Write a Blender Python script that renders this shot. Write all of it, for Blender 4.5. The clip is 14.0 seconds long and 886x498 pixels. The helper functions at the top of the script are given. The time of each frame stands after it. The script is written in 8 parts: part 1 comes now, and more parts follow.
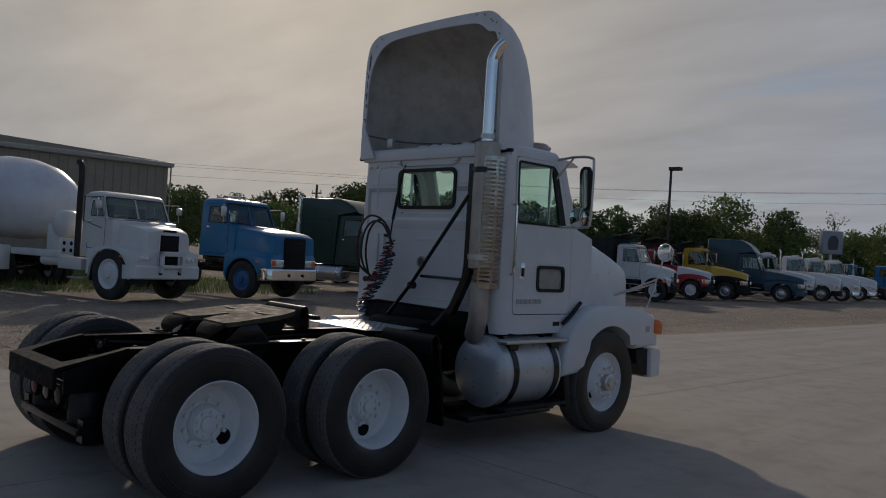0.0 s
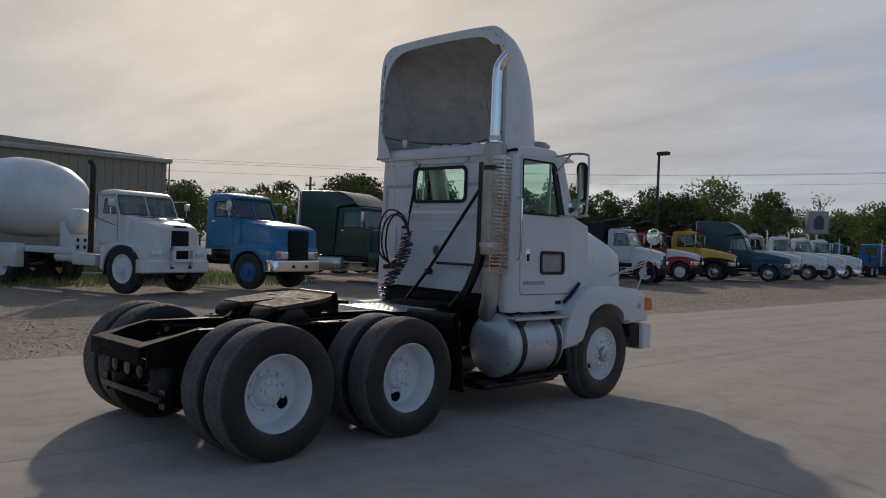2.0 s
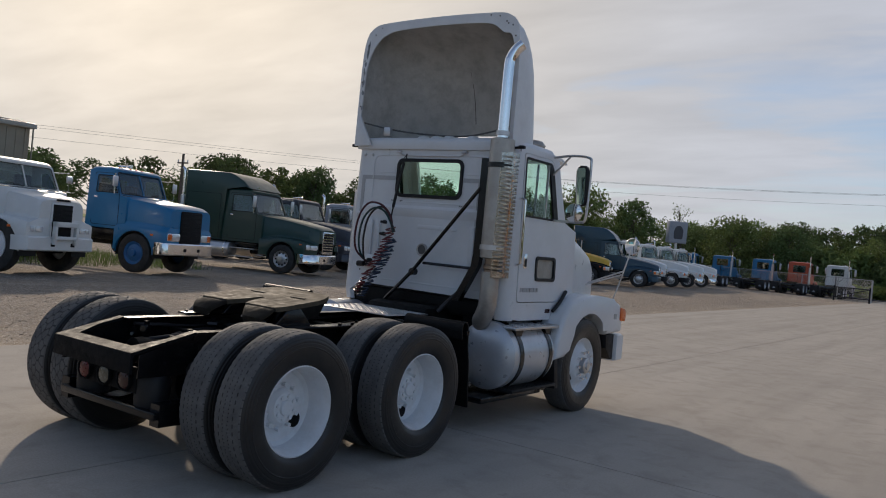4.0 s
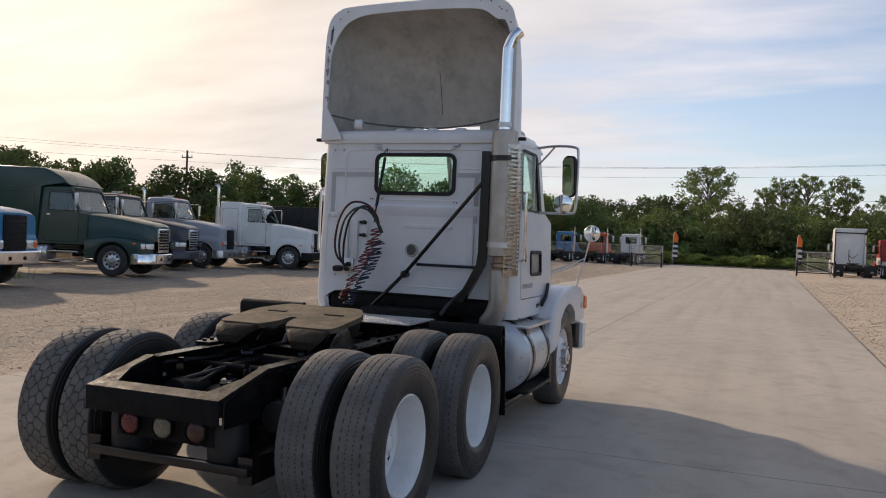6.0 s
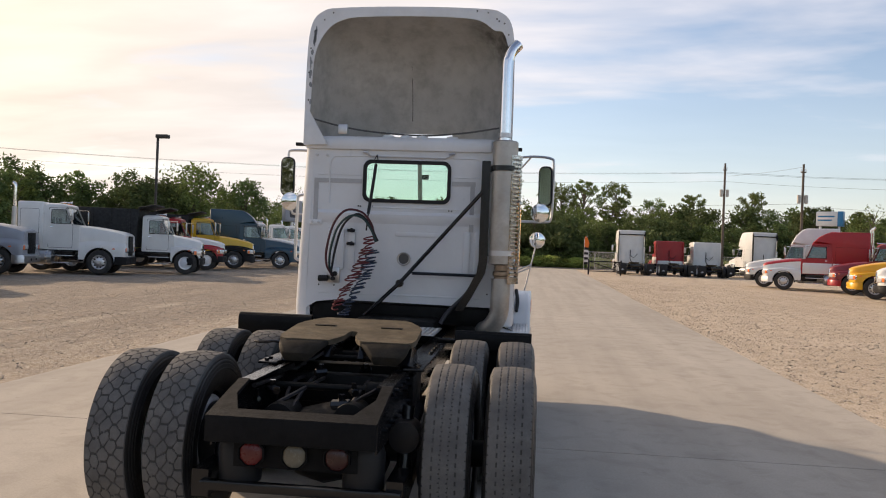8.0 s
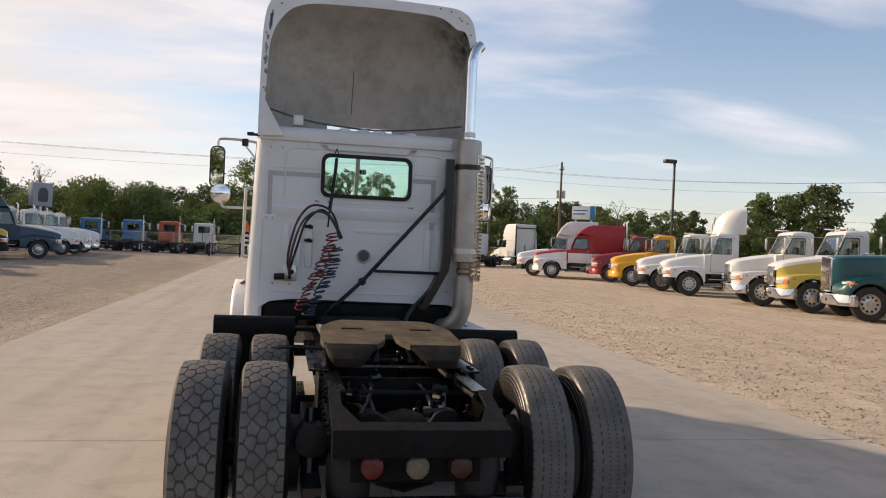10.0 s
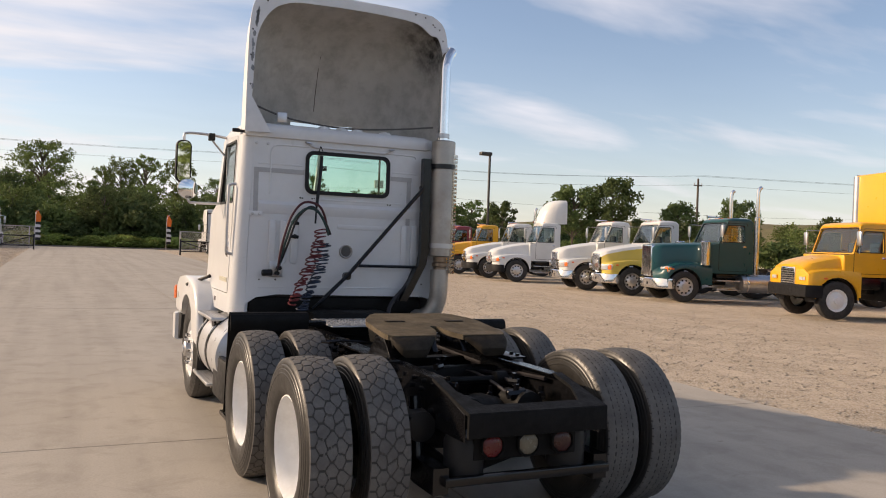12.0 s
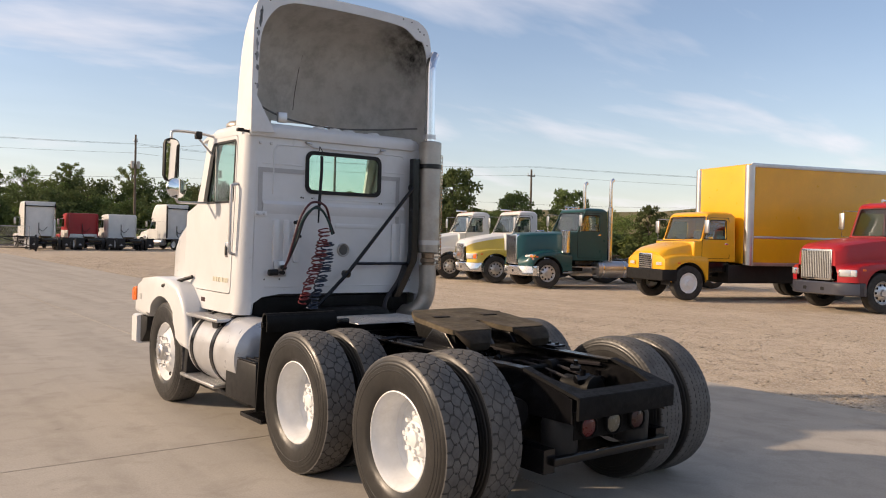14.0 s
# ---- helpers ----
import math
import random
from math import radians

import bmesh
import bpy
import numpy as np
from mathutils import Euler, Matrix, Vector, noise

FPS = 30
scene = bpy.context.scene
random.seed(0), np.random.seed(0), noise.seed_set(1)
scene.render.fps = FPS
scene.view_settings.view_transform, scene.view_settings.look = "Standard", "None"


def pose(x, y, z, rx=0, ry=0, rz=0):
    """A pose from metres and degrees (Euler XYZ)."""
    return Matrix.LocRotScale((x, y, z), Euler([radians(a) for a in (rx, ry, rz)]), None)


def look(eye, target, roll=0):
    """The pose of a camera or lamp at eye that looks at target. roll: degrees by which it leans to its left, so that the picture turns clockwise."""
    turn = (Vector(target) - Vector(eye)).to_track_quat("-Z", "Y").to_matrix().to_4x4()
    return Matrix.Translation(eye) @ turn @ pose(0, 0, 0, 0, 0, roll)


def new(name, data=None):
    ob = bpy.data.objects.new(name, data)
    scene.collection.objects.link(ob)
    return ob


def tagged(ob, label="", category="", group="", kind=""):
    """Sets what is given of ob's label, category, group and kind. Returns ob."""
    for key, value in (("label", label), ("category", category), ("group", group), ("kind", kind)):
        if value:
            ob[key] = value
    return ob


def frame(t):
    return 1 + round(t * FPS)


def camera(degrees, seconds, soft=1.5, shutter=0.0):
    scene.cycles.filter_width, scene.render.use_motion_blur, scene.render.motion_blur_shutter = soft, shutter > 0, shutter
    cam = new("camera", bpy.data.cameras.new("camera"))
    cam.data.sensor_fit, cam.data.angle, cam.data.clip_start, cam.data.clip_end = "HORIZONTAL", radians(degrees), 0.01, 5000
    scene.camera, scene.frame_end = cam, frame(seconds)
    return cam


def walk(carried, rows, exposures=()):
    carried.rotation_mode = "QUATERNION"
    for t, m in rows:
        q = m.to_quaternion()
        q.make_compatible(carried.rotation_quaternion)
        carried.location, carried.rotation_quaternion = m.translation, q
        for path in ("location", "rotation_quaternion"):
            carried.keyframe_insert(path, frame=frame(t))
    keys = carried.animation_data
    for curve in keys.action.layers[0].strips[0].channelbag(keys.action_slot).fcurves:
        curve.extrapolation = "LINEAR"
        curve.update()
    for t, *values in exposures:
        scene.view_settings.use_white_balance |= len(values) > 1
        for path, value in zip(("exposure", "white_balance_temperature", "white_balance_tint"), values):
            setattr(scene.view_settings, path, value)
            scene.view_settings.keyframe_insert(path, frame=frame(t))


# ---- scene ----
cam = camera(57.4, 14.0, 1.05)
PATH = [
    (0, (5.707, -2.39, 1.651), (4.267, -1.003, 1.663), 3.5),
    (0.5, (5.999, -2.903, 1.649), (4.582, -1.492, 1.616), 2.0),
    (1, (6.07, -3.035, 1.662), (4.642, -1.635, 1.615), 1.7),
    (1.5, (6.211, -3.157, 1.655), (4.769, -1.771, 1.642), 2.2),
    (2, (6.209, -3.204, 1.647), (4.786, -1.799, 1.631), 2.2),
    (2.5, (6.056, -3.316, 1.623), (4.673, -1.872, 1.591), 2.3),
    (3, (5.661, -3.412, 1.645), (4.332, -1.918, 1.627), 2.8),
    (3.2, (5.504, -3.448, 1.635), (4.208, -1.924, 1.616), 3.7),
    (5.3, (3.62, -3.81, 1.661), (2.708, -2.03, 1.66), 3.8),
    (5.5, (3.436, -3.877, 1.645), (2.576, -2.071, 1.642), 3.5),
    (6, (3.002, -4.056, 1.671), (2.276, -2.193, 1.647), 2.4),
    (6.5, (2.551, -4.199, 1.658), (1.926, -2.3, 1.617), 2.3),
    (7, (2.11, -4.403, 1.653), (1.638, -2.459, 1.63), 2.4),
    (7.5, (1.657, -4.512, 1.659), (1.335, -2.538, 1.659), 2.1),
    (8, (1.181, -4.497, 1.665), (0.96, -2.51, 1.664), 2.2),
    (8.5, (0.729, -4.524, 1.66), (0.678, -2.525, 1.645), 2.3),
    (8.7, (0.541, -4.52, 1.664), (0.551, -2.52, 1.636), 2.5),
    (10.8, (-1.323, -4.339, 1.672), (-0.774, -2.416, 1.7), 2.2),
    (11, (-1.486, -4.328, 1.671), (-0.9, -2.416, 1.71), 2.2),
    (11.5, (-1.937, -4.348, 1.647), (-1.216, -2.483, 1.674), 2.3),
    (12, (-2.31, -4.317, 1.663), (-1.47, -2.502, 1.65), 2.1),
    (12.5, (-2.678, -4.217, 1.673), (-1.758, -2.441, 1.664), 1.3),
    (13, (-3.095, -4.099, 1.677), (-2.054, -2.391, 1.677), 1.8),
    (13.5, (-3.5, -4.009, 1.691), (-2.357, -2.368, 1.674), 1.5),
    (14, (-3.826, -3.807, 1.69), (-2.62, -2.212, 1.663), 1.3),
]
walk(cam, [(t, look(eye, target, roll)) for t, eye, target, roll in PATH],
     exposures=[(0.0, -1.18, 6050, 13), (0.5, -0.76, 6050, 13), (1.0, -0.48, 6050, 13), (2.0, -0.66, 6050, 13), (3.0, -0.50, 6100, 13), (5.5, 0.04, 6550, 15), (6.5, 0.31, 6950, 17), (8.5, 0.43, 7200, 17), (11.0, 0.33, 7200, 18), (14.0, 0.40, 7150, 18)])

# ---------------------------------------------------------------- light
SUN_AZ, SUN_EL = 57.0, 22.0        # degrees left of +Y, above the horizon
sun_to = Vector((-math.sin(radians(SUN_AZ)) * math.cos(radians(SUN_EL)), math.cos(radians(SUN_AZ)) * math.cos(radians(SUN_EL)), math.sin(radians(SUN_EL))))
sun_data = bpy.data.lights.new("sun", "SUN")
sun_data.energy, sun_data.angle, sun_data.color = 3.5, radians(1.6), (1.0, 0.84, 0.64)
sun_ob = new("sun", sun_data)
sun_ob.matrix_world = look(sun_to * 300, (0, 0, 0))

world = bpy.data.worlds.new("sky")
scene.world = world
world.use_nodes = True
wt = world.node_tree
wt.nodes.clear()


def wn(kind, **vals):
    n = wt.nodes.new(kind)
    for k, v in vals.items():
        n.inputs[k].default_value = v
    return n


def wmath(op, a, b=None, clamp=False):
    n = wt.nodes.new("ShaderNodeMath")
    n.operation, n.use_clamp = op, clamp
    for i, v in enumerate((a, b)):
        if v is None:
            continue
        if isinstance(v, (int, float)):
            n.inputs[i].default_value = v
        else:
            wt.links.new(v, n.inputs[i])
    return n.outputs[0]


def wmix(fac, a, b):
    n = wt.nodes.new("ShaderNodeMix")
    n.data_type = "RGBA"
    for i, v in ((0, fac), (6, a), (7, b)):
        if isinstance(v, (int, float)):
            n.inputs[i].default_value = v
        elif isinstance(v, tuple):
            n.inputs[i].default_value = v
        else:
            wt.links.new(v, n.inputs[i])
    return n.outputs[2]


sky = wt.nodes.new("ShaderNodeTexSky")
sky.sky_type, sky.sun_disc = "NISHITA", False
sky.sun_elevation, sky.sun_rotation = radians(SUN_EL), radians(-SUN_AZ)
sky.air_density, sky.dust_density, sky.ozone_density = 1.0, 0.5, 2.6
coord = wt.nodes.new("ShaderNodeTexCoord")
sep = wt.nodes.new("ShaderNodeSeparateXYZ")
wt.links.new(coord.outputs["Generated"], sep.inputs[0])
up = wmath("MAXIMUM", sep.outputs[2], 0.0)
# a cloud layer: the direction laid flat on a high plane
flat = wmath("ADD", up, 0.16)
comb = wt.nodes.new("ShaderNodeCombineXYZ")
wt.links.new(wmath("DIVIDE", sep.outputs[0], flat), comb.inputs[0])
wt.links.new(wmath("DIVIDE", sep.outputs[1], flat), comb.inputs[1])
stretch = wt.nodes.new("ShaderNodeMapping")
stretch.inputs["Rotation"].default_value = (0, 0, radians(38))
stretch.inputs["Scale"].default_value = (0.65, 1.45, 1.0)
stretch.inputs["Location"].default_value = (4.3, 2.7, 0.0)
wt.links.new(comb.outputs[0], stretch.inputs[0])
n1 = wn("ShaderNodeTexNoise", Scale=0.95, Detail=6.0, Roughness=0.52, Distortion=0.35)
wt.links.new(stretch.outputs[0], n1.inputs["Vector"])
n2 = wn("ShaderNodeTexNoise", Scale=2.6, Detail=5.0, Roughness=0.52, Distortion=0.25)
wt.links.new(stretch.outputs[0], n2.inputs["Vector"])
dotn = wt.nodes.new("ShaderNodeVectorMath")
dotn.operation = "DOT_PRODUCT"
wt.links.new(coord.outputs["Generated"], dotn.inputs[0])
dotn.inputs[1].default_value = sun_to
near_sun = wmath("MAXIMUM", dotn.outputs["Value"], 0.0)
# thin cloud is denser towards the sun's side
veil = wmath("MULTIPLY", wmath("POWER", near_sun, 3.0), 0.75)
dens = wmath("ADD", wmath("ADD", wmath("MULTIPLY", n1.outputs[0], 1.5), wmath("MULTIPLY", n2.outputs[0], 0.35)), veil)
cloud = wmath("MULTIPLY", wmath("SUBTRACT", dens, 0.885), 2.6, clamp=True)
haze = wmath("MULTIPLY", wmath("POWER", wmath("SUBTRACT", 1.0, up, clamp=True), 7.0), wmath("ADD", 0.46, wmath("MULTIPLY", near_sun, 0.30)))
haze = wmath("MAXIMUM", haze, 0.06)
cloud = wmath("MAXIMUM", wmath("MULTIPLY", cloud, wmath("ADD", 0.86, wmath("MULTIPLY", near_sun, 0.135))), haze)
glow = wmath("POWER", near_sun, 16.0)
wide = wmath("POWER", near_sun, 3.0)
cloud_col = wmix(wide, (4.95, 5.25, 5.8, 1), (5.45, 5.15, 4.6, 1))
cloud_col = wmix(wmath("MULTIPLY", glow, 0.9), cloud_col, (10.6, 9.1, 6.9, 1))
lumpy = wmath("ADD", 0.62, wmath("ADD", wmath("MULTIPLY", n2.outputs[0], 0.40), wmath("MULTIPLY", n1.outputs[0], 0.36)))
lump_mix = wt.nodes.new("ShaderNodeVectorMath")
lump_mix.operation = "SCALE"
wt.links.new(cloud_col, lump_mix.inputs[0])
wt.links.new(lumpy, lump_mix.inputs["Scale"])
cloud_col = lump_mix.outputs[0]
skyc = wmix(cloud, sky.outputs[0], cloud_col)
bg = wt.nodes.new("ShaderNodeBackground")
bg.inputs["Strength"].default_value = 0.128
wt.links.new(skyc, bg.inputs["Color"])
wout = wt.nodes.new("ShaderNodeOutputWorld")
wt.links.new(bg.outputs[0], wout.inputs["Surface"])

# ---------------------------------------------------------------- materials


def mat(name, color, rough=0.5, metal=0.0, var=0.12, scale=6.0, bump=0.0, bscale=80.0, coat=0.0, spec=0.5, dirt=None, dirt_amt=0.35, dirt_scale=2.5, per=0.0, emit=0.0, soot=None):
    m = bpy.data.materials.new(name)
    m.use_nodes = True
    nt = m.node_tree
    p = nt.nodes["Principled BSDF"]
    tc = nt.nodes.new("ShaderNodeTexCoord")

    def noise_tex(s, d=5.0, r=0.55):
        n = nt.nodes.new("ShaderNodeTexNoise")
        n.inputs["Scale"].default_value, n.inputs["Detail"].default_value, n.inputs["Roughness"].default_value = s, d, r
        nt.links.new(tc.outputs["Object"], n.inputs["Vector"])
        return n.outputs[0]

    def ramp(src, lo, hi, a, b):
        r = nt.nodes.new("ShaderNodeMapRange")
        r.inputs[1].default_value, r.inputs[2].default_value, r.inputs[3].default_value, r.inputs[4].default_value = lo, hi, a, b
        nt.links.new(src, r.inputs[0])
        return r.outputs[0]

    def mixc(fac, a, b, blend="MIX"):
        n = nt.nodes.new("ShaderNodeMix")
        n.data_type, n.blend_type = "RGBA", blend
        for i, v in ((0, fac), (6, a), (7, b)):
            if isinstance(v, (int, float)):
                n.inputs[i].default_value = v
            elif isinstance(v, tuple):
                n.inputs[i].default_value = (*v[:3], 1)
            else:
                nt.links.new(v, n.inputs[i])
        return n.outputs[2]

    c = Vector(color)
    col = mixc(ramp(noise_tex(scale), 0.3, 0.7, 0, 1), tuple(c * (1 - var)), tuple(min(1, v * (1 + var)) for v in c))
    col = mixc(ramp(noise_tex(scale * 9, 3), 0.35, 0.65, 0, 0.5), col, tuple(c * (1 - 0.6 * var)))
    if dirt:
        d = nt.nodes.new("ShaderNodeMath")
        d.operation = "MULTIPLY"
        nt.links.new(ramp(noise_tex(dirt_scale, 8, 0.65), 0.45, 0.75, 0, 1), d.inputs[0])
        d.inputs[1].default_value = dirt_amt
        col = mixc(d.outputs[0], col, tuple(dirt))
    if soot:
        place, reach = soot
        ds = nt.nodes.new("ShaderNodeVectorMath")
        ds.operation = "DISTANCE"
        nt.links.new(tc.outputs["Object"], ds.inputs[0])
        ds.inputs[1].default_value = place
        sm = nt.nodes.new("ShaderNodeMath")
        sm.operation = "MULTIPLY"
        nt.links.new(ramp(ds.outputs["Value"], reach * 0.3, reach, 1, 0), sm.inputs[0])
        nt.links.new(ramp(noise_tex(7, 6, 0.6), 0.35, 0.6, 0.3, 1), sm.inputs[1])
        col = mixc(sm.outputs[0], col, (0.02, 0.018, 0.016))
    if per:
        oi = nt.nodes.new("ShaderNodeObjectInfo")
        hs = nt.nodes.new("ShaderNodeHueSaturation")
        nt.links.new(ramp(oi.outputs["Random"], 0, 1, 1 - per, 1 + per), hs.inputs["Value"])
        nt.links.new(ramp(oi.outputs["Random"], 0, 1, 0.5 - per * 0.06, 0.5 + per * 0.06), hs.inputs["Hue"])
        nt.links.new(col, hs.inputs["Color"])
        col = hs.outputs[0]
    nt.links.new(col, p.inputs["Base Color"])
    nt.links.new(ramp(noise_tex(scale * 2.3), 0.3, 0.7, max(0.02, rough * 0.8), min(1, rough * 1.2)), p.inputs["Roughness"])
    p.inputs["Metallic"].default_value = metal
    p.inputs["Specular IOR Level"].default_value = spec
    p.inputs["Coat Weight"].default_value = coat
    p.inputs["Coat Roughness"].default_value = 0.08
    if emit:
        p.inputs["Emission Color"].default_value = (*color, 1)
        p.inputs["Emission Strength"].default_value = emit
    if bump:
        b = nt.nodes.new("ShaderNodeBump")
        b.inputs["Strength"].default_value, b.inputs["Distance"].default_value = bump, 0.02
        nt.links.new(noise_tex(bscale, 6, 0.6), b.inputs["Height"])
        nt.links.new(b.outputs[0], p.inputs["Normal"])
    return m


def glass(name, tint, gloss=0.035):
    m = bpy.data.materials.new(name)
    m.use_nodes = True
    nt = m.node_tree
    nt.nodes.remove(nt.nodes["Principled BSDF"])
    tr = nt.nodes.new("ShaderNodeBsdfTransparent")
    tr.inputs[0].default_value = (*tint, 1)
    gl = nt.nodes.new("ShaderNodeBsdfGlossy")
    gl.inputs["Roughness"].default_value = 0.03
    lw = nt.nodes.new("ShaderNodeLayerWeight")
    lw.inputs["Blend"].default_value = 0.5
    pw = nt.nodes.new("ShaderNodeMath")
    pw.operation = "POWER"
    pw.inputs[1].default_value = 4.0
    nt.links.new(lw.outputs["Facing"], pw.inputs[0])
    fr = nt.nodes.new("ShaderNodeMath")
    fr.operation = "MULTIPLY_ADD"
    fr.inputs[1].default_value, fr.inputs[2].default_value = 0.7, gloss
    nt.links.new(pw.outputs[0], fr.inputs[0])
    mx = nt.nodes.new("ShaderNodeMixShader")
    nt.links.new(fr.outputs[0], mx.inputs[0])
    nt.links.new(tr.outputs[0], mx.inputs[1])
    nt.links.new(gl.outputs[0], mx.inputs[2])
    nt.links.new(mx.outputs[0], nt.nodes["Material Output"].inputs["Surface"])
    return m


WHITE = mat("cab white paint", (0.69, 0.70, 0.71), 0.34, 0, 0.04, 3, coat=0.25, dirt=(0.50, 0.49, 0.46), dirt_amt=0.30, dirt_scale=1.6, bump=0.03, bscale=14)
WHITE2 = mat("fairing white paint", (0.72, 0.73, 0.74), 0.45, 0, 0.05, 4, dirt=(0.30, 0.29, 0.27), dirt_amt=0.22, dirt_scale=3.2)
FIBRE = mat("raw grey fibreglass", (0.52, 0.505, 0.47), 0.85, 0, 0.12, 2.2, bump=0.5, bscale=16, dirt=(0.22, 0.205, 0.18), dirt_amt=0.6, dirt_scale=5.0, soot=((0.86, 2.95, 3.56), 0.45))
BLACK = mat("glossy black chassis paint", (0.006, 0.006, 0.007), 0.20, 0, 0.3, 5, spec=0.45, bump=0.12, bscale=26, dirt=(0.02, 0.018, 0.016), dirt_amt=0.12)
BLACKM = mat("matt black plastic", (0.012, 0.012, 0.013), 0.5, 0, 0.25, 6, spec=0.3)
UNDER = mat("oily dark underbody", (0.007, 0.0068, 0.0065), 0.5, 0, 0.5, 7, spec=0.15, bump=0.3, bscale=20)
RUBBER = mat("worn tyre rubber", (0.125, 0.12, 0.115), 0.88, 0, 0.3, 9, bump=0.12, bscale=120, dirt=(0.17, 0.155, 0.135), dirt_amt=0.55, dirt_scale=6, spec=0.25)
SIDEW = mat("black tyre sidewall", (0.018, 0.0172, 0.0165), 0.40, 0, 0.25, 7, bump=0.05, bscale=40, dirt=(0.05, 0.043, 0.036), dirt_amt=0.35, dirt_scale=5)
RIM = mat("white wheel paint", (0.76, 0.77, 0.78), 0.38, 0, 0.05, 6, dirt=(0.40, 0.37, 0.33), dirt_amt=0.30, dirt_scale=7)
CHROME = mat("chrome", (0.82, 0.82, 0.83), 0.12, 1.0, 0.04, 8)
ALU = mat("dull aluminium", (0.62, 0.62, 0.63), 0.38, 1.0, 0.12, 5, dirt=(0.35, 0.33, 0.31), dirt_amt=0.4)
TANKP = mat("silver painted tank", (0.56, 0.57, 0.59), 0.32, 0.45, 0.07, 5, dirt=(0.38, 0.36, 0.34), dirt_amt=0.4, dirt_scale=3)
GREASE = mat("greasy fifth wheel steel", (0.125, 0.10, 0.068), 0.8, 0.0, 0.45, 7, spec=0.12, bump=0.12, bscale=28, dirt=(0.05, 0.042, 0.033), dirt_amt=0.7, dirt_scale=6)
GLASS = glass("green tinted glass", (0.87, 0.97, 0.93))
GLASSB = glass("background tinted glass", (0.70, 0.78, 0.77), 0.08)
INTER = mat("dark cab trim", (0.035, 0.035, 0.038), 0.8)
MIRROR = mat("mirror glass", (0.85, 0.86, 0.87), 0.02, 1.0, 0.0, 1)
# tail lamp lens colours are darkened for the shade of their recess
REDLENS = mat("red lamp lens", (0.11, 0.010, 0.010), 0.3, 0, 0.15, 20)
DARKLENS = mat("dull red lamp lens", (0.045, 0.011, 0.009), 0.3, 0, 0.2, 20)
WHITELENS = mat("clear lamp lens", (0.15, 0.135, 0.10), 0.25, 0, 0.15, 30)
AMBER = mat("amber lamp lens", (0.80, 0.16, 0.02), 0.3)
GREYTAPE = mat("grey tape", (0.42, 0.42, 0.42), 0.6, 0, 0.1, 20)
COILR = mat("red air hose", (0.14, 0.016, 0.018), 0.4)
COILB = mat("blue air hose", (0.014, 0.026, 0.055), 0.4)
HOSE = mat("black hose", (0.015, 0.013, 0.016), 0.5)
RUST = mat("heat-stained steel", (0.36, 0.30, 0.24), 0.38, 0.85, 0.2, 6, dirt=(0.22, 0.12, 0.06), dirt_amt=0.55, dirt_scale=5)
STEEL = mat("galvanised exhaust steel", (0.46, 0.435, 0.40), 0.42, 0.7, 0.14, 4, dirt=(0.27, 0.19, 0.13), dirt_amt=0.6, dirt_scale=3.5)

# ---------------------------------------------------------------- geometry helpers


def finish(name, bm, material, smooth=35):
    me = bpy.data.meshes.new(name)
    bmesh.ops.recalc_face_normals(bm, faces=bm.faces)
    bm.to_mesh(me)
    bm.free()
    me.materials.append(material)
    if smooth:
        me.shade_smooth()
        me.set_sharp_from_angle(angle=radians(smooth))
    return me


def part(name, bm, material, parent=None, label="", smooth=35):
    ob = new(name, finish(name, bm, material, smooth))
    ob.parent = parent
    if label:
        ob["label"] = label
    return ob


def again(name, me, parent, m, label=""):
    ob = new(name, me)
    ob.parent = parent
    ob.matrix_basis = m
    if label:
        ob["label"] = label
    return ob


def thing(name, label, category, m=None, group="", kind=""):
    ob = tagged(new(name), label, category, group, kind)
    ob.empty_display_size = 0.3
    if m is not None:
        ob.matrix_basis = m
    return ob


def B():
    return bmesh.new()


def bevel_all(bm, geom_edges, w, seg=2):
    bmesh.ops.bevel(bm, geom=geom_edges, offset=w, segments=seg, affect="EDGES", profile=0.5, clamp_overlap=True)


def box(bm, x0, x1, y0, y1, z0, z1, bev=0.0, seg=2, m=None):
    vs = [bm.verts.new((x, y, z)) for x in (x0, x1) for y in (y0, y1) for z in (z0, z1)]
    idx = ((0, 1, 3, 2), (4, 6, 7, 5), (0, 4, 5, 1), (2, 3, 7, 6), (0, 2, 6, 4), (1, 5, 7, 3))
    fs = [bm.faces.new([vs[i] for i in f]) for f in idx]
    es = list({e for f in fs for e in f.edges})
    if m is not None:
        bmesh.ops.transform(bm, matrix=m, verts=vs)
    if bev:
        bevel_all(bm, es, bev, seg)
    return bm


def prism(bm, pts, axis, a, b, bev=0.0, seg=2):
    """A polygon given in the other two axes, pushed along axis from a to b."""
    def at(p, q):
        return {"x": (q, p[0], p[1]), "y": (p[0], q, p[1]), "z": (p[0], p[1], q)}[axis]
    lo = [bm.verts.new(at(p, a)) for p in pts]
    hi = [bm.verts.new(at(p, b)) for p in pts]
    fs = [bm.faces.new(lo), bm.faces.new(hi)]
    n = len(pts)
    for i in range(n):
        fs.append(bm.faces.new((lo[i], lo[(i + 1) % n], hi[(i + 1) % n], hi[i])))
    if bev:
        bevel_all(bm, list({e for f in fs[:2] for e in f.edges}), bev, seg)
    return bm


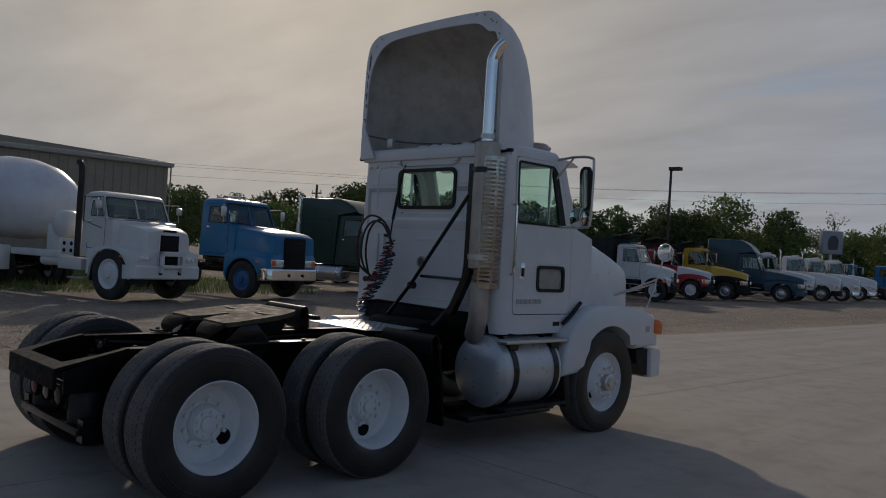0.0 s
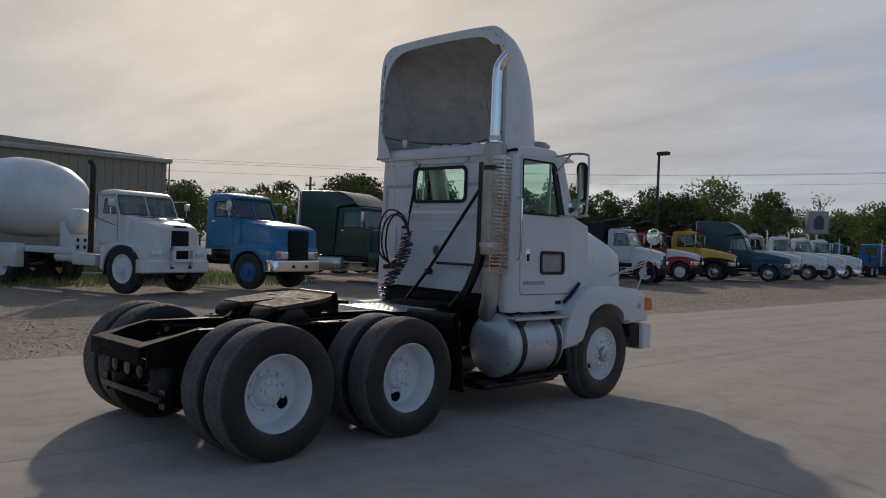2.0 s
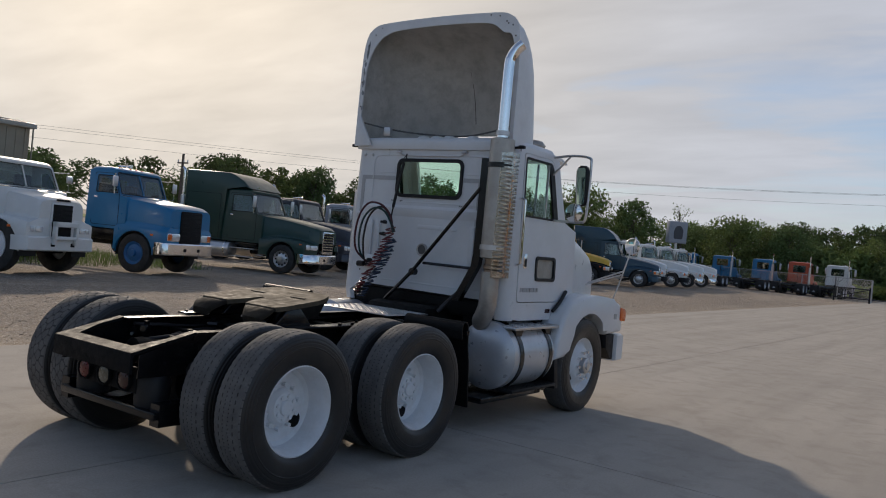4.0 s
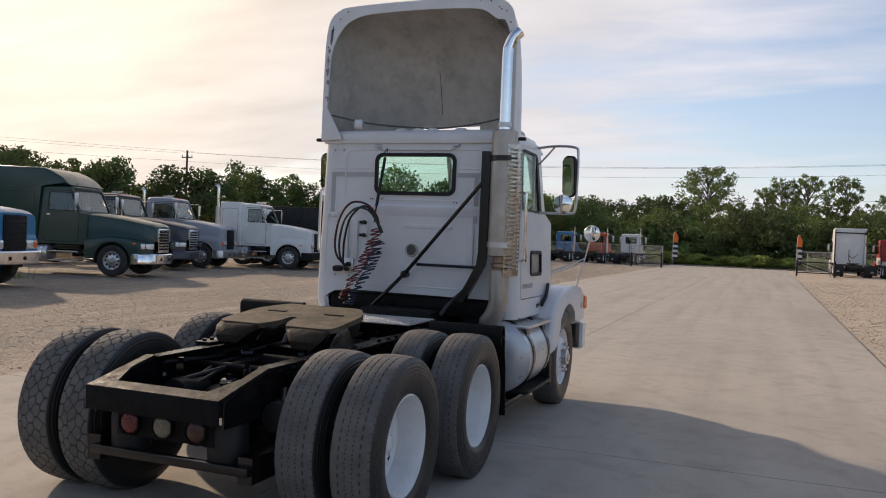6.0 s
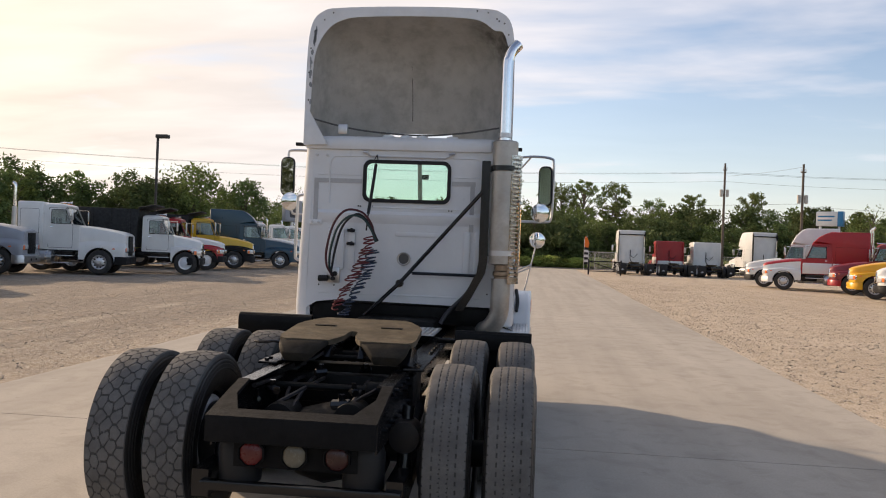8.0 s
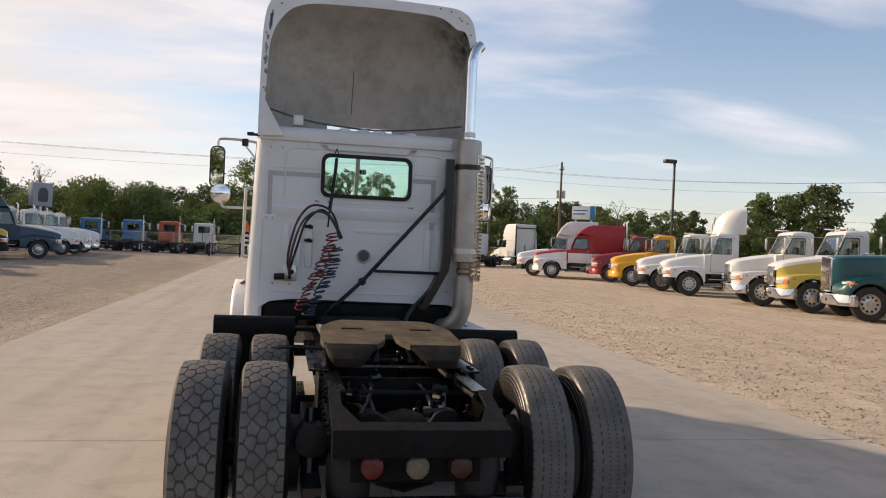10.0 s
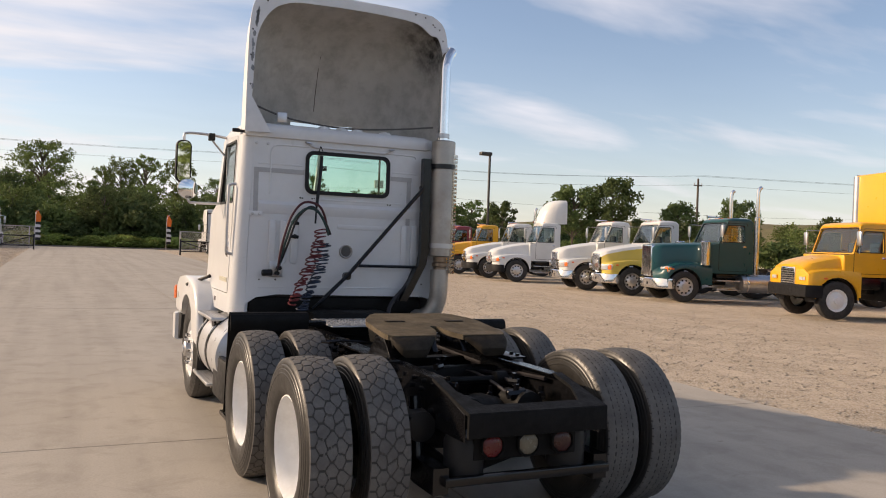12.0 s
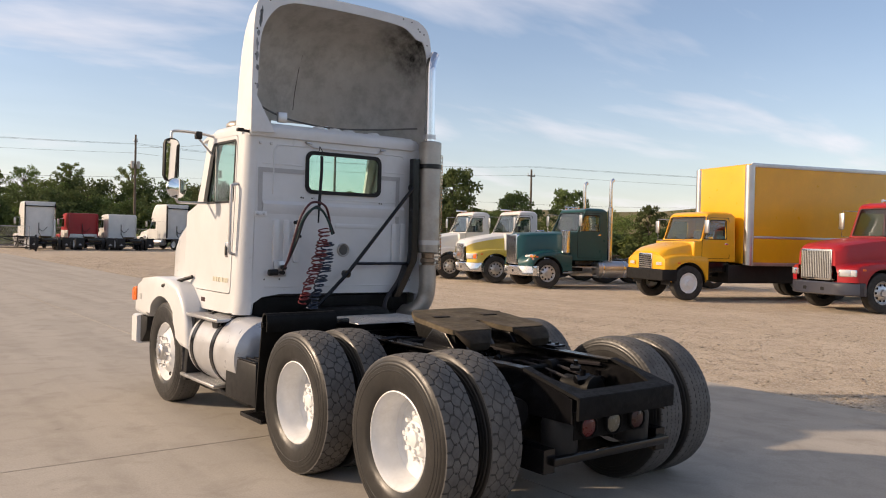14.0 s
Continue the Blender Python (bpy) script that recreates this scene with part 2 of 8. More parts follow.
def lathe(bm, prof, seg=32, axis="x", m=None, close=False, caps=True):
    rings = []
    for i in range(seg):
        a = 2 * math.pi * i / seg
        c, s = math.cos(a), math.sin(a)
        ring = []
        for q, r in prof:
            p = {"x": (q, r * c, r * s), "y": (r * c, q, r * s), "z": (r * c, r * s, q)}[axis]
            p = Vector(p)
            ring.append(bm.verts.new(m @ p if m is not None else p))
        rings.append(ring)
    n = len(prof)
    for i in range(seg):
        A, Bq = rings[i], rings[(i + 1) % seg]
        for j in range(n if close else n - 1):
            k = (j + 1) % n
            bm.faces.new((A[j], A[k], Bq[k], Bq[j]))
    if not close and caps:
        for j in (0, n - 1):
            if prof[j][1] > 1e-4:
                bm.faces.new([rings[i][j] for i in range(seg)])
    bmesh.ops.remove_doubles(bm, verts=[r[j] for r in rings for j in range(n) if prof[j][1] <= 1e-4], dist=1e-5)
    return bm


def cyl(bm, p, q, r, seg=16, r2=None, bev=0.0):
    p, q = Vector(p), Vector(q)
    d = q - p
    L = d.length
    m = Matrix.Translation(p) @ d.to_track_quat("Z", "Y").to_matrix().to_4x4()
    r2 = r if r2 is None else r2
    prof = [(0, r), (L, r2)] if not bev else [(0, r - bev), (bev, r), (L - bev, r2), (L, r2 - bev)]
    return lathe(bm, prof, seg, "z", m)


def tube(bm, pts, r, seg=8, caps=True):
    """A round bar along a line of points."""
    pts = [Vector(p) for p in pts]
    n = len(pts)
    rings = []
    side = None
    for i, p in enumerate(pts):
        t = (pts[min(i + 1, n - 1)] - pts[max(i - 1, 0)]).normalized()
        if side is None:
            side = t.orthogonal().normalized()
        side = (side - t * side.dot(t)).normalized()
        up2 = t.cross(side)
        rr = r[i] if isinstance(r, (list, tuple)) else r
        rings.append([bm.verts.new(p + (side * math.cos(2 * math.pi * k / seg) + up2 * math.sin(2 * math.pi * k / seg)) * rr) for k in range(seg)])
    for i in range(n - 1):
        for k in range(seg):
            bm.faces.new((rings[i][k], rings[i][(k + 1) % seg], rings[i + 1][(k + 1) % seg], rings[i + 1][k]))
    if caps:
        bm.faces.new(rings[0])
        bm.faces.new(rings[-1])
    return bm


def smooth_line(pts, n=6):
    """Catmull-Rom through the points."""
    P = [Vector(p) for p in pts]
    P = [P[0] * 2 - P[1], *P, P[-1] * 2 - P[-2]]
    out = []
    for i in range(1, len(P) - 2):
        for k in range(n):
            t = k / n
            a, b, c, d = P[i - 1], P[i], P[i + 1], P[i + 2]
            out.append(0.5 * ((2 * b) + (c - a) * t + (2 * a - 5 * b + 4 * c - d) * t * t + (3 * b - a - 3 * c + d) * t ** 3))
    return [*out, P[-2]]


def rrect(x0, x1, y0, y1, r, n=5):
    out = []
    for cx, cy, a0 in ((x1 - r, y1 - r, 0), (x0 + r, y1 - r, 90), (x0 + r, y0 + r, 180), (x1 - r, y0 + r, 270)):
        for k in range(n + 1):
            a = radians(a0 + 90 * k / n)
            out.append((cx + r * math.cos(a), cy + r * math.sin(a)))
    return out


def rpoly(pts, r, n=4):
    """A polygon with its corners rounded."""
    out = []
    m = len(pts)
    for i in range(m):
        p, a, b = Vector(pts[i]), Vector(pts[i - 1]), Vector(pts[(i + 1) % m])
        ra = min(r, (a - p).length * 0.45, (b - p).length * 0.45)
        s, e = p + (a - p).normalized() * ra, p + (b - p).normalized() * ra
        for k in range(n + 1):
            t = k / n
            q = s * (1 - t) ** 2 + p * 2 * t * (1 - t) + e * t * t
            out.append((q.x, q.y))
    return out


def panel(bm, outer, holes, place, thick):
    """A sheet with openings: outlines in two coordinates, place() sets them in space, thick pushes the sheet."""
    loops = []
    for pts in (outer, *holes):
        vs = [bm.verts.new(place(*p)) for p in pts]
        loops += [bm.edges.new((vs[i], vs[(i + 1) % len(vs)])) for i in range(len(vs))]
    res = bmesh.ops.triangle_fill(bm, use_beauty=True, use_dissolve=False, edges=loops)
    fs = [g for g in res["geom"] if isinstance(g, bmesh.types.BMFace)]
    ex = bmesh.ops.extrude_face_region(bm, geom=fs, use_keep_orig=True)
    bmesh.ops.translate(bm, vec=Vector(thick), verts=[g for g in ex["geom"] if isinstance(g, bmesh.types.BMVert)])
    return bm


def loft(bm, sections, cap=True, closed=True):
    rings = [[bm.verts.new(p) for p in s] for s in sections]
    n = len(rings[0])
    for A, C in zip(rings, rings[1:]):
        for k in range(n if closed else n - 1):
            j = (k + 1) % n
            bm.faces.new((A[k], A[j], C[j], C[k]))
    if cap and closed:
        bm.faces.new(rings[0])
        bm.faces.new(rings[-1])
    return bm


# ---------------------------------------------------------------- ground


def lie(x, y):
    """Height of the yard: level, with a faint rise of the gravel away from the drive."""
    return 0.03 * min(1.0, max(0.0, abs(x) - 5.2) / 6.0)


def ground_material(name, base, dark, light, pebble, bump, fine, tracks=False, west=None):
    m = bpy.data.materials.new(name)
    m.use_nodes = True
    nt = m.node_tree
    p = nt.nodes["Principled BSDF"]
    tc = nt.nodes.new("ShaderNodeTexCoord")

    def tex(kind, s, **kw):
        n = nt.nodes.new(kind)
        n.inputs["Scale"].default_value = s
        for k, v in kw.items():
            n.inputs[k].default_value = v
        nt.links.new(tc.outputs["Object"], n.inputs["Vector"])
        return n

    def mr(src, lo, hi, a=0.0, b=1.0):
        r = nt.nodes.new("ShaderNodeMapRange")
        for i, v in enumerate((lo, hi, a, b)):
            r.inputs[i + 1].default_value = v
        nt.links.new(src, r.inputs[0])
        return r.outputs[0]

    def mx(f, a, b):
        n = nt.nodes.new("ShaderNodeMix")
        n.data_type = "RGBA"
        for i, v in ((0, f), (6, a), (7, b)):
            if isinstance(v, tuple):
                n.inputs[i].default_value = (*v, 1)
            elif isinstance(v, float):
                n.inputs[i].default_value = v
            else:
                nt.links.new(v, n.inputs[i])
        return n.outputs[2]
    big = tex("ShaderNodeTexNoise", 0.35, Detail=8.0, Roughness=0.62).outputs[0]
    mid = tex("ShaderNodeTexNoise", 2.6, Detail=7.0, Roughness=0.65, Distortion=0.6).outputs[0]
    small = tex("ShaderNodeTexNoise", fine, Detail=4.0, Roughness=0.7).outputs[0]
    col = mx(mr(big, 0.35, 0.68), base, light)
    col = mx(mr(mid, 0.48, 0.72, 0, 0.75), col, dark)
    col = mx(mr(small, 0.40, 0.70, 0, 0.5), col, dark)
    h = small
    if tracks:
        mp = nt.nodes.new("ShaderNodeMapping")
        mp.inputs["Scale"].default_value = (1.3, 0.05, 1.0)
        nt.links.new(tc.outputs["Object"], mp.inputs[0])
        tn = nt.nodes.new("ShaderNodeTexNoise")
        tn.inputs["Scale"].default_value, tn.inputs["Detail"].default_value = 1.6, 5.0
        nt.links.new(mp.outputs[0], tn.inputs["Vector"])
        col = mx(mr(tn.outputs[0], 0.45, 0.75, 0, 0.38), col, tuple(v * 0.78 for v in dark))
        col = mx(mr(tn.outputs[0], 0.25, 0.42, 0.4, 0), col, light)
        spots = tex("ShaderNodeTexNoise", 5.5, Detail=3.0, Roughness=0.5).outputs[0]
        col = mx(mr(spots, 0.70, 0.78, 0, 0.45), col, tuple(v * 0.6 for v in dark))
    if west:        # greyer, darker colour on the west side of the drive, and tyre-worn bands
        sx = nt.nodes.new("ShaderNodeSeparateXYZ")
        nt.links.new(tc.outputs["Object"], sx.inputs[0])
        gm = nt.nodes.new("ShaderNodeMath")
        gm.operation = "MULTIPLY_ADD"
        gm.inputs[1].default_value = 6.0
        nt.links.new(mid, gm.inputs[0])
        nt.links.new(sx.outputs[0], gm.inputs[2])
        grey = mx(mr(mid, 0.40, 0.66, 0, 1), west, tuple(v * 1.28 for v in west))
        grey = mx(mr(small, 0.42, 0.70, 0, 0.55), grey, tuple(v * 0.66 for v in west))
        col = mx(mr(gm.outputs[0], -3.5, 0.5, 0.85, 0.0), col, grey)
        mp = nt.nodes.new("ShaderNodeMapping")
        mp.inputs["Scale"].default_value = (0.9, 0.10, 1.0)
        mp.inputs["Rotation"].default_value = (0, 0, 0.25)
        nt.links.new(tc.outputs["Object"], mp.inputs[0])
        tn = nt.nodes.new("ShaderNodeTexNoise")
        tn.inputs["Scale"].default_value, tn.inputs["Detail"].default_value, tn.inputs["Roughness"].default_value = 1.1, 6.0, 0.6
        nt.links.new(mp.outputs[0], tn.inputs["Vector"])
        col = mx(mr(tn.outputs[0], 0.50, 0.68, 0, 0.55), col, dark)
        col = mx(mr(tn.outputs[0], 0.30, 0.44, 0.5, 0), col, light)
    if pebble:
        v = tex("ShaderNodeTexVoronoi", pebble)
        v2 = tex("ShaderNodeTexVoronoi", pebble * 2.3)
        patch = mr(mid, 0.40, 0.58, 0.45, 1.0)

        def times(src):
            n = nt.nodes.new("ShaderNodeMath")
            n.operation = "MULTIPLY"
            nt.links.new(src, n.inputs[0])
            nt.links.new(patch, n.inputs[1])
            return n.outputs[0]
        col = mx(times(mr(v2.outputs["Color"], 0.54, 0.80, 0, 0.9)), col, (light[0] * 0.98, light[1] * 1.05, light[2] * 1.16))
        col = mx(times(mr(v2.outputs["Color"], 0.44, 0.22, 0, 0.65)), col, tuple(c * 0.5 for c in dark))
        col = mx(times(mr(v.outputs["Distance"], 0.36, 0.62, 0, 0.35)), col, dark)
        add = nt.nodes.new("ShaderNodeMath")
        add.operation = "SUBTRACT"
        nt.links.new(mid, add.inputs[0])
        nt.links.new(times(v2.outputs["Distance"]), add.inputs[1])
        h = add.outputs[0]
    nt.links.new(col, p.inputs["Base Color"])
    p.inputs["Roughness"].default_value = 0.95
    p.inputs["Specular IOR Level"].default_value = 0.1
    b = nt.nodes.new("ShaderNodeBump")
    b.inputs["Strength"].default_value, b.inputs["Distance"].default_value = bump, 0.03
    nt.links.new(h, b.inputs["Height"])
    nt.links.new(b.outputs[0], p.inputs["Normal"])
    return m


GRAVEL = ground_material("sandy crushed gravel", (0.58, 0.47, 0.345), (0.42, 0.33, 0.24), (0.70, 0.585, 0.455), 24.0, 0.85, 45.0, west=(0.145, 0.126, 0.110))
CONCRETE = ground_material("worn dusty concrete", (0.428, 0.388, 0.334), (0.328, 0.294, 0.249), (0.490, 0.445, 0.386), 0.0, 0.12, 60.0, True)
ASPHALT = ground_material("old asphalt", (0.07, 0.068, 0.065), (0.05, 0.05, 0.05), (0.11, 0.105, 0.10), 40.0, 0.4, 60.0)
GRASS = ground_material("rough verge grass", (0.17, 0.21, 0.055), (0.10, 0.135, 0.035), (0.24, 0.25, 0.09), 9.0, 1.0, 14.0)
HILL = ground_material("dry hillside grass", (0.17, 0.145, 0.075), (0.10, 0.10, 0.045), (0.22, 0.185, 0.105), 0.0, 0.3, 2.0)

bm = B()
xs_g = [-4000, -1500, -600, -250, -120, -60, -30, -20, -14, -11.2, -9, -7, -5.2, -4.2, 0, 4.2, 5.2, 7, 9, 11.2, 14, 20, 30, 60, 120, 250, 600, 1500, 4000]
ys_g = [-4000, -1500, -600, -250, -120, -60, -30, -15, 0, 10, 20, 30, 45, 60, 90, 130, 250, 600, 1500, 4000]
grid_g = [[bm.verts.new((x, y, lie(x, y) - 0.035)) for y in ys_g] for x in xs_g]
for A, C in zip(grid_g, grid_g[1:]):
    for k in range(len(ys_g) - 1):
        bm.faces.new((A[k], C[k], C[k + 1], A[k + 1]))
ground = tagged(part("ground", bm, GRAVEL, smooth=0), "sandy tan gravel yard, loose and rutted", "ground", kind="structure")


def sheet(x0, x1, y0, y1, top, nx, ny, depth=0.12, flare=0.0):
    """A slab whose top follows the yard; flare: how the drive widens along its way."""
    bm = B()
    g = []
    for i in range(nx + 1):
        g.append([])
        for j in range(ny + 1):
            x, y = x0 + (x1 - x0) * i / nx, y0 + (y1 - y0) * j / ny
            if flare and abs(x) > 0.2:
                x += flare * y * x / 4.64
            g[-1].append(bm.verts.new((x, y, lie(x, y) + top)))
    fs = [bm.faces.new((g[i][j], g[i + 1][j], g[i + 1][j + 1], g[i][j + 1])) for i in range(nx) for j in range(ny)]
    ex = bmesh.ops.extrude_face_region(bm, geom=fs, use_keep_orig=True)
    bmesh.ops.translate(bm, vec=(0, 0, -depth), verts=[v for v in ex["geom"] if isinstance(v, bmesh.types.BMVert)])
    return bm


driveway = thing("driveway", "pale worn concrete driveway with wide slabs and joints", "driveway", kind="structure")
JOINT = 12.1
for k in range(-3, 6):
    y0 = 2.45 + JOINT * k
    for x0, x1 in ((-4.52, 0.094), (0.106, 4.76)):
        part("slab", sheet(x0, x1, y0 + 0.007, (83.0 if k == 5 else y0 + JOINT) - 0.007, 0.0, 3, 8, flare=0.011), CONCRETE, driveway, smooth=0)
road = tagged(part("road", sheet(-300, 300, 84, 91, 0.0, 100, 2), ASPHALT, smooth=0), "grey asphalt public road beyond the gate", "road", kind="structure")
verge = tagged(part("verge", sheet(-300, 300, 91.2, 145, 0.02, 100, 6), GRASS, smooth=0), "rough green verge under the trees", "grass", kind="structure")

# ---------------------------------------------------------------- wheels
TYRE_R = 0.502
BLACKD = mat("dusty black chassis paint", (0.008, 0.0082, 0.0088), 0.66, 0, 0.35, 9, spec=0.12, bump=0.2, bscale=60, dirt=(0.016, 0.016, 0.016), dirt_amt=0.12, dirt_scale=14)
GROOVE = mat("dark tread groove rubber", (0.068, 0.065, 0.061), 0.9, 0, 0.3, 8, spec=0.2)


def tyre_mesh(name, lug, width=0.268):
    """Outer face at x = 0, going to -x. lug: rows of six-sided blocks, else wavy ribs; grooves are sunk."""
    bm = B()
    nu, R, w = 480 if lug else 402, TYRE_R, width
    side = [(0.0 - 0.070, 0.272), (-0.034, 0.284), (-0.016, 0.305), (-0.008, 0.330), (0.0, 0.380), (0.0, 0.402), (0.0018, 0.404), (0.0018, 0.410), (-0.0005, 0.412), (-0.002, 0.432), (-0.0045, 0.435), (-0.0045, 0.440), (-0.004, 0.444), (-0.007, 0.455), (-0.0100, 0.458), (-0.0098, 0.462), (-0.014, 0.474), (-0.020, 0.484)]
    nv = 60 if lug else 46
    x0, x1 = -0.024, -w + 0.024
    rings, deep = [], []
    rows_ = (0.20, 0.40, 0.60, 0.80) if lug else (0.21, 0.40, 0.60, 0.79)
    for i in range(nu):
        a = 2 * math.pi * i / nu
        prof = list(side)
        dd = [0] * len(side)
        ph = i % 6
        zig = (1 if ph < 2 else -1 if 3 <= ph < 5 else 0)
        for j in range(nv + 1):
            v = j / nv
            x = x0 + (x1 - x0) * v
            r = R - 0.010 * (2 * v - 1) ** 2
            cutn = False
            for q, g in enumerate(rows_):
                if not lug and abs(v - g + zig * (0.013 if 0 < q < 3 else 0.004)) < 0.0085:
                    cutn = True
            if lug:         # six-sided blocks: a groove wherever two block middles are equally near
                ds = []
                for c in range(5):
                    off = 6 * (c % 2)
                    near_i = round((i - off) / 12) * 12 + off
                    for e in (-12, 0, 12):
                        n_b = (near_i + e) % nu
                        dv, di = 0.042 * math.sin(n_b * 1.9 + c * 2.6), 2.4 * math.sin(n_b * 0.77 + c * 4.1)
                        ds.append(math.hypot((v - 0.048 - 0.226 * c - (dv if 0 < c < 4 else 0)) * 0.22, (i - near_i - e - di) * 0.0052))
                ds.sort()
                cutn = ds[1] - ds[0] < 0.0043
            if not lug and (v < 0.012 or v > 0.988) and i % 6 < 2:
                cutn = True
            prof.append((x, r - (0.004 if cutn else 0.0)))
            dd.append(1 if cutn else 0)
        prof += [(-w - q, r) for q, r in reversed(side)]
        dd += [0] * len(side)
        rings.append([bm.verts.new((q, r * math.cos(a), r * math.sin(a))) for q, r in prof])
        deep.append(dd)
    n = len(rings[0])
    for i in range(nu):
        k = (i + 1) % nu
        A, C = rings[i], rings[k]
        for j in range(n - 1):
            f = bm.faces.new((A[j], A[j + 1], C[j + 1], C[j]))
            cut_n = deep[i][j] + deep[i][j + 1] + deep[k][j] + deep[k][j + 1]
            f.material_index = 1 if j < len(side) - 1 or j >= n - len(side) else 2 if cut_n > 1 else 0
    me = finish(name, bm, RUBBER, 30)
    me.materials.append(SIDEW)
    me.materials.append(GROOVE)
    return me


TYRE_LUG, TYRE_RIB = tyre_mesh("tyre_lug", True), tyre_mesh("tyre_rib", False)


def rim_drive():
    """Deep dish of an outer dual wheel, x = 0 at the tyre's outer face."""
    bm = B()
    lathe(bm, [(-0.070, 0.280), (-0.030, 0.292), (-0.026, 0.282), (-0.045, 0.270), (-0.085, 0.258), (-0.195, 0.250), (-0.215, 0.226), (-0.215, 0.150), (-0.208, 0.143), (-0.208, 0.0)], 56, caps=False)
    return bm


def hub_drive():
    bm = B()
    lathe(bm, [(-0.206, 0.118), (-0.180, 0.113), (-0.173, 0.106), (-0.156, 0.098), (-0.152, 0.090), (-0.152, 0.052), (-0.136, 0.048), (-0.130, 0.036), (-0.129, 0.0)], 28)
    return bm


def rim_steer():
    bm = B()
    lathe(bm, [(-0.070, 0.280), (-0.030, 0.292), (-0.026, 0.282), (-0.045, 0.270), (-0.075, 0.258), (-0.092, 0.250), (-0.085, 0.225), (-0.030, 0.180), (-0.020, 0.165), (-0.020, 0.0)], 56, caps=False)
    return bm


def hub_steer():
    bm = B()
    lathe(bm, [(-0.020, 0.085), (0.030, 0.080), (0.038, 0.070), (0.040, 0.045), (0.052, 0.040), (0.055, 0.0)], 24)
    return bm


def drop_hole(bm_r, x, r_c, r_h, ang):
    """A dark disc hole in the wheel disc."""
    lathe(bm_r, [(x, 0.0), (x + 0.003, 0.0001), (x + 0.003, r_h)], 20, "x", Matrix.Translation((0, r_c * math.cos(ang), r_c * math.sin(ang))))
    return bm_r


HOLE = mat("dark disc hole", (0.004, 0.004, 0.004), 0.9)
NUT_W = finish("nut", cyl(B(), (0, 0, 0), (0.032, 0, 0), 0.0145, 6), RIM, 0)
NUT_S = finish("nut_s", cyl(B(), (0, 0, 0), (0.042, 0, 0), 0.0155, 6), CHROME, 0)
RIM_D, HUB_D, RIM_S, HUB_S = finish("rim_d", rim_drive(), RIM), finish("hub_d", hub_drive(), RIM), finish("rim_s", rim_steer(), RIM), finish("hub_s", hub_steer(), ALU)


def wheel(truck, kind, x, y, z, right, spin=0.0, tyre=TYRE_RIB, inner=False):
    m = Matrix.Translation((x, y, z)) @ (Matrix.Rotation(0 if right else math.pi, 4, "Z")) @ Matrix.Rotation(spin, 4, "X")
    rim_me, hub_me, depth = (RIM_D, HUB_D, -0.172) if kind == "drive" else (RIM_S, HUB_S, -0.05)
    w = again("wheel", rim_me, truck, m, "white painted steel disc wheel")
    again("tyre", tyre, w, Matrix.Diagonal((1, 0.982, 0.982, 1)) if kind == "steer" else Matrix(), "worn black rubber truck tyre")
    if not inner:
        again("hub", hub_me, w, Matrix())
        for k in range(10):
            a = 2 * math.pi * (k + 0.5) / 10
            again("wheel_nut", NUT_W if kind == "drive" else NUT_S, w, Matrix.Translation((-0.208 if kind == "drive" else -0.02, 0.143 * math.cos(a), 0.143 * math.sin(a))))
        for k in range(8 if kind == "drive" else 0):
            a = 2 * math.pi * k / 8
            again("axle_bolt", NUT_W, w, Matrix.Translation((-0.170, 0.074 * math.cos(a), 0.074 * math.sin(a))))
        if kind == "drive" and right:
            part("disc_hole", drop_hole(B(), -0.2142, 0.178, 0.052, radians(-66)), HOLE, w, "dark round hole in the disc")
        elif kind == "steer":
            part("disc_hole", drop_hole(B(), -0.062, 0.210, 0.034, radians(-95)), HOLE, w, "dark round hole in the disc")
    return w


GREASED = mat("black old grease", (0.028, 0.023, 0.018), 0.72, 0, 0.5, 9, bump=0.12, bscale=24, dirt=(0.07, 0.053, 0.033), dirt_amt=0.5, dirt_scale=5, spec=0.12)
HOSE_R = mat("dark red rubber hose", (0.07, 0.014, 0.02), 0.5)
HOSE_G = mat("dark green rubber hose", (0.012, 0.045, 0.045), 0.5)
P_LAMPW = mat("pale lamp dome", (0.78, 0.78, 0.76), 0.3)
# ---------------------------------------------------------------- the white day cab tractor
TM = pose(0.018, 0.0, 0.0, 0, 0, 0.35) @ Matrix.Diagonal((1, 1, 1.012, 1))
truck = thing("tractor_truck", "white day-cab semi tractor with tall roof fairing, on concrete", "truck", TM)
CX, CW = 0.0, 0.02      # middle of the truck, and of what hangs on its back wall

for y, tl in ((0.115, TYRE_LUG), (1.408, TYRE_LUG)):
    for s in (1, -1):
        t = TYRE_RIB if s > 0 else tl
        wheel(truck, "drive", CX + s * (1.212 if s > 0 else 1.220), y, 0.49, s > 0, (-0.35 if y > 1 else 0.54) if s > 0 else -2.2, t)
        wheel(truck, "drive", CX + s * (0.880 if s > 0 else 0.893), y, 0.49, s > 0, 0.9, t, inner=True)
for s in (1, -1):
    wheel(truck, "steer", CX + s * 1.155, 4.335, 0.484, s > 0, -0.9 if s > 0 else 0.3)

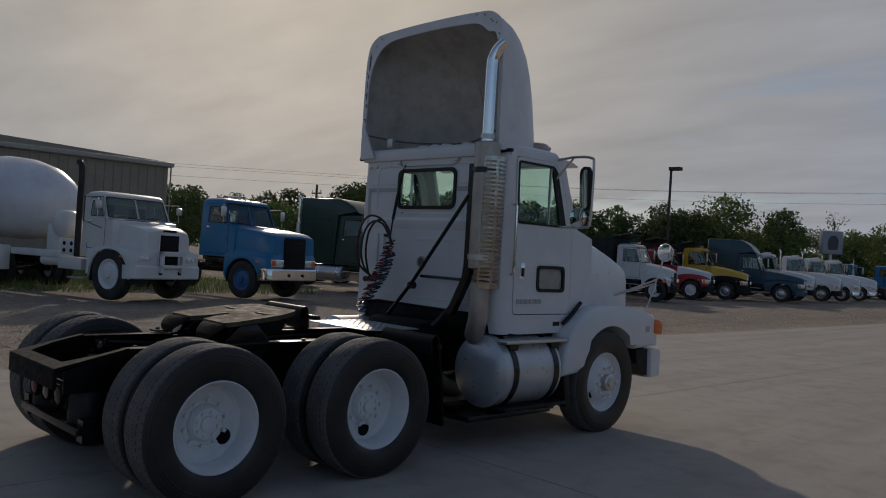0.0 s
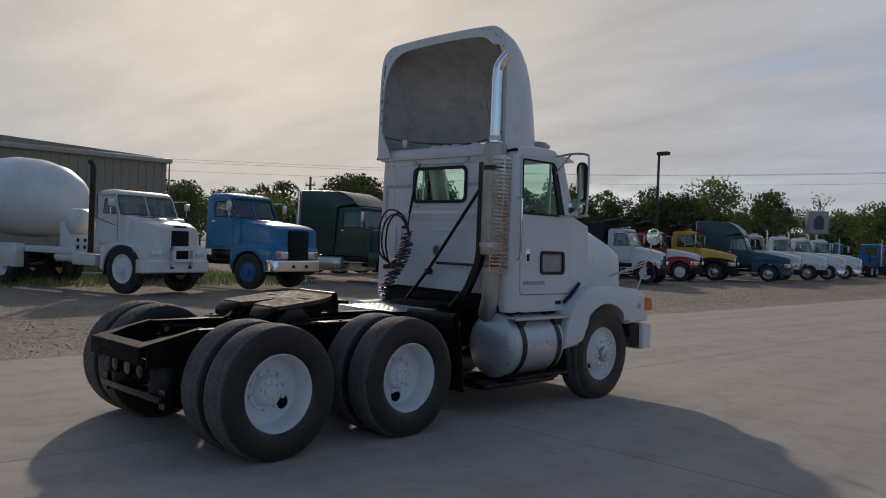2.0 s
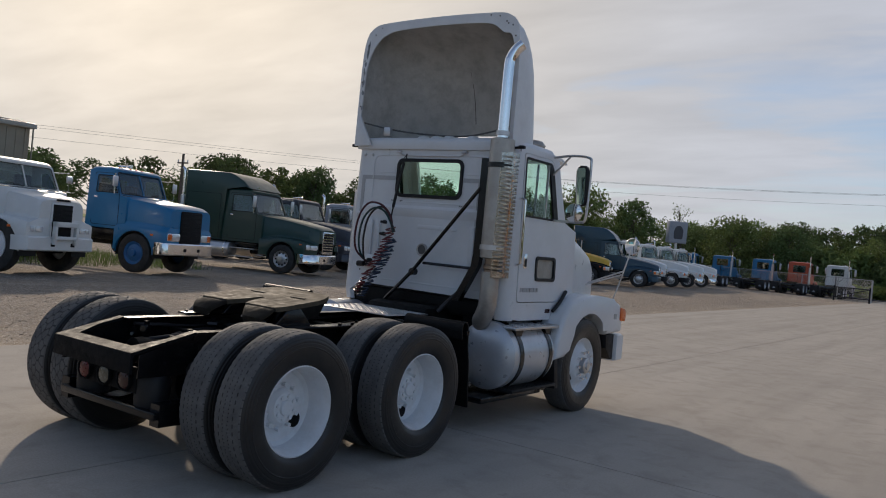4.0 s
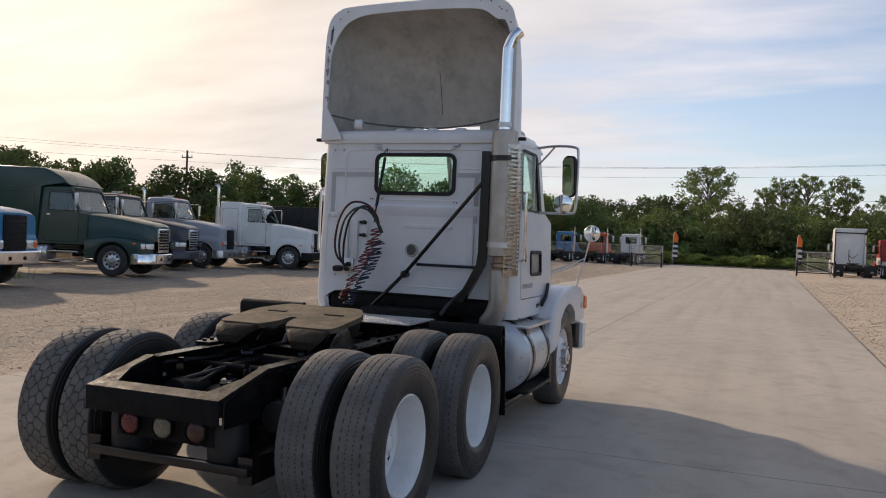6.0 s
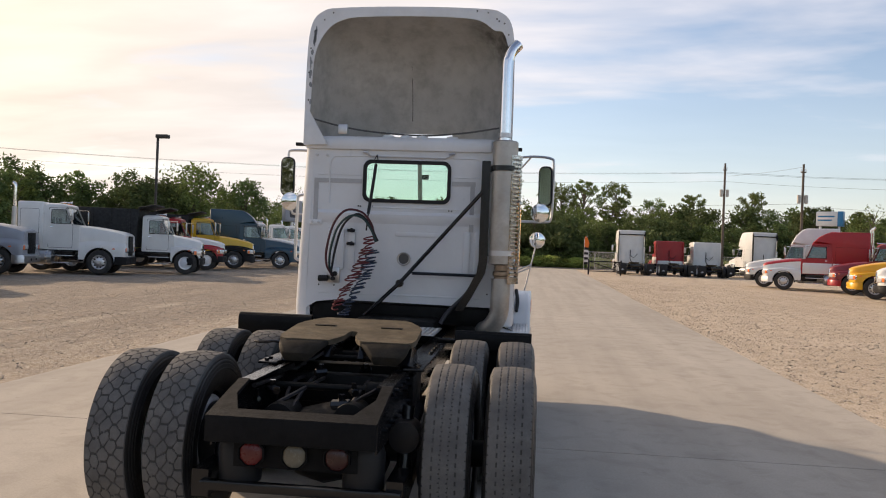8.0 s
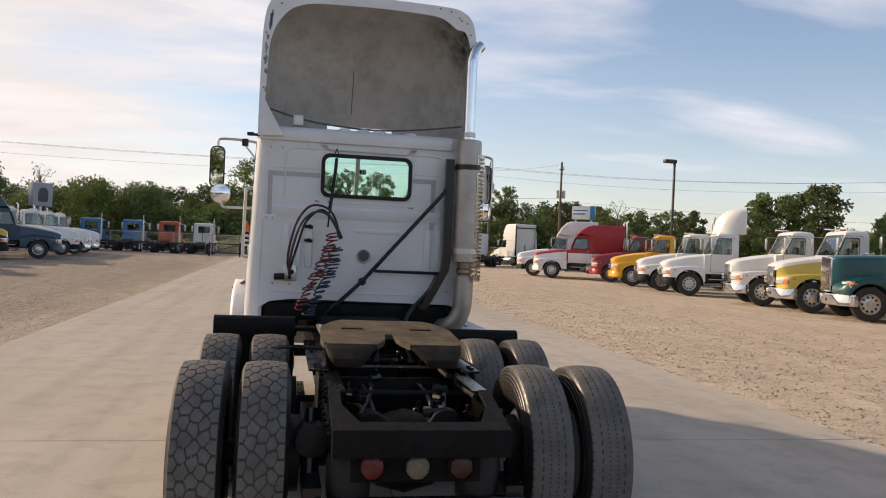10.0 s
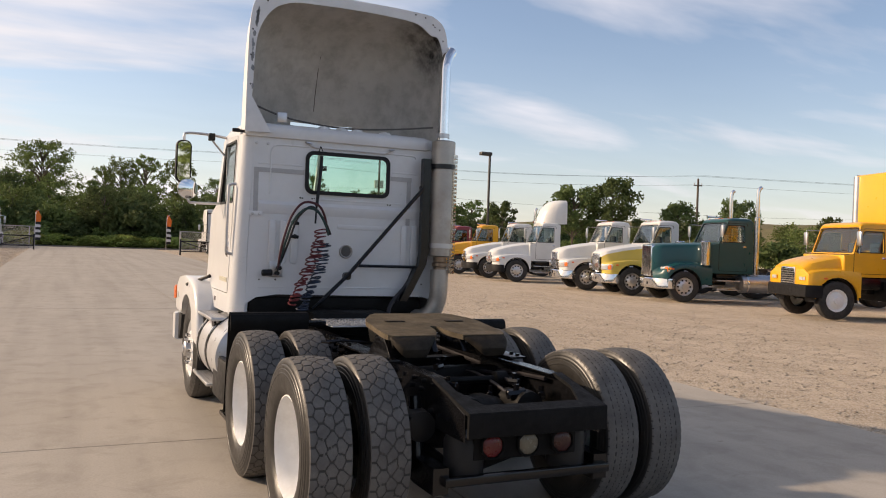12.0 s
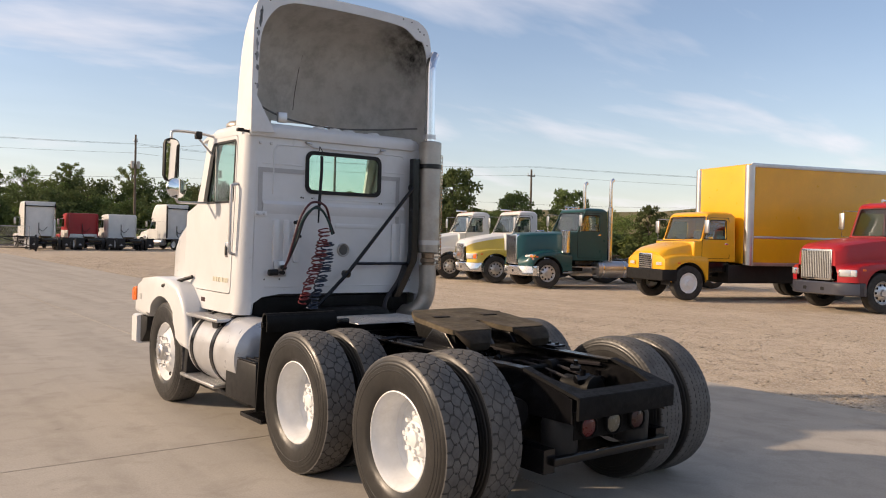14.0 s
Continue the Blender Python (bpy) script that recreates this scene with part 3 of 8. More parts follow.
# frame: two channel rails, tapered tail, cross pieces
for s in (1, -1):
    bm = B()
    x = CX + s * 0.43
    out = [(-0.55, 0.765), (-0.14, 0.885), (4.95, 0.90), (4.95, 0.64), (-0.30, 0.62), (-0.55, 0.62)]
    prism(bm, out, "x", x - s * 0.012, x, 0.003, 1)
    prism(bm, [(-0.14, 0.878), (4.95, 0.893), (4.95, 0.902), (-0.14, 0.887)], "x", x - s * 0.085, x + s * 0.001)
    prism(bm, [(-0.2, 0.618), (4.95, 0.633), (4.95, 0.642), (-0.2, 0.627)], "x", x - s * 0.085, x + s * 0.001)
    rail = part("frame_rail", bm, BLACK, truck, "black painted steel frame rail", 30)
    bolt_bm = B()
    for y in (-0.35, -0.25, -0.12, 0.02, 0.16, 0.34, 0.5, 0.82, 0.95, 1.1, 1.55, 1.7, 1.85):
        for z in (0.70, 0.80):
            if z < 0.75 or y > -0.1:
                cyl(bolt_bm, (x, y, z), (x + s * 0.016, y, z), 0.014, 6)
    tagged(part("bolts", bolt_bm, BLACK, rail), kind="stuff")
bm = B()
up_pts = [(-0.435, -0.14), (-0.375, -0.14), (-0.375, -0.33), (-0.30, -0.52), (0.30, -0.52), (0.375, -0.33), (0.375, -0.14), (0.435, -0.14), (0.435, -0.61), (-0.435, -0.61)]


def tail_z(y):
    return 0.893 + (y + 0.14) * 0.235


panel(bm, [(x + CX, y) for x, y in up_pts], [], lambda x, y: (x, y, tail_z(y)), (0, 0, -0.02))
prism(bm, [(-0.435 + CX, 0.780), (0.435 + CX, 0.780), (0.435 + CX, 0.652), (-0.435 + CX, 0.652)], "y", -0.615, -0.59, 0.006)
part("tail_crossmember", bm, BLACKD, truck, "black sloping rear crossmember of the frame")
bm = B()
box(bm, CX - 0.33, CX + 0.32, -0.478, -0.463, 0.50, 0.665, 0.004)
lamp_bar = part("lamp_panel", bm, BLACKD, truck)
for x, mt, lb in ((-0.228, REDLENS, "round red tail lamp"), (-0.003, WHITELENS, "round clear reversing lamp"), (0.218, DARKLENS, "dull dark red tail lamp")):
    bm = B()
    lathe(bm, [(-0.56, 0.075), (-0.585, 0.075), (-0.588, 0.068), (-0.575, 0.060)], 8, "y", Matrix.Translation((CX + x, 0.077, 0.577)) @ Matrix.Rotation(radians(22.5), 4, "Y"))
    part("lamp_holder", bm, BLACKD, lamp_bar)
    bm = B()
    lathe(bm, [(-0.560, 0.062), (-0.578, 0.060), (-0.588, 0.045), (-0.592, 0.0)], 24, "y", Matrix.Translation((CX + x, 0.077, 0.577)))
    part("tail_lamp", bm, mt, lamp_bar, lb)
bm = B()
box(bm, CX - 0.50, CX + 0.55, -0.50, -0.45, 0.375, 0.425, 0.008)
part("rear_bar", bm, BLACK, truck, "black lower rear crossbar")
for s in (1, -1):
    bm = B()
    lathe(bm, [(-0.09, 0.08), (-0.085, 0.11), (0.09, 0.115), (0.13, 0.10), (0.14, 0.0)], 20, "z", Matrix.Translation((CX + s * 0.33, -0.36, 0.49)))
    part("air_spring", bm, BLACKM, truck)
    bm = B()
    tube(bm, [(CX + s * 0.36, -0.40, 0.41), (CX + s * 0.36, -0.3, 0.40), (CX + s * 0.36, 0.0, 0.42), (CX + s * 0.36, 0.6, 0.55)], 0.04, 8)
    part("spring_arm", bm, UNDER, truck)
    bm = B()
    box(bm, CX + s * 0.40, CX + s * 0.46, 0.50, 0.86, 0.35, 0.85, 0.02)
    part("hanger_bracket", bm, UNDER, truck)
for s in (1, -1):
    bm = B()
    loft(bm, [[(CX + s * 0.465, y, z - 0.07), (CX + s * 0.555, y, z - 0.07), (CX + s * 0.555, y, z + 0.07), (CX + s * 0.465, y, z + 0.07)] for y, z in ((-0.46, 0.40), (-0.2, 0.40), (0.1, 0.44), (0.4, 0.53), (0.66, 0.60))])
    part("suspension_beam", bm, BLACK, truck, "black trailing beam beside the frame")
    bm = B()
    lathe(bm, [(0.42, 0.0), (0.42, 0.045), (0.62, 0.045), (0.625, 0.034), (0.80, 0.034), (0.80, 0.0)], 14, "z", Matrix.Translation((CX + s * 0.515, -0.25, 0)) @ Matrix.Rotation(radians(-12), 4, "X"))
    part("shock_absorber", bm, BLACK, truck)
    bm = B()
    lathe(bm, [(-0.10, 0.03), (-0.09, 0.085), (0.0, 0.095), (0.08, 0.085), (0.10, 0.03)], 16, "y", Matrix.Translation((CX + s * 0.51, -0.10, 0.63)))
    part("spring_brake", bm, BLACKM, truck)
for y in (0.115, 1.408):
    bm = B()
    cyl(bm, (CX - 0.95, y, 0.498), (CX + 0.95, y, 0.498), 0.075, 16)
    lathe(bm, [(-0.22, 0.06), (-0.16, 0.19), (0.0, 0.23), (0.16, 0.19), (0.22, 0.06)], 20, "x", Matrix.Translation((CX + 0.02, y, 0.51)))
    axle = part("axle", bm, UNDER, truck, "black drive axle with differential")
    for s in (1, -1):
        bm = B()
        lathe(bm, [(CX + s * 0.56, 0.1), (CX + s * 0.57, 0.205), (CX + s * 0.78, 0.21), (CX + s * 0.79, 0.1)], 24, "x", Matrix.Translation((0, y, 0.498)))
        part("brake_drum", bm, BLACKM, axle)
    bm = B()
    cyl(bm, (CX - 0.41, y + 0.18, 0.79), (CX + 0.41, y + 0.18, 0.79), 0.022, 10)
    lathe(bm, [(-0.05, 0.03), (-0.04, 0.05), (0.04, 0.05), (0.05, 0.03)], 12, "x", Matrix.Translation((CX + 0.25, y + 0.18, 0.79)))
    part("torque_rod", bm, UNDER, truck)
for y in (-0.02, 0.66, 1.15, 1.78, 2.5, 3.2):
    bm = B()
    box(bm, CX - 0.42, CX + 0.42, y - 0.06, y + 0.06, 0.64, 0.66 if y < 0.2 else 0.82, 0.01)
    part("crossmember", bm, UNDER, truck)
bm = B()
tube(bm, smooth_line([(CX, 0.1, 0.55), (CX, 0.9, 0.62), (CX, 1.9, 0.66), (CX, 2.6, 0.7)], 3), 0.055, 10)
part("drive_shaft", bm, UNDER, truck)
random.seed(4)
for k in range(5):
    bm = B()
    x = CX + random.uniform(-0.3, 0.3)
    tube(bm, smooth_line([(x, -0.1, 0.70 + random.uniform(0, 0.1)), (x + random.uniform(-0.15, 0.15), 0.5, 0.8), (x + random.uniform(-0.1, 0.1), 1.2, 0.74), (x, 2.2, 0.82)], 4), 0.012, 6)
    part("air_line", bm, HOSE, truck)
for s in (1, -1):
    bm = B()
    tube(bm, smooth_line([(CX + s * 0.38, -0.05, 0.84), (CX + s * 0.41, 0.7, 0.80), (CX + s * 0.38, 1.5, 0.83), (CX + s * 0.35, 2.3, 0.86)], 4), 0.014, 6)
    part("air_line", bm, HOSE, truck)
bm = B()
lathe(bm, [(-0.16, 0.05), (-0.15, 0.09), (-0.08, 0.095), (0.0, 0.07), (0.12, 0.07), (0.13, 0.03)], 16, "y", Matrix.Translation((CX + 0.20, -0.02, 0.70)))
part("brake_chamber", bm, UNDER, truck)
bm = B()
lathe(bm, [(-0.16, 0.05), (-0.15, 0.09), (-0.08, 0.095), (0.0, 0.07), (0.12, 0.07), (0.13, 0.03)], 16, "y", Matrix.Translation((CX - 0.20, -0.02, 0.68)))
part("brake_chamber", bm, UNDER, truck)

# small glossy valves, unions and lines between the rails
WET = mat("oily glossy black", (0.005, 0.005, 0.006), 0.12, 0, 0.3, 12, spec=0.5)
rng_f = random.Random(31)
for k in range(14):
    x, y, z = rng_f.uniform(-0.36, 0.36), rng_f.uniform(-0.30, 1.75), rng_f.uniform(0.72, 0.86)
    g = rng_f.uniform(0, math.pi)
    dx, dy, half_l, r_ = math.cos(g), math.sin(g), rng_f.uniform(0.03, 0.07), rng_f.uniform(0.014, 0.03)
    bm = B()
    cyl(bm, (CX + x - dx * half_l, y - dy * half_l, z), (CX + x + dx * half_l, y + dy * half_l, z + rng_f.uniform(-0.02, 0.02)), r_, 8, bev=0.004)
    cyl(bm, (CX + x, y, z), (CX + x, y, z + 0.05), r_ * 0.7, 6)
    part("air_valve", bm, WET, truck)
for s in (1, -1):
    bm = B()
    for k in range(16):
        y = 1.95 - k * 0.14
        cyl(bm, (CX + s * 0.43, y, 0.85), (CX + s * 0.446, y, 0.85), 0.013, 6)
    tagged(part("rail_bolts", bm, WET, truck), kind="stuff")

# fifth wheel: a plate with a throat and two ramps, on a bracket and slide rails
fifth = thing("fifth_wheel", "greasy brown-black steel fifth wheel plate on the truck frame", "coupling", TM)
FOLD = 0.545            # where the flat top ends and the ramps begin


def fw_z(y):
    return 1.044 + 0.112 * (y - FOLD)


half = [(0.030, 0.80), (0.036, 0.70), (0.060, 0.63), (0.10, FOLD + 0.004), (0.39, FOLD), (0.43, 0.575), (0.445, 0.65), (0.435, 0.98), (0.41, 1.07), (0.335, 1.20), (0.28, 1.245)]
top_out = [(-x, y) for x, y in half[::-1]] + [(-0.018, 0.825), (0.018, 0.825)] + half
bm = B()
panel(bm, [(x + CX, y) for x, y in top_out], [], lambda x, y: (x, y, fw_z(y)), (0, 0, -0.034))
part("plate", bm, GREASE, fifth, "grease-stained brown steel top plate", 30)
for s in (1, -1):
    # a ramp curls down and narrows to a blunt rounded lip
    bm = B()
    sec = []
    for k in range(9):
        q = k / 8
        y = FOLD + 0.012 - 0.125 * q
        z = fw_z(FOLD) - 0.002 - 0.030 * q - 0.045 * q * q
        x0 = 0.098 + 0.075 * q + 0.03 * q * q
        x1 = 0.425 - 0.01 * q - 0.05 * q ** 3
        xm = (x0 + x1) / 2
        th = 0.034 + 0.02 * q
        ring = []
        for t in range(12):
            g = 2 * math.pi * t / 12
            ca, sa = math.cos(g), math.sin(g)
            ring.append((CX + s * (xm + (x1 - x0) / 2 * math.copysign(abs(ca) ** 0.3, ca)), y + 0.012 * (1 - sa) * q, z - th / 2 + th / 2 * math.copysign(abs(sa) ** 0.45, sa)))
        sec.append(ring)
    loft(bm, sec)
    part("ramp", bm, GREASED, fifth, "dark greasy sloping ramp", 50)
    part("skirt", prism(B(), [(0.60, 0.93), (0.62, 1.015), (1.12, 1.07), (1.05, 0.95)], "x", CX + s * 0.35, CX + s * 0.38, 0.004), UNDER, fifth)
    part("throat_rib", prism(B(), [(0.52, 0.94), (0.58, 1.01), (0.90, 1.045), (0.90, 0.93)], "x", CX + s * 0.09, CX + s * 0.13, 0.004), BLACK, fifth)
for s in (1, -1):
    bm = B()
    box(bm, CX + s * 0.16, CX + s * 0.30, 0.95, 1.0, fw_z(0.975) - 0.002, fw_z(0.975) + 0.004)
    part("plate_slot", bm, GREASED, fifth)
bm = B()
for s in (1, -1):
    prism(bm, [(0.55, 0.90), (0.95, 0.90), (0.82, 1.035), (0.68, 1.02)], "x", CX + s * 0.30, CX + s * 0.42, 0.01)
    box(bm, CX + s * 0.40, CX + s * 0.52, 0.42, 1.85, 0.893, 0.907, 0.003)
    for y in (0.47, 0.55, 1.2, 1.35, 1.5, 1.65):
        cyl(bm, (CX + s * 0.48, y, 0.90), (CX + s * 0.48, y, 0.922), 0.016, 6)
part("bracket", bm, BLACK, fifth, "black mounting bracket and slide rails")
bm = B()
tube(bm, [(CX - 0.40, 0.98, 0.95), (CX - 0.62, 1.02, 0.96), (CX - 0.70, 1.03, 0.955), (CX - 0.74, 1.0, 0.955), (CX - 0.70, 0.97, 0.955), (CX - 0.62, 0.985, 0.96)], 0.009, 6)
part("release_handle", bm, BLACK, fifth)

# deck plate
bm = B()
box(bm, CX - 0.40, CX + 0.42, 1.86, 2.46, 0.955, 0.965, 0.003)
deck = part("deck_plate", bm, ALU, truck, "worn aluminium chequer deck plate")
bm = B()
for i in range(20):
    for j in range(15):
        x, y = CX - 0.37 + i * 0.04, 1.90 + j * 0.038
        m = Matrix.Translation((x, y, 0.966)) @ Matrix.Rotation(radians(45 if (i + j) % 2 else -45), 4, "Z")
        box(bm, -0.014, 0.014, -0.004, 0.004, 0, 0.003, m=m)
tagged(part("chequer", bm, ALU, deck, smooth=0), kind="stuff")

# front mud flaps of the tandem
for s, top in ((1, 0.995), (-1, 1.06)):
    bm = B()
    prof = smooth_line([(1.89, top - 0.13), (1.885, top - 0.04), (1.91, top), (1.96, top - 0.02), (1.985, top - 0.2), (2.02, 0.65), (2.06, 0.30)], 4)
    pr = [(p.x, p.y) for p in [Vector((q[0], q[1], 0)) for q in [(v[0], v[1]) for v in prof]]]
    xa, xb = CX + s * 0.585, CX + s * 1.19
    loft(bm, [[(xa, y, z), (xb, y, z), (xb, y + 0.012, z + 0.008), (xa, y + 0.012, z + 0.008)] for y, z in pr])
    part("mud_flap", bm, UNDER, truck, "black curved rubber mud flap")
    bm = B()
    box(bm, CX + s * 0.42, xb, 1.96, 2.0, top - 0.10, top - 0.06, 0.005)
    part("flap_bracket", bm, BLACK, truck)

# fuel tanks with straps, steps and the battery box
for s, y0, y1 in ((1, 2.72, 3.62), (-1, 2.42, 3.62)):
    xc, zc, R = CX + s * 0.878, 0.642, 0.312
    bm = B()
    lathe(bm, [(y0, 0.0), (y0 + 0.012, 0.16), (y0 + 0.035, 0.25), (y0 + 0.075, R), (y1 - 0.075, R), (y1 - 0.035, 0.25), (y1 - 0.012, 0.16), (y1, 0.0)], 48, "y", Matrix.Translation((xc, 0, zc)))
    tank = part("fuel_tank", bm, TANKP, truck, "silver-white painted round fuel tank")
    for y in ((2.92, 3.475) if s > 0 else (2.98, 3.45)):
        bm = B()
        lathe(bm, [(y - 0.032, R + 0.001), (y - 0.032, R + 0.008), (y + 0.032, R + 0.008), (y + 0.032, R + 0.001)], 40, "y", Matrix.Translation((xc, 0, zc)), close=True)
        part("strap", bm, BLACK, tank, "black tank strap")
    ys0, ys1 = (2.81, 3.665) if s > 0 else (2.95, 3.78)
    for zs, xo in ((0.90, 0.0), (0.335, 0.02)):
        a, b = CX + s * (0.95 if zs > 0.5 else 1.0), CX + s * (1.16 + xo)
        bm = B()
        box(bm, min(a, b), max(a, b), ys0, ys1, zs, zs + 0.028, 0.006)
        st = part("step", bm, ALU if zs > 0.5 or s < 0 else BLACKM, truck, "ribbed aluminium step" if zs > 0.5 or s < 0 else "black lower step")
        bm = B()
        for k in range(7):
            xx = min(a, b) + 0.02 + k * (abs(b - a) - 0.04) / 6
            for q in range(18):
                yy = ys0 + 0.03 + q * (ys1 - ys0 - 0.06) / 17
                box(bm, xx - 0.006, xx + 0.006, yy - 0.012, yy + 0.012, zs + 0.029, zs + 0.033)
        tagged(part("tread", bm, ALU if zs > 0.5 or s < 0 else BLACKM, st, smooth=0), kind="stuff")
        for yy in (ys0 + 0.14, ys1 - 0.14):
            bm = B()
            prism(bm, [(yy - 0.07, zs), (yy + 0.07, zs), (yy + 0.015, zs - 0.16 if zs > 0.5 else zs - 0.04), (yy - 0.015, zs - 0.16 if zs > 0.5 else zs - 0.04)], "x", CX + s * 1.10, CX + s * 1.12)
            part("step_bracket", bm, BLACK, st)
    bm = B()
    box(bm, min(CX + s * 0.45, CX + s * 1.05), max(CX + s * 0.45, CX + s * 1.05), 2.5, 3.6, 0.25, 0.30, 0.01)
    part("under_beam", bm, BLACK, truck)
bm = B()
box(bm, CX - 1.17, CX - 0.80, 2.12, 2.72, 0.32, 0.66, 0.02)
bb = part("battery_box", bm, BLACKM, truck, "matt black battery box")
bm = B()
for k in range(6):
    box(bm, CX - 1.165 + k * 0.06, CX - 1.13 + k * 0.06, 2.14, 2.70, 0.661, 0.668, 0.002)
part("box_lid_ribs", bm, BLACKM, bb)
bm = B()
box(bm, CX - 1.15, CX - 0.85, 2.05, 2.45, 0.20, 0.235, 0.006)
part("lower_bracket", bm, BLACK, truck)

# ---- cab shell
XB = 0.895       # back panel half width


def side_x(z):
    return 1.016 - 0.050 * max(0, (z - 1.15)) / 1.35


ARC = 0.115
# back panel
win = rrect(-0.40 + CW, 0.377 + CW, 2.06, 2.41, 0.06)
bm = B()
panel(bm, [(-XB + CX + 0.0, 1.06), (-0.80 + CX, 1.12), (-0.62 + CX, 1.145), (0.80 + CX, 1.13), (XB + CX, 1.10), (XB - 0.03 + CX, 2.52), (-XB + 0.03 + CX, 2.52)], [win], lambda x, z: (x, 2.83, z), (0, 0.04, 0))
back = part("back_panel", bm, WHITE, truck, "white pressed steel cab back wall")


def rib(x0, x1, z0, z1, d=0.013, b=0.010):
    bm = B()
    prism(bm, rrect(x0 + CW, x1 + CW, z0, z1, min(0.02, (x1 - x0) * 0.4, (z1 - z0) * 0.4), 3), "y", 2.832, 2.83 - d, b, 2)
    return part("pressing", bm, WHITE, back)


for x in (-0.70, -0.60, -0.50):
    rib(x - 0.032, x + 0.032, 1.42, 1.80, 0.021)
for x in (0.56, 0.66):
    rib(x - 0.032, x + 0.032, 1.42, 1.80, 0.021)
bm = B()
tube(bm, smooth_line([(CW - 0.73, 2.83, 2.02), (CW - 0.73, 2.83, 2.2), (CW - 0.73, 2.83, 2.38), (CW - 0.71, 2.83, 2.43), (CW - 0.65, 2.83, 2.455), (CW - 0.3, 2.83, 2.46), (CW + 0.3, 2.83, 2.46), (CW + 0.62, 2.83, 2.455), (CW + 0.66, 2.83, 2.43)], 5), 0.008, 8)
part("pressed_bead", bm, WHITE, back)
bm = B()
loft(bm, [[(CW + x, 2.8315, 1.965), (CW + x, 2.812, 1.935), (CW + x, 2.812, 1.905), (CW + x, 2.8315, 1.845)] for x in (-0.83, -0.4, 0.1, 0.67)])
part("pressed_step", bm, WHITE, back, "", 20)
rib(-0.10, 0.38, 1.74, 1.78, 0.006)
rib(-0.84, -0.44, 2.28, 2.295, 0.004, 0.003)
rib(0.42, 0.68, 2.28, 2.295, 0.004, 0.003)
rib(-0.34, 0.68, 1.99, 2.005, 0.005, 0.004)
rib(-0.80, 0.70, 1.20, 1.215, 0.005, 0.004)
for s in (1, -1):
    bm = B()
    rows = []
    for z in (0.965, 1.06, 1.10, 1.5, 2.0, 2.5, 2.53):
        xs = side_x(z)
        c = 0.0 if z > 1.0 else 0.03
        pts = []
        for k in range(8):
            a = radians(90 * k / 7)
            pts.append((CX + s * (XB + (xs - XB) * math.sin(a) - (0.03 if z > 1.5 else 0) * (1 - math.sin(a)) * (z - 1.5)), 2.83 + c + ARC * (1 - math.cos(a)), z))
        inn = [(p[0] - s * 0.03, p[1] + 0.03, p[2]) for p in reversed(pts)]
        rows.append(pts + inn)
    loft(bm, rows)
    part("corner_post", bm, WHITE, truck)
    # side with door opening, then the door with its window
    door = rpoly([(3.010, 1.135), (3.010, 2.535), (3.56, 2.535), (3.66, 2.45), (3.85, 1.92), (3.85, 1.135)], 0.05)
    bm = B()
    panel(bm, [(2.945, 0.98), (3.10, 0.965), (3.68, 0.965), (3.95, 1.02), (4.18, 1.10), (4.18, 1.86), (3.90, 1.945), (3.72, 2.53), (3.66, 2.585), (2.945, 2.585)], [door], lambda y, z: (CX + s * side_x(z), y, z), (-s * 0.035, 0, 0))
    part("side_panel", bm, WHITE, truck)
    d_in = rpoly([(3.018, 1.143), (3.018, 2.527), (3.556, 2.527), (3.652, 2.444), (3.842, 1.92), (3.842, 1.143)], 0.045)
    dw = rpoly([(3.050, 1.950), (3.050, 2.485), (3.545, 2.485), (3.585, 2.44), (3.735, 1.950)], 0.03)
    sw = rrect(3.345, 3.725, 1.355, 1.565, 0.035)
    bm = B()
    panel(bm, d_in, [dw] + ([sw] if s > 0 else []), lambda y, z: (CX + s * (side_x(z) + 0.004), y, z), (-s * 0.035, 0, 0))
    dr = part("door", bm, WHITE, truck, "white cab door, closed")
    bm = B()
    panel(bm, rpoly([(3.038, 1.938), (3.038, 2.497), (3.55, 2.497), (3.60, 2.448), (3.75, 1.938)], 0.035), [rpoly([(3.057, 1.957), (3.057, 2.478), (3.515, 2.478), (3.655, 1.957)], 0.03)], lambda y, z: (CX + s * (side_x(z) + 0.009), y, z), (-s * 0.02, 0, 0))
    part("window_seal", bm, BLACKM, dr, "black rubber window seal")
    bm = B()
    panel(bm, dw, [], lambda y, z: (CX + s * (side_x(z) - 0.010), y, z), (-s * 0.004, 0, 0))
    gl = part("window_glass", bm, GLASS, dr, "green tinted side window")
    gl.visible_shadow = False
    bm = B()
    box(bm, CX + s * 0.962 - 0.01, CX + s * 0.962 + 0.012, 3.50, 3.515, 1.955, 2.48)
    part("vent_bar", bm, ALU, dr)
    if s > 0:
        bm = B()
        panel(bm, rrect(3.33, 3.74, 1.340, 1.580, 0.045), [rrect(3.36, 3.71, 1.370, 1.550, 0.03)], lambda y, z: (CX + side_x(z) + 0.016, y, z), (-0.02, 0, 0))
        part("peep_frame", bm, BLACKM, dr, "black framed lower door window")
        bm = B()
        panel(bm, sw, [], lambda y, z: (CX + side_x(z) - 0.006, y, z), (-0.004, 0, 0))
        # opaque pale colour stands for the light seen in and through the glass
        part("peep_glass", bm, mat("pale opaque door pane", (0.36, 0.35, 0.31), 0.22, 0, 0.25, 5, coat=0.3), dr, "pale lower window pane, light in the glass painted on")
    bm = B()
    box(bm, CX + s * 1.005 - 0.012, CX + s * 1.005 + 0.012, 3.095, 3.155, 1.455, 1.595, 0.008)
    hd = part("door_handle", bm, CHROME, dr, "chrome door handle in dark recess")
    bm = B()
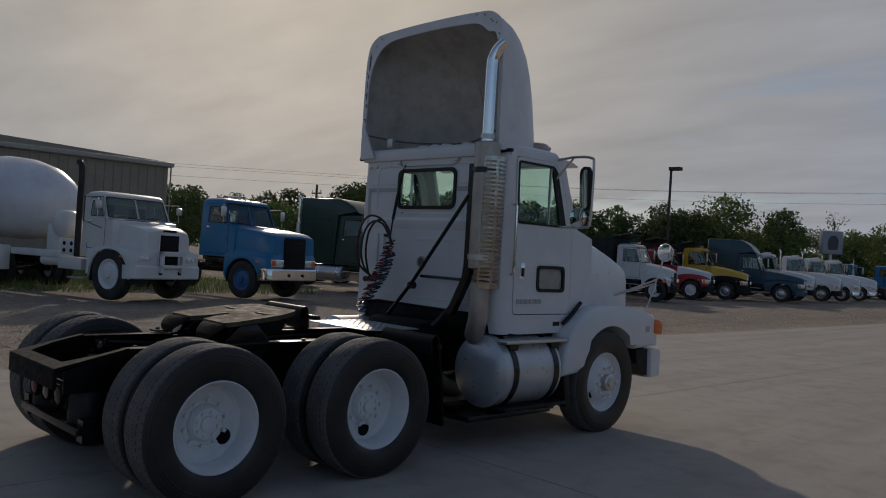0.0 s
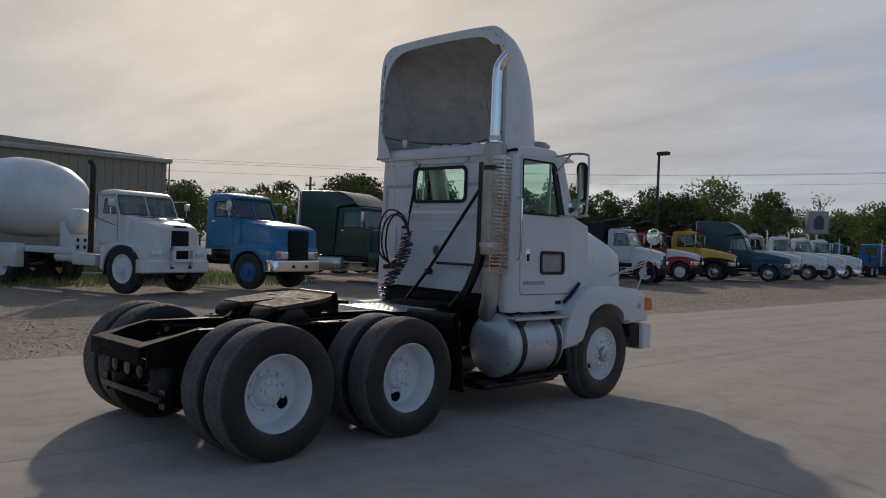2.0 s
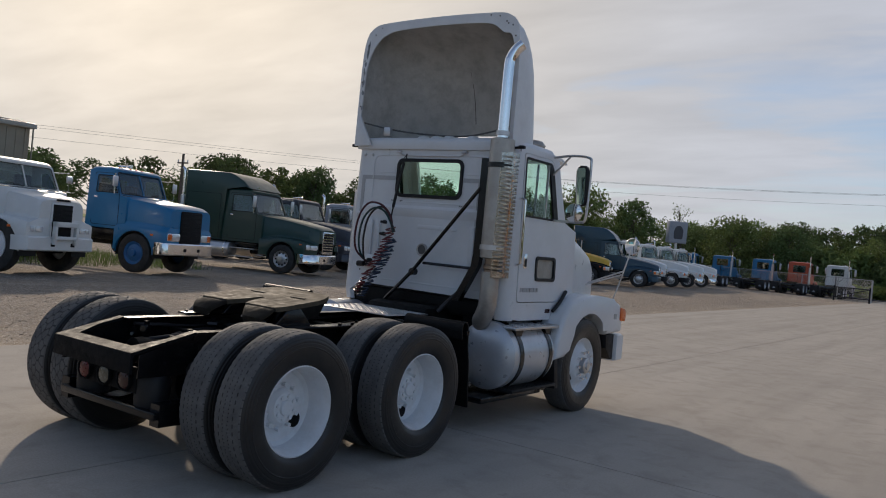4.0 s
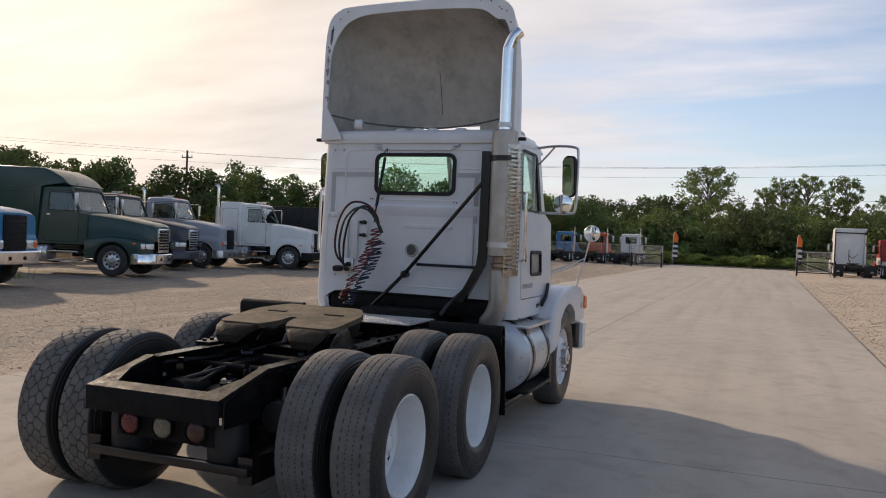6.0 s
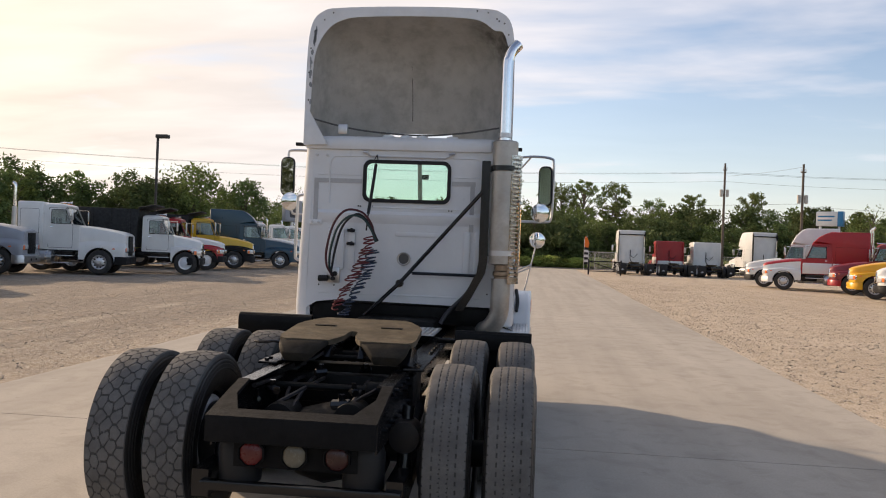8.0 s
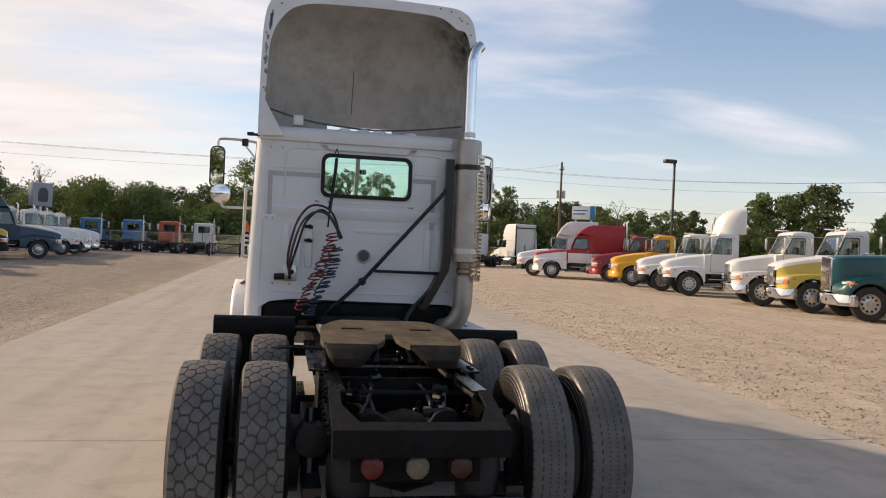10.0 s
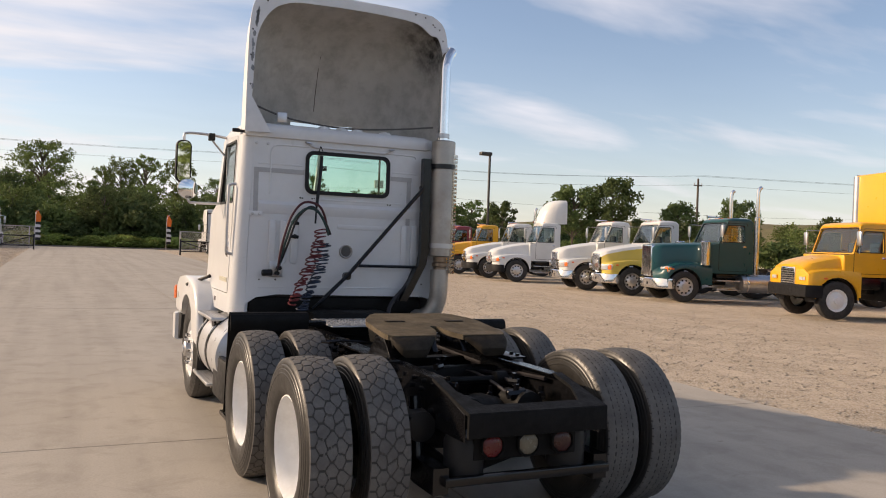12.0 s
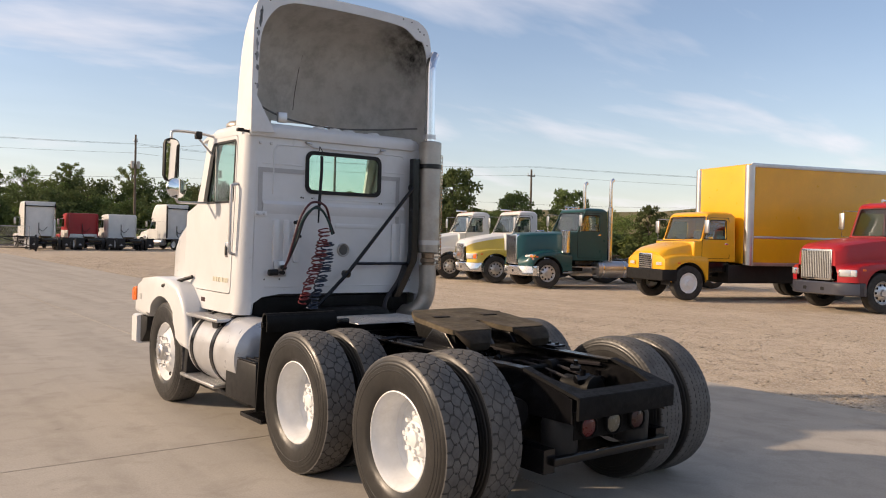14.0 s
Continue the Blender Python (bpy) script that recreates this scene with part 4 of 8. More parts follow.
    box(bm, CX + s * 1.011 - 0.012, CX + s * 1.011 + 0.012, 3.107, 3.143, 1.475, 1.55, 0.004)
    part("latch", bm, BLACKM, hd)
    bm = B()
    yg = 2.96
    tube(bm, smooth_line([(CX + s * 0.98, yg, 2.10), (CX + s * 1.035, yg, 2.085), (CX + s * 1.045, yg, 2.03), (CX + s * 1.05, yg, 1.56), (CX + s * 1.04, yg, 1.50), (CX + s * 0.99, yg, 1.485)], 4), 0.014, 8)
    part("grab_rail", bm, CHROME if s > 0 else ALU, truck, "upright grab rail")
    bm = B()
    box(bm, CX + s * 1.014 - 0.003, CX + s * 1.014 + 0.003, 3.60, 3.70, 1.03, 1.07)
    part("side_reflector", bm, DARKLENS, truck)
    # weathered decal on the door: bars
    bm = B()
    random.seed(9)
    y = 3.06
    for k in range(8):
        w = random.uniform(0.02, 0.05)
        box(bm, CX + s * 1.020 - 0.002, CX + s * 1.020 + 0.0025, y, y + w, 1.235, 1.275)
        y += w + 0.012
    part("faded_lettering", bm, GREYTAPE if s > 0 else mat("old cream decal", (0.60, 0.57, 0.46), 0.6), dr, "faded unreadable lettering")

# roof with crown, drip rail
bm = B()
secs = []
for z, hw, y0, y1 in ((2.53, 0.962, 2.845, 3.745), (2.585, 0.962, 2.85, 3.74), (2.625, 0.94, 2.87, 3.71), (2.65, 0.87, 2.92, 3.63), (2.662, 0.70, 3.0, 3.45), (2.667, 0.30, 3.1, 3.3)):
    secs.append([(x, y, z) for x, y in rrect(CX - hw, CX + hw, y0, y1, min(0.16, hw * 0.5), 6)])
loft(bm, secs)
part("roof", bm, WHITE, truck, "white crowned cab roof", 50)
# windscreen, pillars, cowl
bm = B()


def ws(x, q):
    """Windscreen plane: q 0 at the cowl, 1 at the roof."""
    return (CX + x, 3.955 - 0.24 * q, 1.90 + 0.68 * q)


panel(bm, [(-0.985, -0.02), (0.985, -0.02), (0.945, 1.0), (-0.945, 1.0)], [rpoly([(-0.87, 0.07), (-0.02, 0.07), (-0.02, 0.94), (-0.83, 0.94)], 0.05), rpoly([(0.02, 0.07), (0.87, 0.07), (0.83, 0.94), (0.02, 0.94)], 0.05)], ws, (0, -0.04, -0.02))
part("windscreen_frame", bm, WHITE, truck)
bm = B()
panel(bm, [(-0.87, 0.05), (0.87, 0.05), (0.83, 0.96), (-0.83, 0.96)], [], lambda x, q: tuple(Vector(ws(x, q)) + Vector((0, -0.02, -0.01))), (0, -0.004, 0))
wg = part("windscreen", bm, GLASS, truck, "green tinted split windscreen")
wg.visible_shadow = False
bm = B()
panel(bm, win, [], lambda x, z: (x, 2.846, z), (0, 0.004, 0))
rg = part("rear_window", bm, GLASS, truck, "green tinted rear window in black seal")
rg.visible_shadow = False
bm = B()
panel(bm, rrect(-0.418 + CW, 0.395 + CW, 2.042, 2.428, 0.072, 6), [rrect(-0.385 + CW, 0.362 + CW, 2.075, 2.395, 0.05, 6)], lambda x, z: (x, 2.815, z), (0, 0.02, 0))
part("window_seal", bm, BLACKM, rg, "black rubber window seal")
# floor, seats and dash inside
bm = B()
box(bm, CX - 0.95, CX + 0.95, 2.88, 4.15, 1.12, 1.16, 0.01)
part("cab_floor", bm, INTER, truck)
for x in (-0.5, 0.5):
    bm = B()
    box(bm, CX + x - 0.26, CX + x + 0.26, 3.0, 3.5, 1.45, 1.62, 0.05)
    box(bm, CX + x - 0.25, CX + x + 0.25, 2.93, 3.04, 1.6, 2.07, 0.05)
    part("cab_seat", bm, INTER, truck, "dark cab seat")
bm = B()
prism(bm, [(3.70, 1.16), (4.10, 1.16), (4.10, 1.86), (3.88, 1.89), (3.74, 1.75)], "x", CX - 0.95, CX + 0.95, 0.02)
part("dashboard", bm, INTER, truck)
bm = B()
tube(bm, [(CX - 0.5 + 0.22 * math.cos(a), 3.72 - 0.10 * math.sin(a), 1.85 + 0.19 * math.sin(a)) for a in [2 * math.pi * k / 24 for k in range(25)]], 0.014, 6)
tube(bm, [(CX - 0.5, 3.72, 1.85), (CX - 0.5, 3.85, 1.70)], 0.02, 6)
part("steering_wheel", bm, BLACKM, truck)
bm = B()
box(bm, CX + 0.01, CX + 0.09, 3.78, 3.79, 2.34, 2.39, 0.005)
part("rear_view_mirror", bm, BLACKM, truck)

# bonnet: lofted nose with black seam at the cowl
bm = B()
secs = []
for y, hw, zt, hb in ((4.10, 0.985, 1.885, 0.99), (4.17, 0.955, 1.865, 0.97), (4.5, 0.885, 1.81, 0.905), (4.85, 0.82, 1.725, 0.835), (5.08, 0.775, 1.66, 0.79), (5.20, 0.745, 1.61, 0.76), (5.245, 0.71, 1.545, 0.72)):
    half = [(hb, 0.72), (hb, 1.1), (hw, zt - 0.14), (hw - 0.03, zt - 0.05), (hw - 0.10, zt - 0.01), (hw * 0.5, zt + 0.02)]
    secs.append([(CX + x, y, z) for x, z in half] + [(CX - x, y, z) for x, z in reversed(half)])
loft(bm, secs)
hood = part("bonnet", bm, WHITE, truck, "white sloping bonnet", 24)
bm = B()
for s in (1, -1):
    tube(bm, smooth_line([(CX + s * 0.975, 4.185, 1.10), (CX + s * 0.965, 4.185, 1.5), (CX + s * 0.945, 4.185, 1.74), (CX + s * 0.90, 4.185, 1.83)], 4), 0.014, 6)
part("cowl_seam", bm, BLACKM, hood)
bm = B()
prism(bm, [(-0.6 + CX, 0.8), (0.6 + CX, 0.8), (0.58 + CX, 1.42), (-0.58 + CX, 1.42)], "y", 5.20, 5.25, 0.01)
part("grille", bm, CHROME, hood)
# wings, with arch
for s in (1, -1):
    arch = [(4.335 + 0.51 * math.cos(radians(a)), 0.53 + 0.505 * math.sin(radians(a))) for a in range(32, 173, 10)]
    top = [(3.59, 0.58), (3.64, 0.84), (3.74, 1.03), (3.90, 1.16), (4.12, 1.215), (4.5, 1.22), (4.9, 1.185), (5.11, 1.13), (5.19, 1.03), (5.20, 0.81), (4.80, 0.79)]
    bm = B()
    prism(bm, top + arch, "x", CX + s * 0.70, CX + s * 1.185, 0.05, 4)
    wing = part("wing", bm, WHITE, truck, "white moulded front wing", 45)
    bm = B()
    prism(bm, [(3.62, 0.62), (3.70, 0.62), (3.76, 0.30), (3.68, 0.30)], "x", CX + s * 0.72, CX + s * 1.16, 0.01)
    part("splash_flap", bm, BLACKM, wing)
    bm = B()
    tube(bm, smooth_line([(CX + s * 1.04, 3.72, 1.05), (CX + s * 1.05, 3.84, 1.14), (CX + s * 1.03, 4.00, 1.245)] if s > 0 else [(CX - 1.03, 3.90, 1.245), (CX - 1.10, 4.06, 1.20), (CX - 1.19, 4.28, 1.14)], 4), 0.018, 8)
    part("bonnet_latch", bm, BLACKM, wing, "black rubber bonnet strap")
    bm = B()
    prism(bm, rpoly([(5.10, 0.945), (5.10, 1.09), (5.235, 1.06), (5.24, 0.93)], 0.02), "x", CX + s * 1.10, CX + s * 1.198, 0.012)
    part("turn_signal", bm, AMBER, wing, "orange corner turn signal")
    bm = B()
    box(bm, CX + s * 1.186 - 0.003, CX + s * 1.186 + 0.003, 4.94, 5.01, 0.96, 1.02)
    part("wing_badge", bm, GREYTAPE, wing)
bm = B()
secs = []
for x in (-1.20, -1.17, -0.9, 0.9, 1.17, 1.20):
    f = 5.28 - (0.035 if abs(x) > 1.0 else 0) - (0.02 if abs(x) > 1.19 else 0)
    e = 0.015 if abs(x) > 1.19 else 0
    secs.append([(CX + x, f, 0.49 + e), (CX + x, f, 0.77 - e), (CX + x, f - 0.03, 0.79 - e), (CX + x, 5.03 + e, 0.79 - e), (CX + x, 5.05 + e, 0.49 + e)])
loft(bm, secs)
part("front_bumper", bm, WHITE, truck, "white front bumper")
for s in (1, -1):
    part("bumper_bracket", prism(B(), [(4.82, 0.785), (5.035, 0.785), (5.045, 0.51), (4.99, 0.51), (4.84, 0.64)], "x", CX + s * 0.80, CX + s * 1.165, 0.008), BLACKM, truck, "black bumper end support")
# bonnet mirror on a tripod, on one wing only
for s in (1,):
    bm = B()
    hm = (CX + s * 1.24, 5.145, 1.785)
    tube(bm, [(CX + s * 1.10, 5.04, 1.15), (CX + s * 1.16, 5.10, 1.42), hm], 0.009, 6)
    tube(bm, [(CX + s * 0.74, 4.98, 1.30), (CX + s * 1.18, 5.11, 1.50)], 0.009, 6)
    tube(bm, [(CX + s * 0.76, 4.85, 1.28), (CX + s * 1.17, 5.105, 1.46)], 0.009, 6)
    arm = part("bonnet_mirror_arm", bm, ALU, truck)
    bm = B()
    lathe(bm, [(0.055, 0.0), (0.045, 0.05), (0.02, 0.085), (0.0, 0.095), (-0.004, 0.092)], 28, "y", Matrix.Translation(hm))
    part("bonnet_mirror", bm, CHROME, arm, "round chrome bonnet mirror")
    bm = B()
    lathe(bm, [(-0.012, 0.0), (-0.010, 0.06), (-0.003, 0.091)], 28, "y", Matrix.Translation(hm))
    part("mirror_glass", bm, MIRROR, arm)
# door mirrors
for s in (1, -1):
    xm = CX + (1.30 if s > 0 else -1.37)
    bm = B()
    if s > 0:
        tube(bm, smooth_line([(CX + s * 0.93, 3.60, 2.56), (CX + s * 1.15, 3.62, 2.585), (xm + s * 0.03, 3.62, 2.57), (xm + s * 0.06, 3.62, 2.50), (xm + s * 0.06, 3.62, 2.2), (xm + s * 0.05, 3.62, 1.98), (xm - s * 0.02, 3.62, 1.945), (CX + s * 1.0, 3.64, 1.945)], 5), 0.013, 8)
    else:
        tube(bm, smooth_line([(CX + s * 0.93, 3.60, 2.56), (CX + s * 1.12, 3.62, 2.585), (xm + 0.05, 3.62, 2.585), (xm + 0.02, 3.62, 2.555), (xm + 0.02, 3.62, 2.50)], 5), 0.013, 8)
        low = B()
        tube(low, smooth_line([(xm + 0.06, 3.62, 2.02), (xm + 0.08, 3.62, 1.95), (xm + 0.14, 3.62, 1.94), (CX + s * 1.0, 3.64, 1.945)], 5), 0.012, 8)
    tube(bm, [(CX + s * 0.95, 3.58, 2.36), (CX + s * 1.13, 3.62, 2.575)], 0.010, 6)
    fr = part("mirror_arm", bm, ALU, truck, "tubular mirror bracket")
    if s < 0:
        part("antenna_mount", box(B(), CX - 1.13, CX - 1.07, 3.59, 3.65, 2.53, 2.60, 0.01), BLACKM, fr)
    if s < 0:
        part("lower_arm", low, ALU, fr)
    yaw = Matrix.Translation((xm - s * 0.02, 3.60, 2.295 if s > 0 else 2.32)) @ Matrix.Rotation(radians(-s * (20 if s > 0 else 6)), 4, "Z") @ Matrix.Rotation(radians(3.2 if s > 0 else 1.5), 4, "X")
    bm = B()
    prism(bm, rrect(-0.070, 0.070, -0.195, 0.195, 0.05, 5), "y", 0.0, 0.045, 0.012)
    bmesh.ops.transform(bm, matrix=yaw, verts=bm.verts)
    part("mirror_housing", bm, BLACKM, fr, "tall west coast mirror")
    bm = B()
    prism(bm, rrect(-0.058, 0.058, -0.183, 0.183, 0.042, 5), "y", -0.004, 0.0)
    bmesh.ops.transform(bm, matrix=yaw, verts=bm.verts)
    part("mirror_glass", bm, MIRROR, fr)
    rm = Matrix.Translation((xm - s * 0.06, 3.58, 2.03 if s > 0 else 2.065))
    bm = B()
    lathe(bm, [(0.045, 0.0), (0.035, 0.06), (0.005, 0.094), (0.0, 0.092)], 26, "y", rm)
    part("round_mirror", bm, CHROME, fr, "round convex mirror")
    bm = B()
    lathe(bm, [(-0.014, 0.0), (-0.010, 0.05), (-0.002, 0.088)], 26, "y", rm)
    part("round_mirror_glass", bm, MIRROR, fr)
# visor, cowl top, rounded roof lamps
bm = B()
secs = []
for x in (-0.93, -0.90, -0.5, 0.0, 0.5, 0.90, 0.93):
    e = 0.03 * (abs(x) / 0.9) ** 2
    secs.append([(CX + x, 3.70 - e, 2.605 - e * 0.6), (CX + x, 3.88 - e, 2.60 - e * 0.6), (CX + x, 4.02 - e * 2, 2.565 - e * 0.6), (CX + x, 4.02 - e * 2, 2.55 - e * 0.6), (CX + x, 3.86 - e, 2.575 - e * 0.6), (CX + x, 3.70 - e, 2.58 - e * 0.6)])
loft(bm, secs)
part("sun_visor", bm, WHITE, truck, "white peaked sun visor", 40)
bm = B()
prism(bm, [(3.90, 1.84), (4.125, 1.84), (4.125, 1.888), (3.97, 1.915)], "x", CX - 0.965, CX + 0.965, 0.01)
part("cowl_top", bm, WHITE, truck)
for s in (1, -1):
    bm = B()
    lathe(bm, [(0.0, 0.10), (0.025, 0.13), (0.06, 0.125), (0.085, 0.09), (0.095, 0.0)], 24, "z", Matrix.Translation((CX + s * 0.76, 3.56, 2.635)) @ Matrix.Diagonal((0.62, 1.05, 1, 1)))
    rl = part("roof_lamp", bm, STEEL, truck, "low rounded grey roof lamp", 60)
    part("lens", lathe(B(), [(3.64, 0.055), (3.685, 0.045), (3.70, 0.0)], 14, "y", Matrix.Translation((CX + s * 0.76, 0, 2.685)) @ Matrix.Diagonal((1, 1, 0.6, 1))), DARKLENS, rl)
bm = B()
lathe(bm, [(2.60, 0.03), (2.615, 0.03), (2.63, 0.015), (2.632, 0.0)], 12, "z", Matrix.Translation((CX + 0.75, 3.66, 0.0)))
part("marker_lamp", bm, AMBER, truck)
for s in (1, -1):
    bm = B()
    tube(bm, [(CX + s * 0.90, 2.84, 2.545), (CX + s * 1.02, 2.86, 2.555)], 0.012, 6)
    box(bm, CX + s * 1.02 - 0.03, CX + s * 1.02 + 0.03, 2.83, 2.87, 2.54, 2.57, 0.006)
    part("side_marker", bm, BLACKM, truck)

# ---- roof fairing: an open-backed shell
YB = 2.78


def shell(off):
    """Rings of the shell from its foot to its crown; off: how far inside."""
    out = []
    for z, a, d in ((2.56, 0.958, 1.03), (2.70, 0.955, 1.02), (2.80, 0.955, 1.0), (2.9, 0.955, 0.975), (3.1, 0.952, 0.93), (3.3, 0.947, 0.86), (3.46, 0.938, 0.77), (3.58, 0.92, 0.65), (3.66, 0.895, 0.52), (3.72, 0.845, 0.37), (3.765, 0.74, 0.21), (3.785, 0.58, 0.10)):
        a, d, zz = a - off, max(0.03, d - off), z - off * max(0, (z - 3.2) / 0.6)
        ring = []
        for k in range(33):
            t = math.pi * k / 32
            c, s_ = math.cos(t), math.sin(t)
            ex = 0.85
            ring.append((CX + a * math.copysign(abs(c) ** ex, c), YB + d * abs(s_) ** ex, zz))
        out.append(ring)
    return out


bm = B()
S = shell(0.0)
loft(bm, S, closed=False)


def air_gap(bm_):
    """A low slot in the middle of the shell's front foot, behind the roof lamps."""
    bmesh.ops.delete(bm_, geom=[f for f in bm_.faces if 2.7 < f.calc_center_median().z < 2.8 and abs(f.calc_center_median().x - CX) < 0.34], context="FACES")


air_gap(bm)
bm.faces.new([bm.verts.new(p) for p in S[-1]])
fair = part("roof_fairing", bm, WHITE2, truck, "tall white fibreglass roof air deflector, open at the back", 60)
bm = B()
S2 = shell(0.028)
loft(bm, S2, closed=False)
air_gap(bm)
bm.faces.new([bm.verts.new(p) for p in S2[-1]])
part("inner_skin", bm, FIBRE, fair, "bare grey fibreglass inside, sooty near the exhaust", 60)
# rear flange
outer = [(-0.958, 2.55), (-0.957, 2.9), (-0.952, 3.3), (-0.942, 3.5), (-0.92, 3.63), (-0.88, 3.71), (-0.81, 3.76), (-0.72, 3.785), (-0.4, 3.80), (0.0, 3.805), (0.4, 3.80), (0.72, 3.785), (0.81, 3.76), (0.88, 3.71), (0.92, 3.63), (0.942, 3.5), (0.952, 3.3), (0.957, 2.9), (0.958, 2.55)]
inner = [(0.925, 2.55), (0.915, 2.9), (0.905, 3.3), (0.89, 3.45), (0.84, 3.58), (0.76, 3.60), (0.66, 3.67), (0.55, 3.70), (0.3, 3.715), (0.0, 3.72), (-0.3, 3.715), (-0.52, 3.705), (-0.63, 3.68), (-0.73, 3.63), (-0.82, 3.52), (-0.875, 3.38), (-0.895, 3.2), (-0.905, 2.9), (-0.915, 2.78), (-0.915, 2.55)]
outer, inner = [[(v[0], v[1]) for v in smooth_line([(x, z, 0.0) for x, z in line], 4)] for line in (outer, inner)]
bm = B()
panel(bm, [(x + CX, z) for x, z in outer + inner], [], lambda x, z: (x, YB - 0.012, z), (0, 0.014, 0))
part("rear_flange", bm, WHITE2, fair, "white turned-in rear edge with chipped paint")
bm = B()
random.seed(31)
for k in range(26):
    z = random.choice((random.uniform(2.85, 3.45), random.uniform(3.45, 3.6)))
    x = -0.905 - random.uniform(0, 0.015) + max(0, z - 3.3) * 0.12
    w, h = random.uniform(0.006, 0.018), random.uniform(0.012, 0.05)
    pts = [(CX + x + w * math.cos(q) * random.uniform(0.6, 1.1), z + h * math.sin(q) * random.uniform(0.6, 1.1)) for q in [q * 1.047 for q in range(6)]]
    prism(bm, pts, "y", YB - 0.0135, YB - 0.0115)
tagged(part("chipped_paint", bm, mat("exposed grey primer", (0.26, 0.275, 0.29), 0.8), fair, "dark chips in the white edge", 0), kind="stuff")
bm = B()
tube(bm, smooth_line([(CX - 0.91, 2.80, 2.79), (CX - 0.6, 2.98, 2.735), (CX - 0.3, 3.12, 2.715), (CX + 0.1, 3.18, 2.705), (CX + 0.5, 3.05, 2.72), (CX + 0.86, 2.86, 2.75)], 5), 0.008, 6)
part("lip_seam", bm, mat("grey sealant", (0.13, 0.125, 0.12), 0.85), fair, "grey sealant line along the lip")
bm = B()
tube(bm, smooth_line([(CX - 0.09, YB + d - 0.033, z) for z, d in ((2.92, 0.97), (3.1, 0.93), (3.3, 0.86), (3.44, 0.78))], 4), 0.0035, 5)
part("crack", bm, mat("dark hairline crack", (0.08, 0.07, 0.06), 0.9), fair, "dark hairline crack in the fibreglass")
bm = B()
box(bm, CX - 0.66, CX - 0.57, 2.86, 2.9, 2.66, 2.75, 0.008)
part("bracket_plate", bm, ALU, fair)
# roof beam and gussets carrying the fairing
bm = B()
prism(bm, rpoly([(2.80, 2.515), (2.80, 2.60), (2.83, 2.635), (2.90, 2.64), (2.90, 2.515)], 0.01, 2), "x", CX - 0.94, CX + 0.775, 0.008)
part("roof_beam", bm, WHITE, truck, "white beam along the rear roof edge")
bm = B()
prism(bm, [(-0.955 + CX, 2.54), (-0.955 + CX, 2.86), (-0.915 + CX, 2.86), (-0.735 + CX, 2.55)], "y", 2.765, 2.79, 0.003)
part("gusset", bm, WHITE2, fair)
for x in (-0.20, -0.03, 0.12, 0.40):
    bm = B()
    lathe(bm, [(2.62, 0.07), (2.65, 0.066), (2.668, 0.045), (2.675, 0.0)], 18, "z", Matrix.Translation((CX + x, 2.96, 0)))
    part("cab_marker", bm, P_LAMPW, truck, "pale dome lamp on the cab roof", 60)

# ---- exhaust
EX, EY = CW + 0.885, 2.695
bm = B()
lathe(bm, [(1.52, 0.085), (1.53, 0.112), (2.595, 0.112), (2.605, 0.10), (2.612, 0.06)], 32, "z", Matrix.Translation((EX, EY, 0)))
exh = part("exhaust", bm, STEEL, truck, "upright dull steel muffler and exhaust stack")
for z in (1.60, 2.34):
    part("clamp", lathe(B(), [(z, 0.114), (z, 0.122), (z + 0.045, 0.122), (z + 0.045, 0.114)], 32, "z", Matrix.Translation((EX, EY, 0)), close=True), BLACK if z > 2 else ALU, exh)
bm = B()
lathe(bm, [(1.37, 0.062), (1.42, 0.062), (1.43, 0.075), (1.46, 0.075), (1.47, 0.062), (1.52, 0.065)], 24, "z", Matrix.Translation((EX, EY, 0)))
part("bellows", bm, RUST, exh)
bm = B()
tube(bm, smooth_line([(EX, EY, 1.40), (EX, EY, 1.22), (EX - 0.008, EY + 0.01, 1.10), (EX - 0.05, EY + 0.03, 1.0), (EX - 0.11, EY + 0.09, 0.94), (EX - 0.15, EY + 0.25, 0.92)], 6), 0.085, 20)
part("elbow", bm, STEEL, exh, "curved lower exhaust pipe")
bm = B()
tube(bm, smooth_line([(EX - 0.012, EY, 2.58), (EX - 0.012, EY, 2.9), (EX - 0.012, EY, 3.26), (EX - 0.002, EY + 0.008, 3.34), (EX + 0.03, EY + 0.03, 3.415), (EX + 0.075, EY + 0.06, 3.468)], 6), 0.052, 24, caps=False)
part("tailpipe", bm, CHROME, exh, "chrome curved tailpipe")
bm = B()
lathe(bm, [(2.635, 0.055), (2.635, 0.062), (2.675, 0.062), (2.675, 0.055)], 24, "z", Matrix.Translation((EX - 0.012, EY, 0)), close=True)
part("pipe_clamp", bm, ALU, exh)
# heat guard: curved sheet with rows of slots
bm = B()
na, nz, r0 = 26, 62, 0.135
zs = [1.36 + 1.12 * k / nz for k in range(nz + 1)]


def guard(i, z, r):
    a = radians(-72 + 146 * i / na)
    return (EX + 0.018 + r * math.cos(a), EY + 0.03 + r * math.sin(a), z)


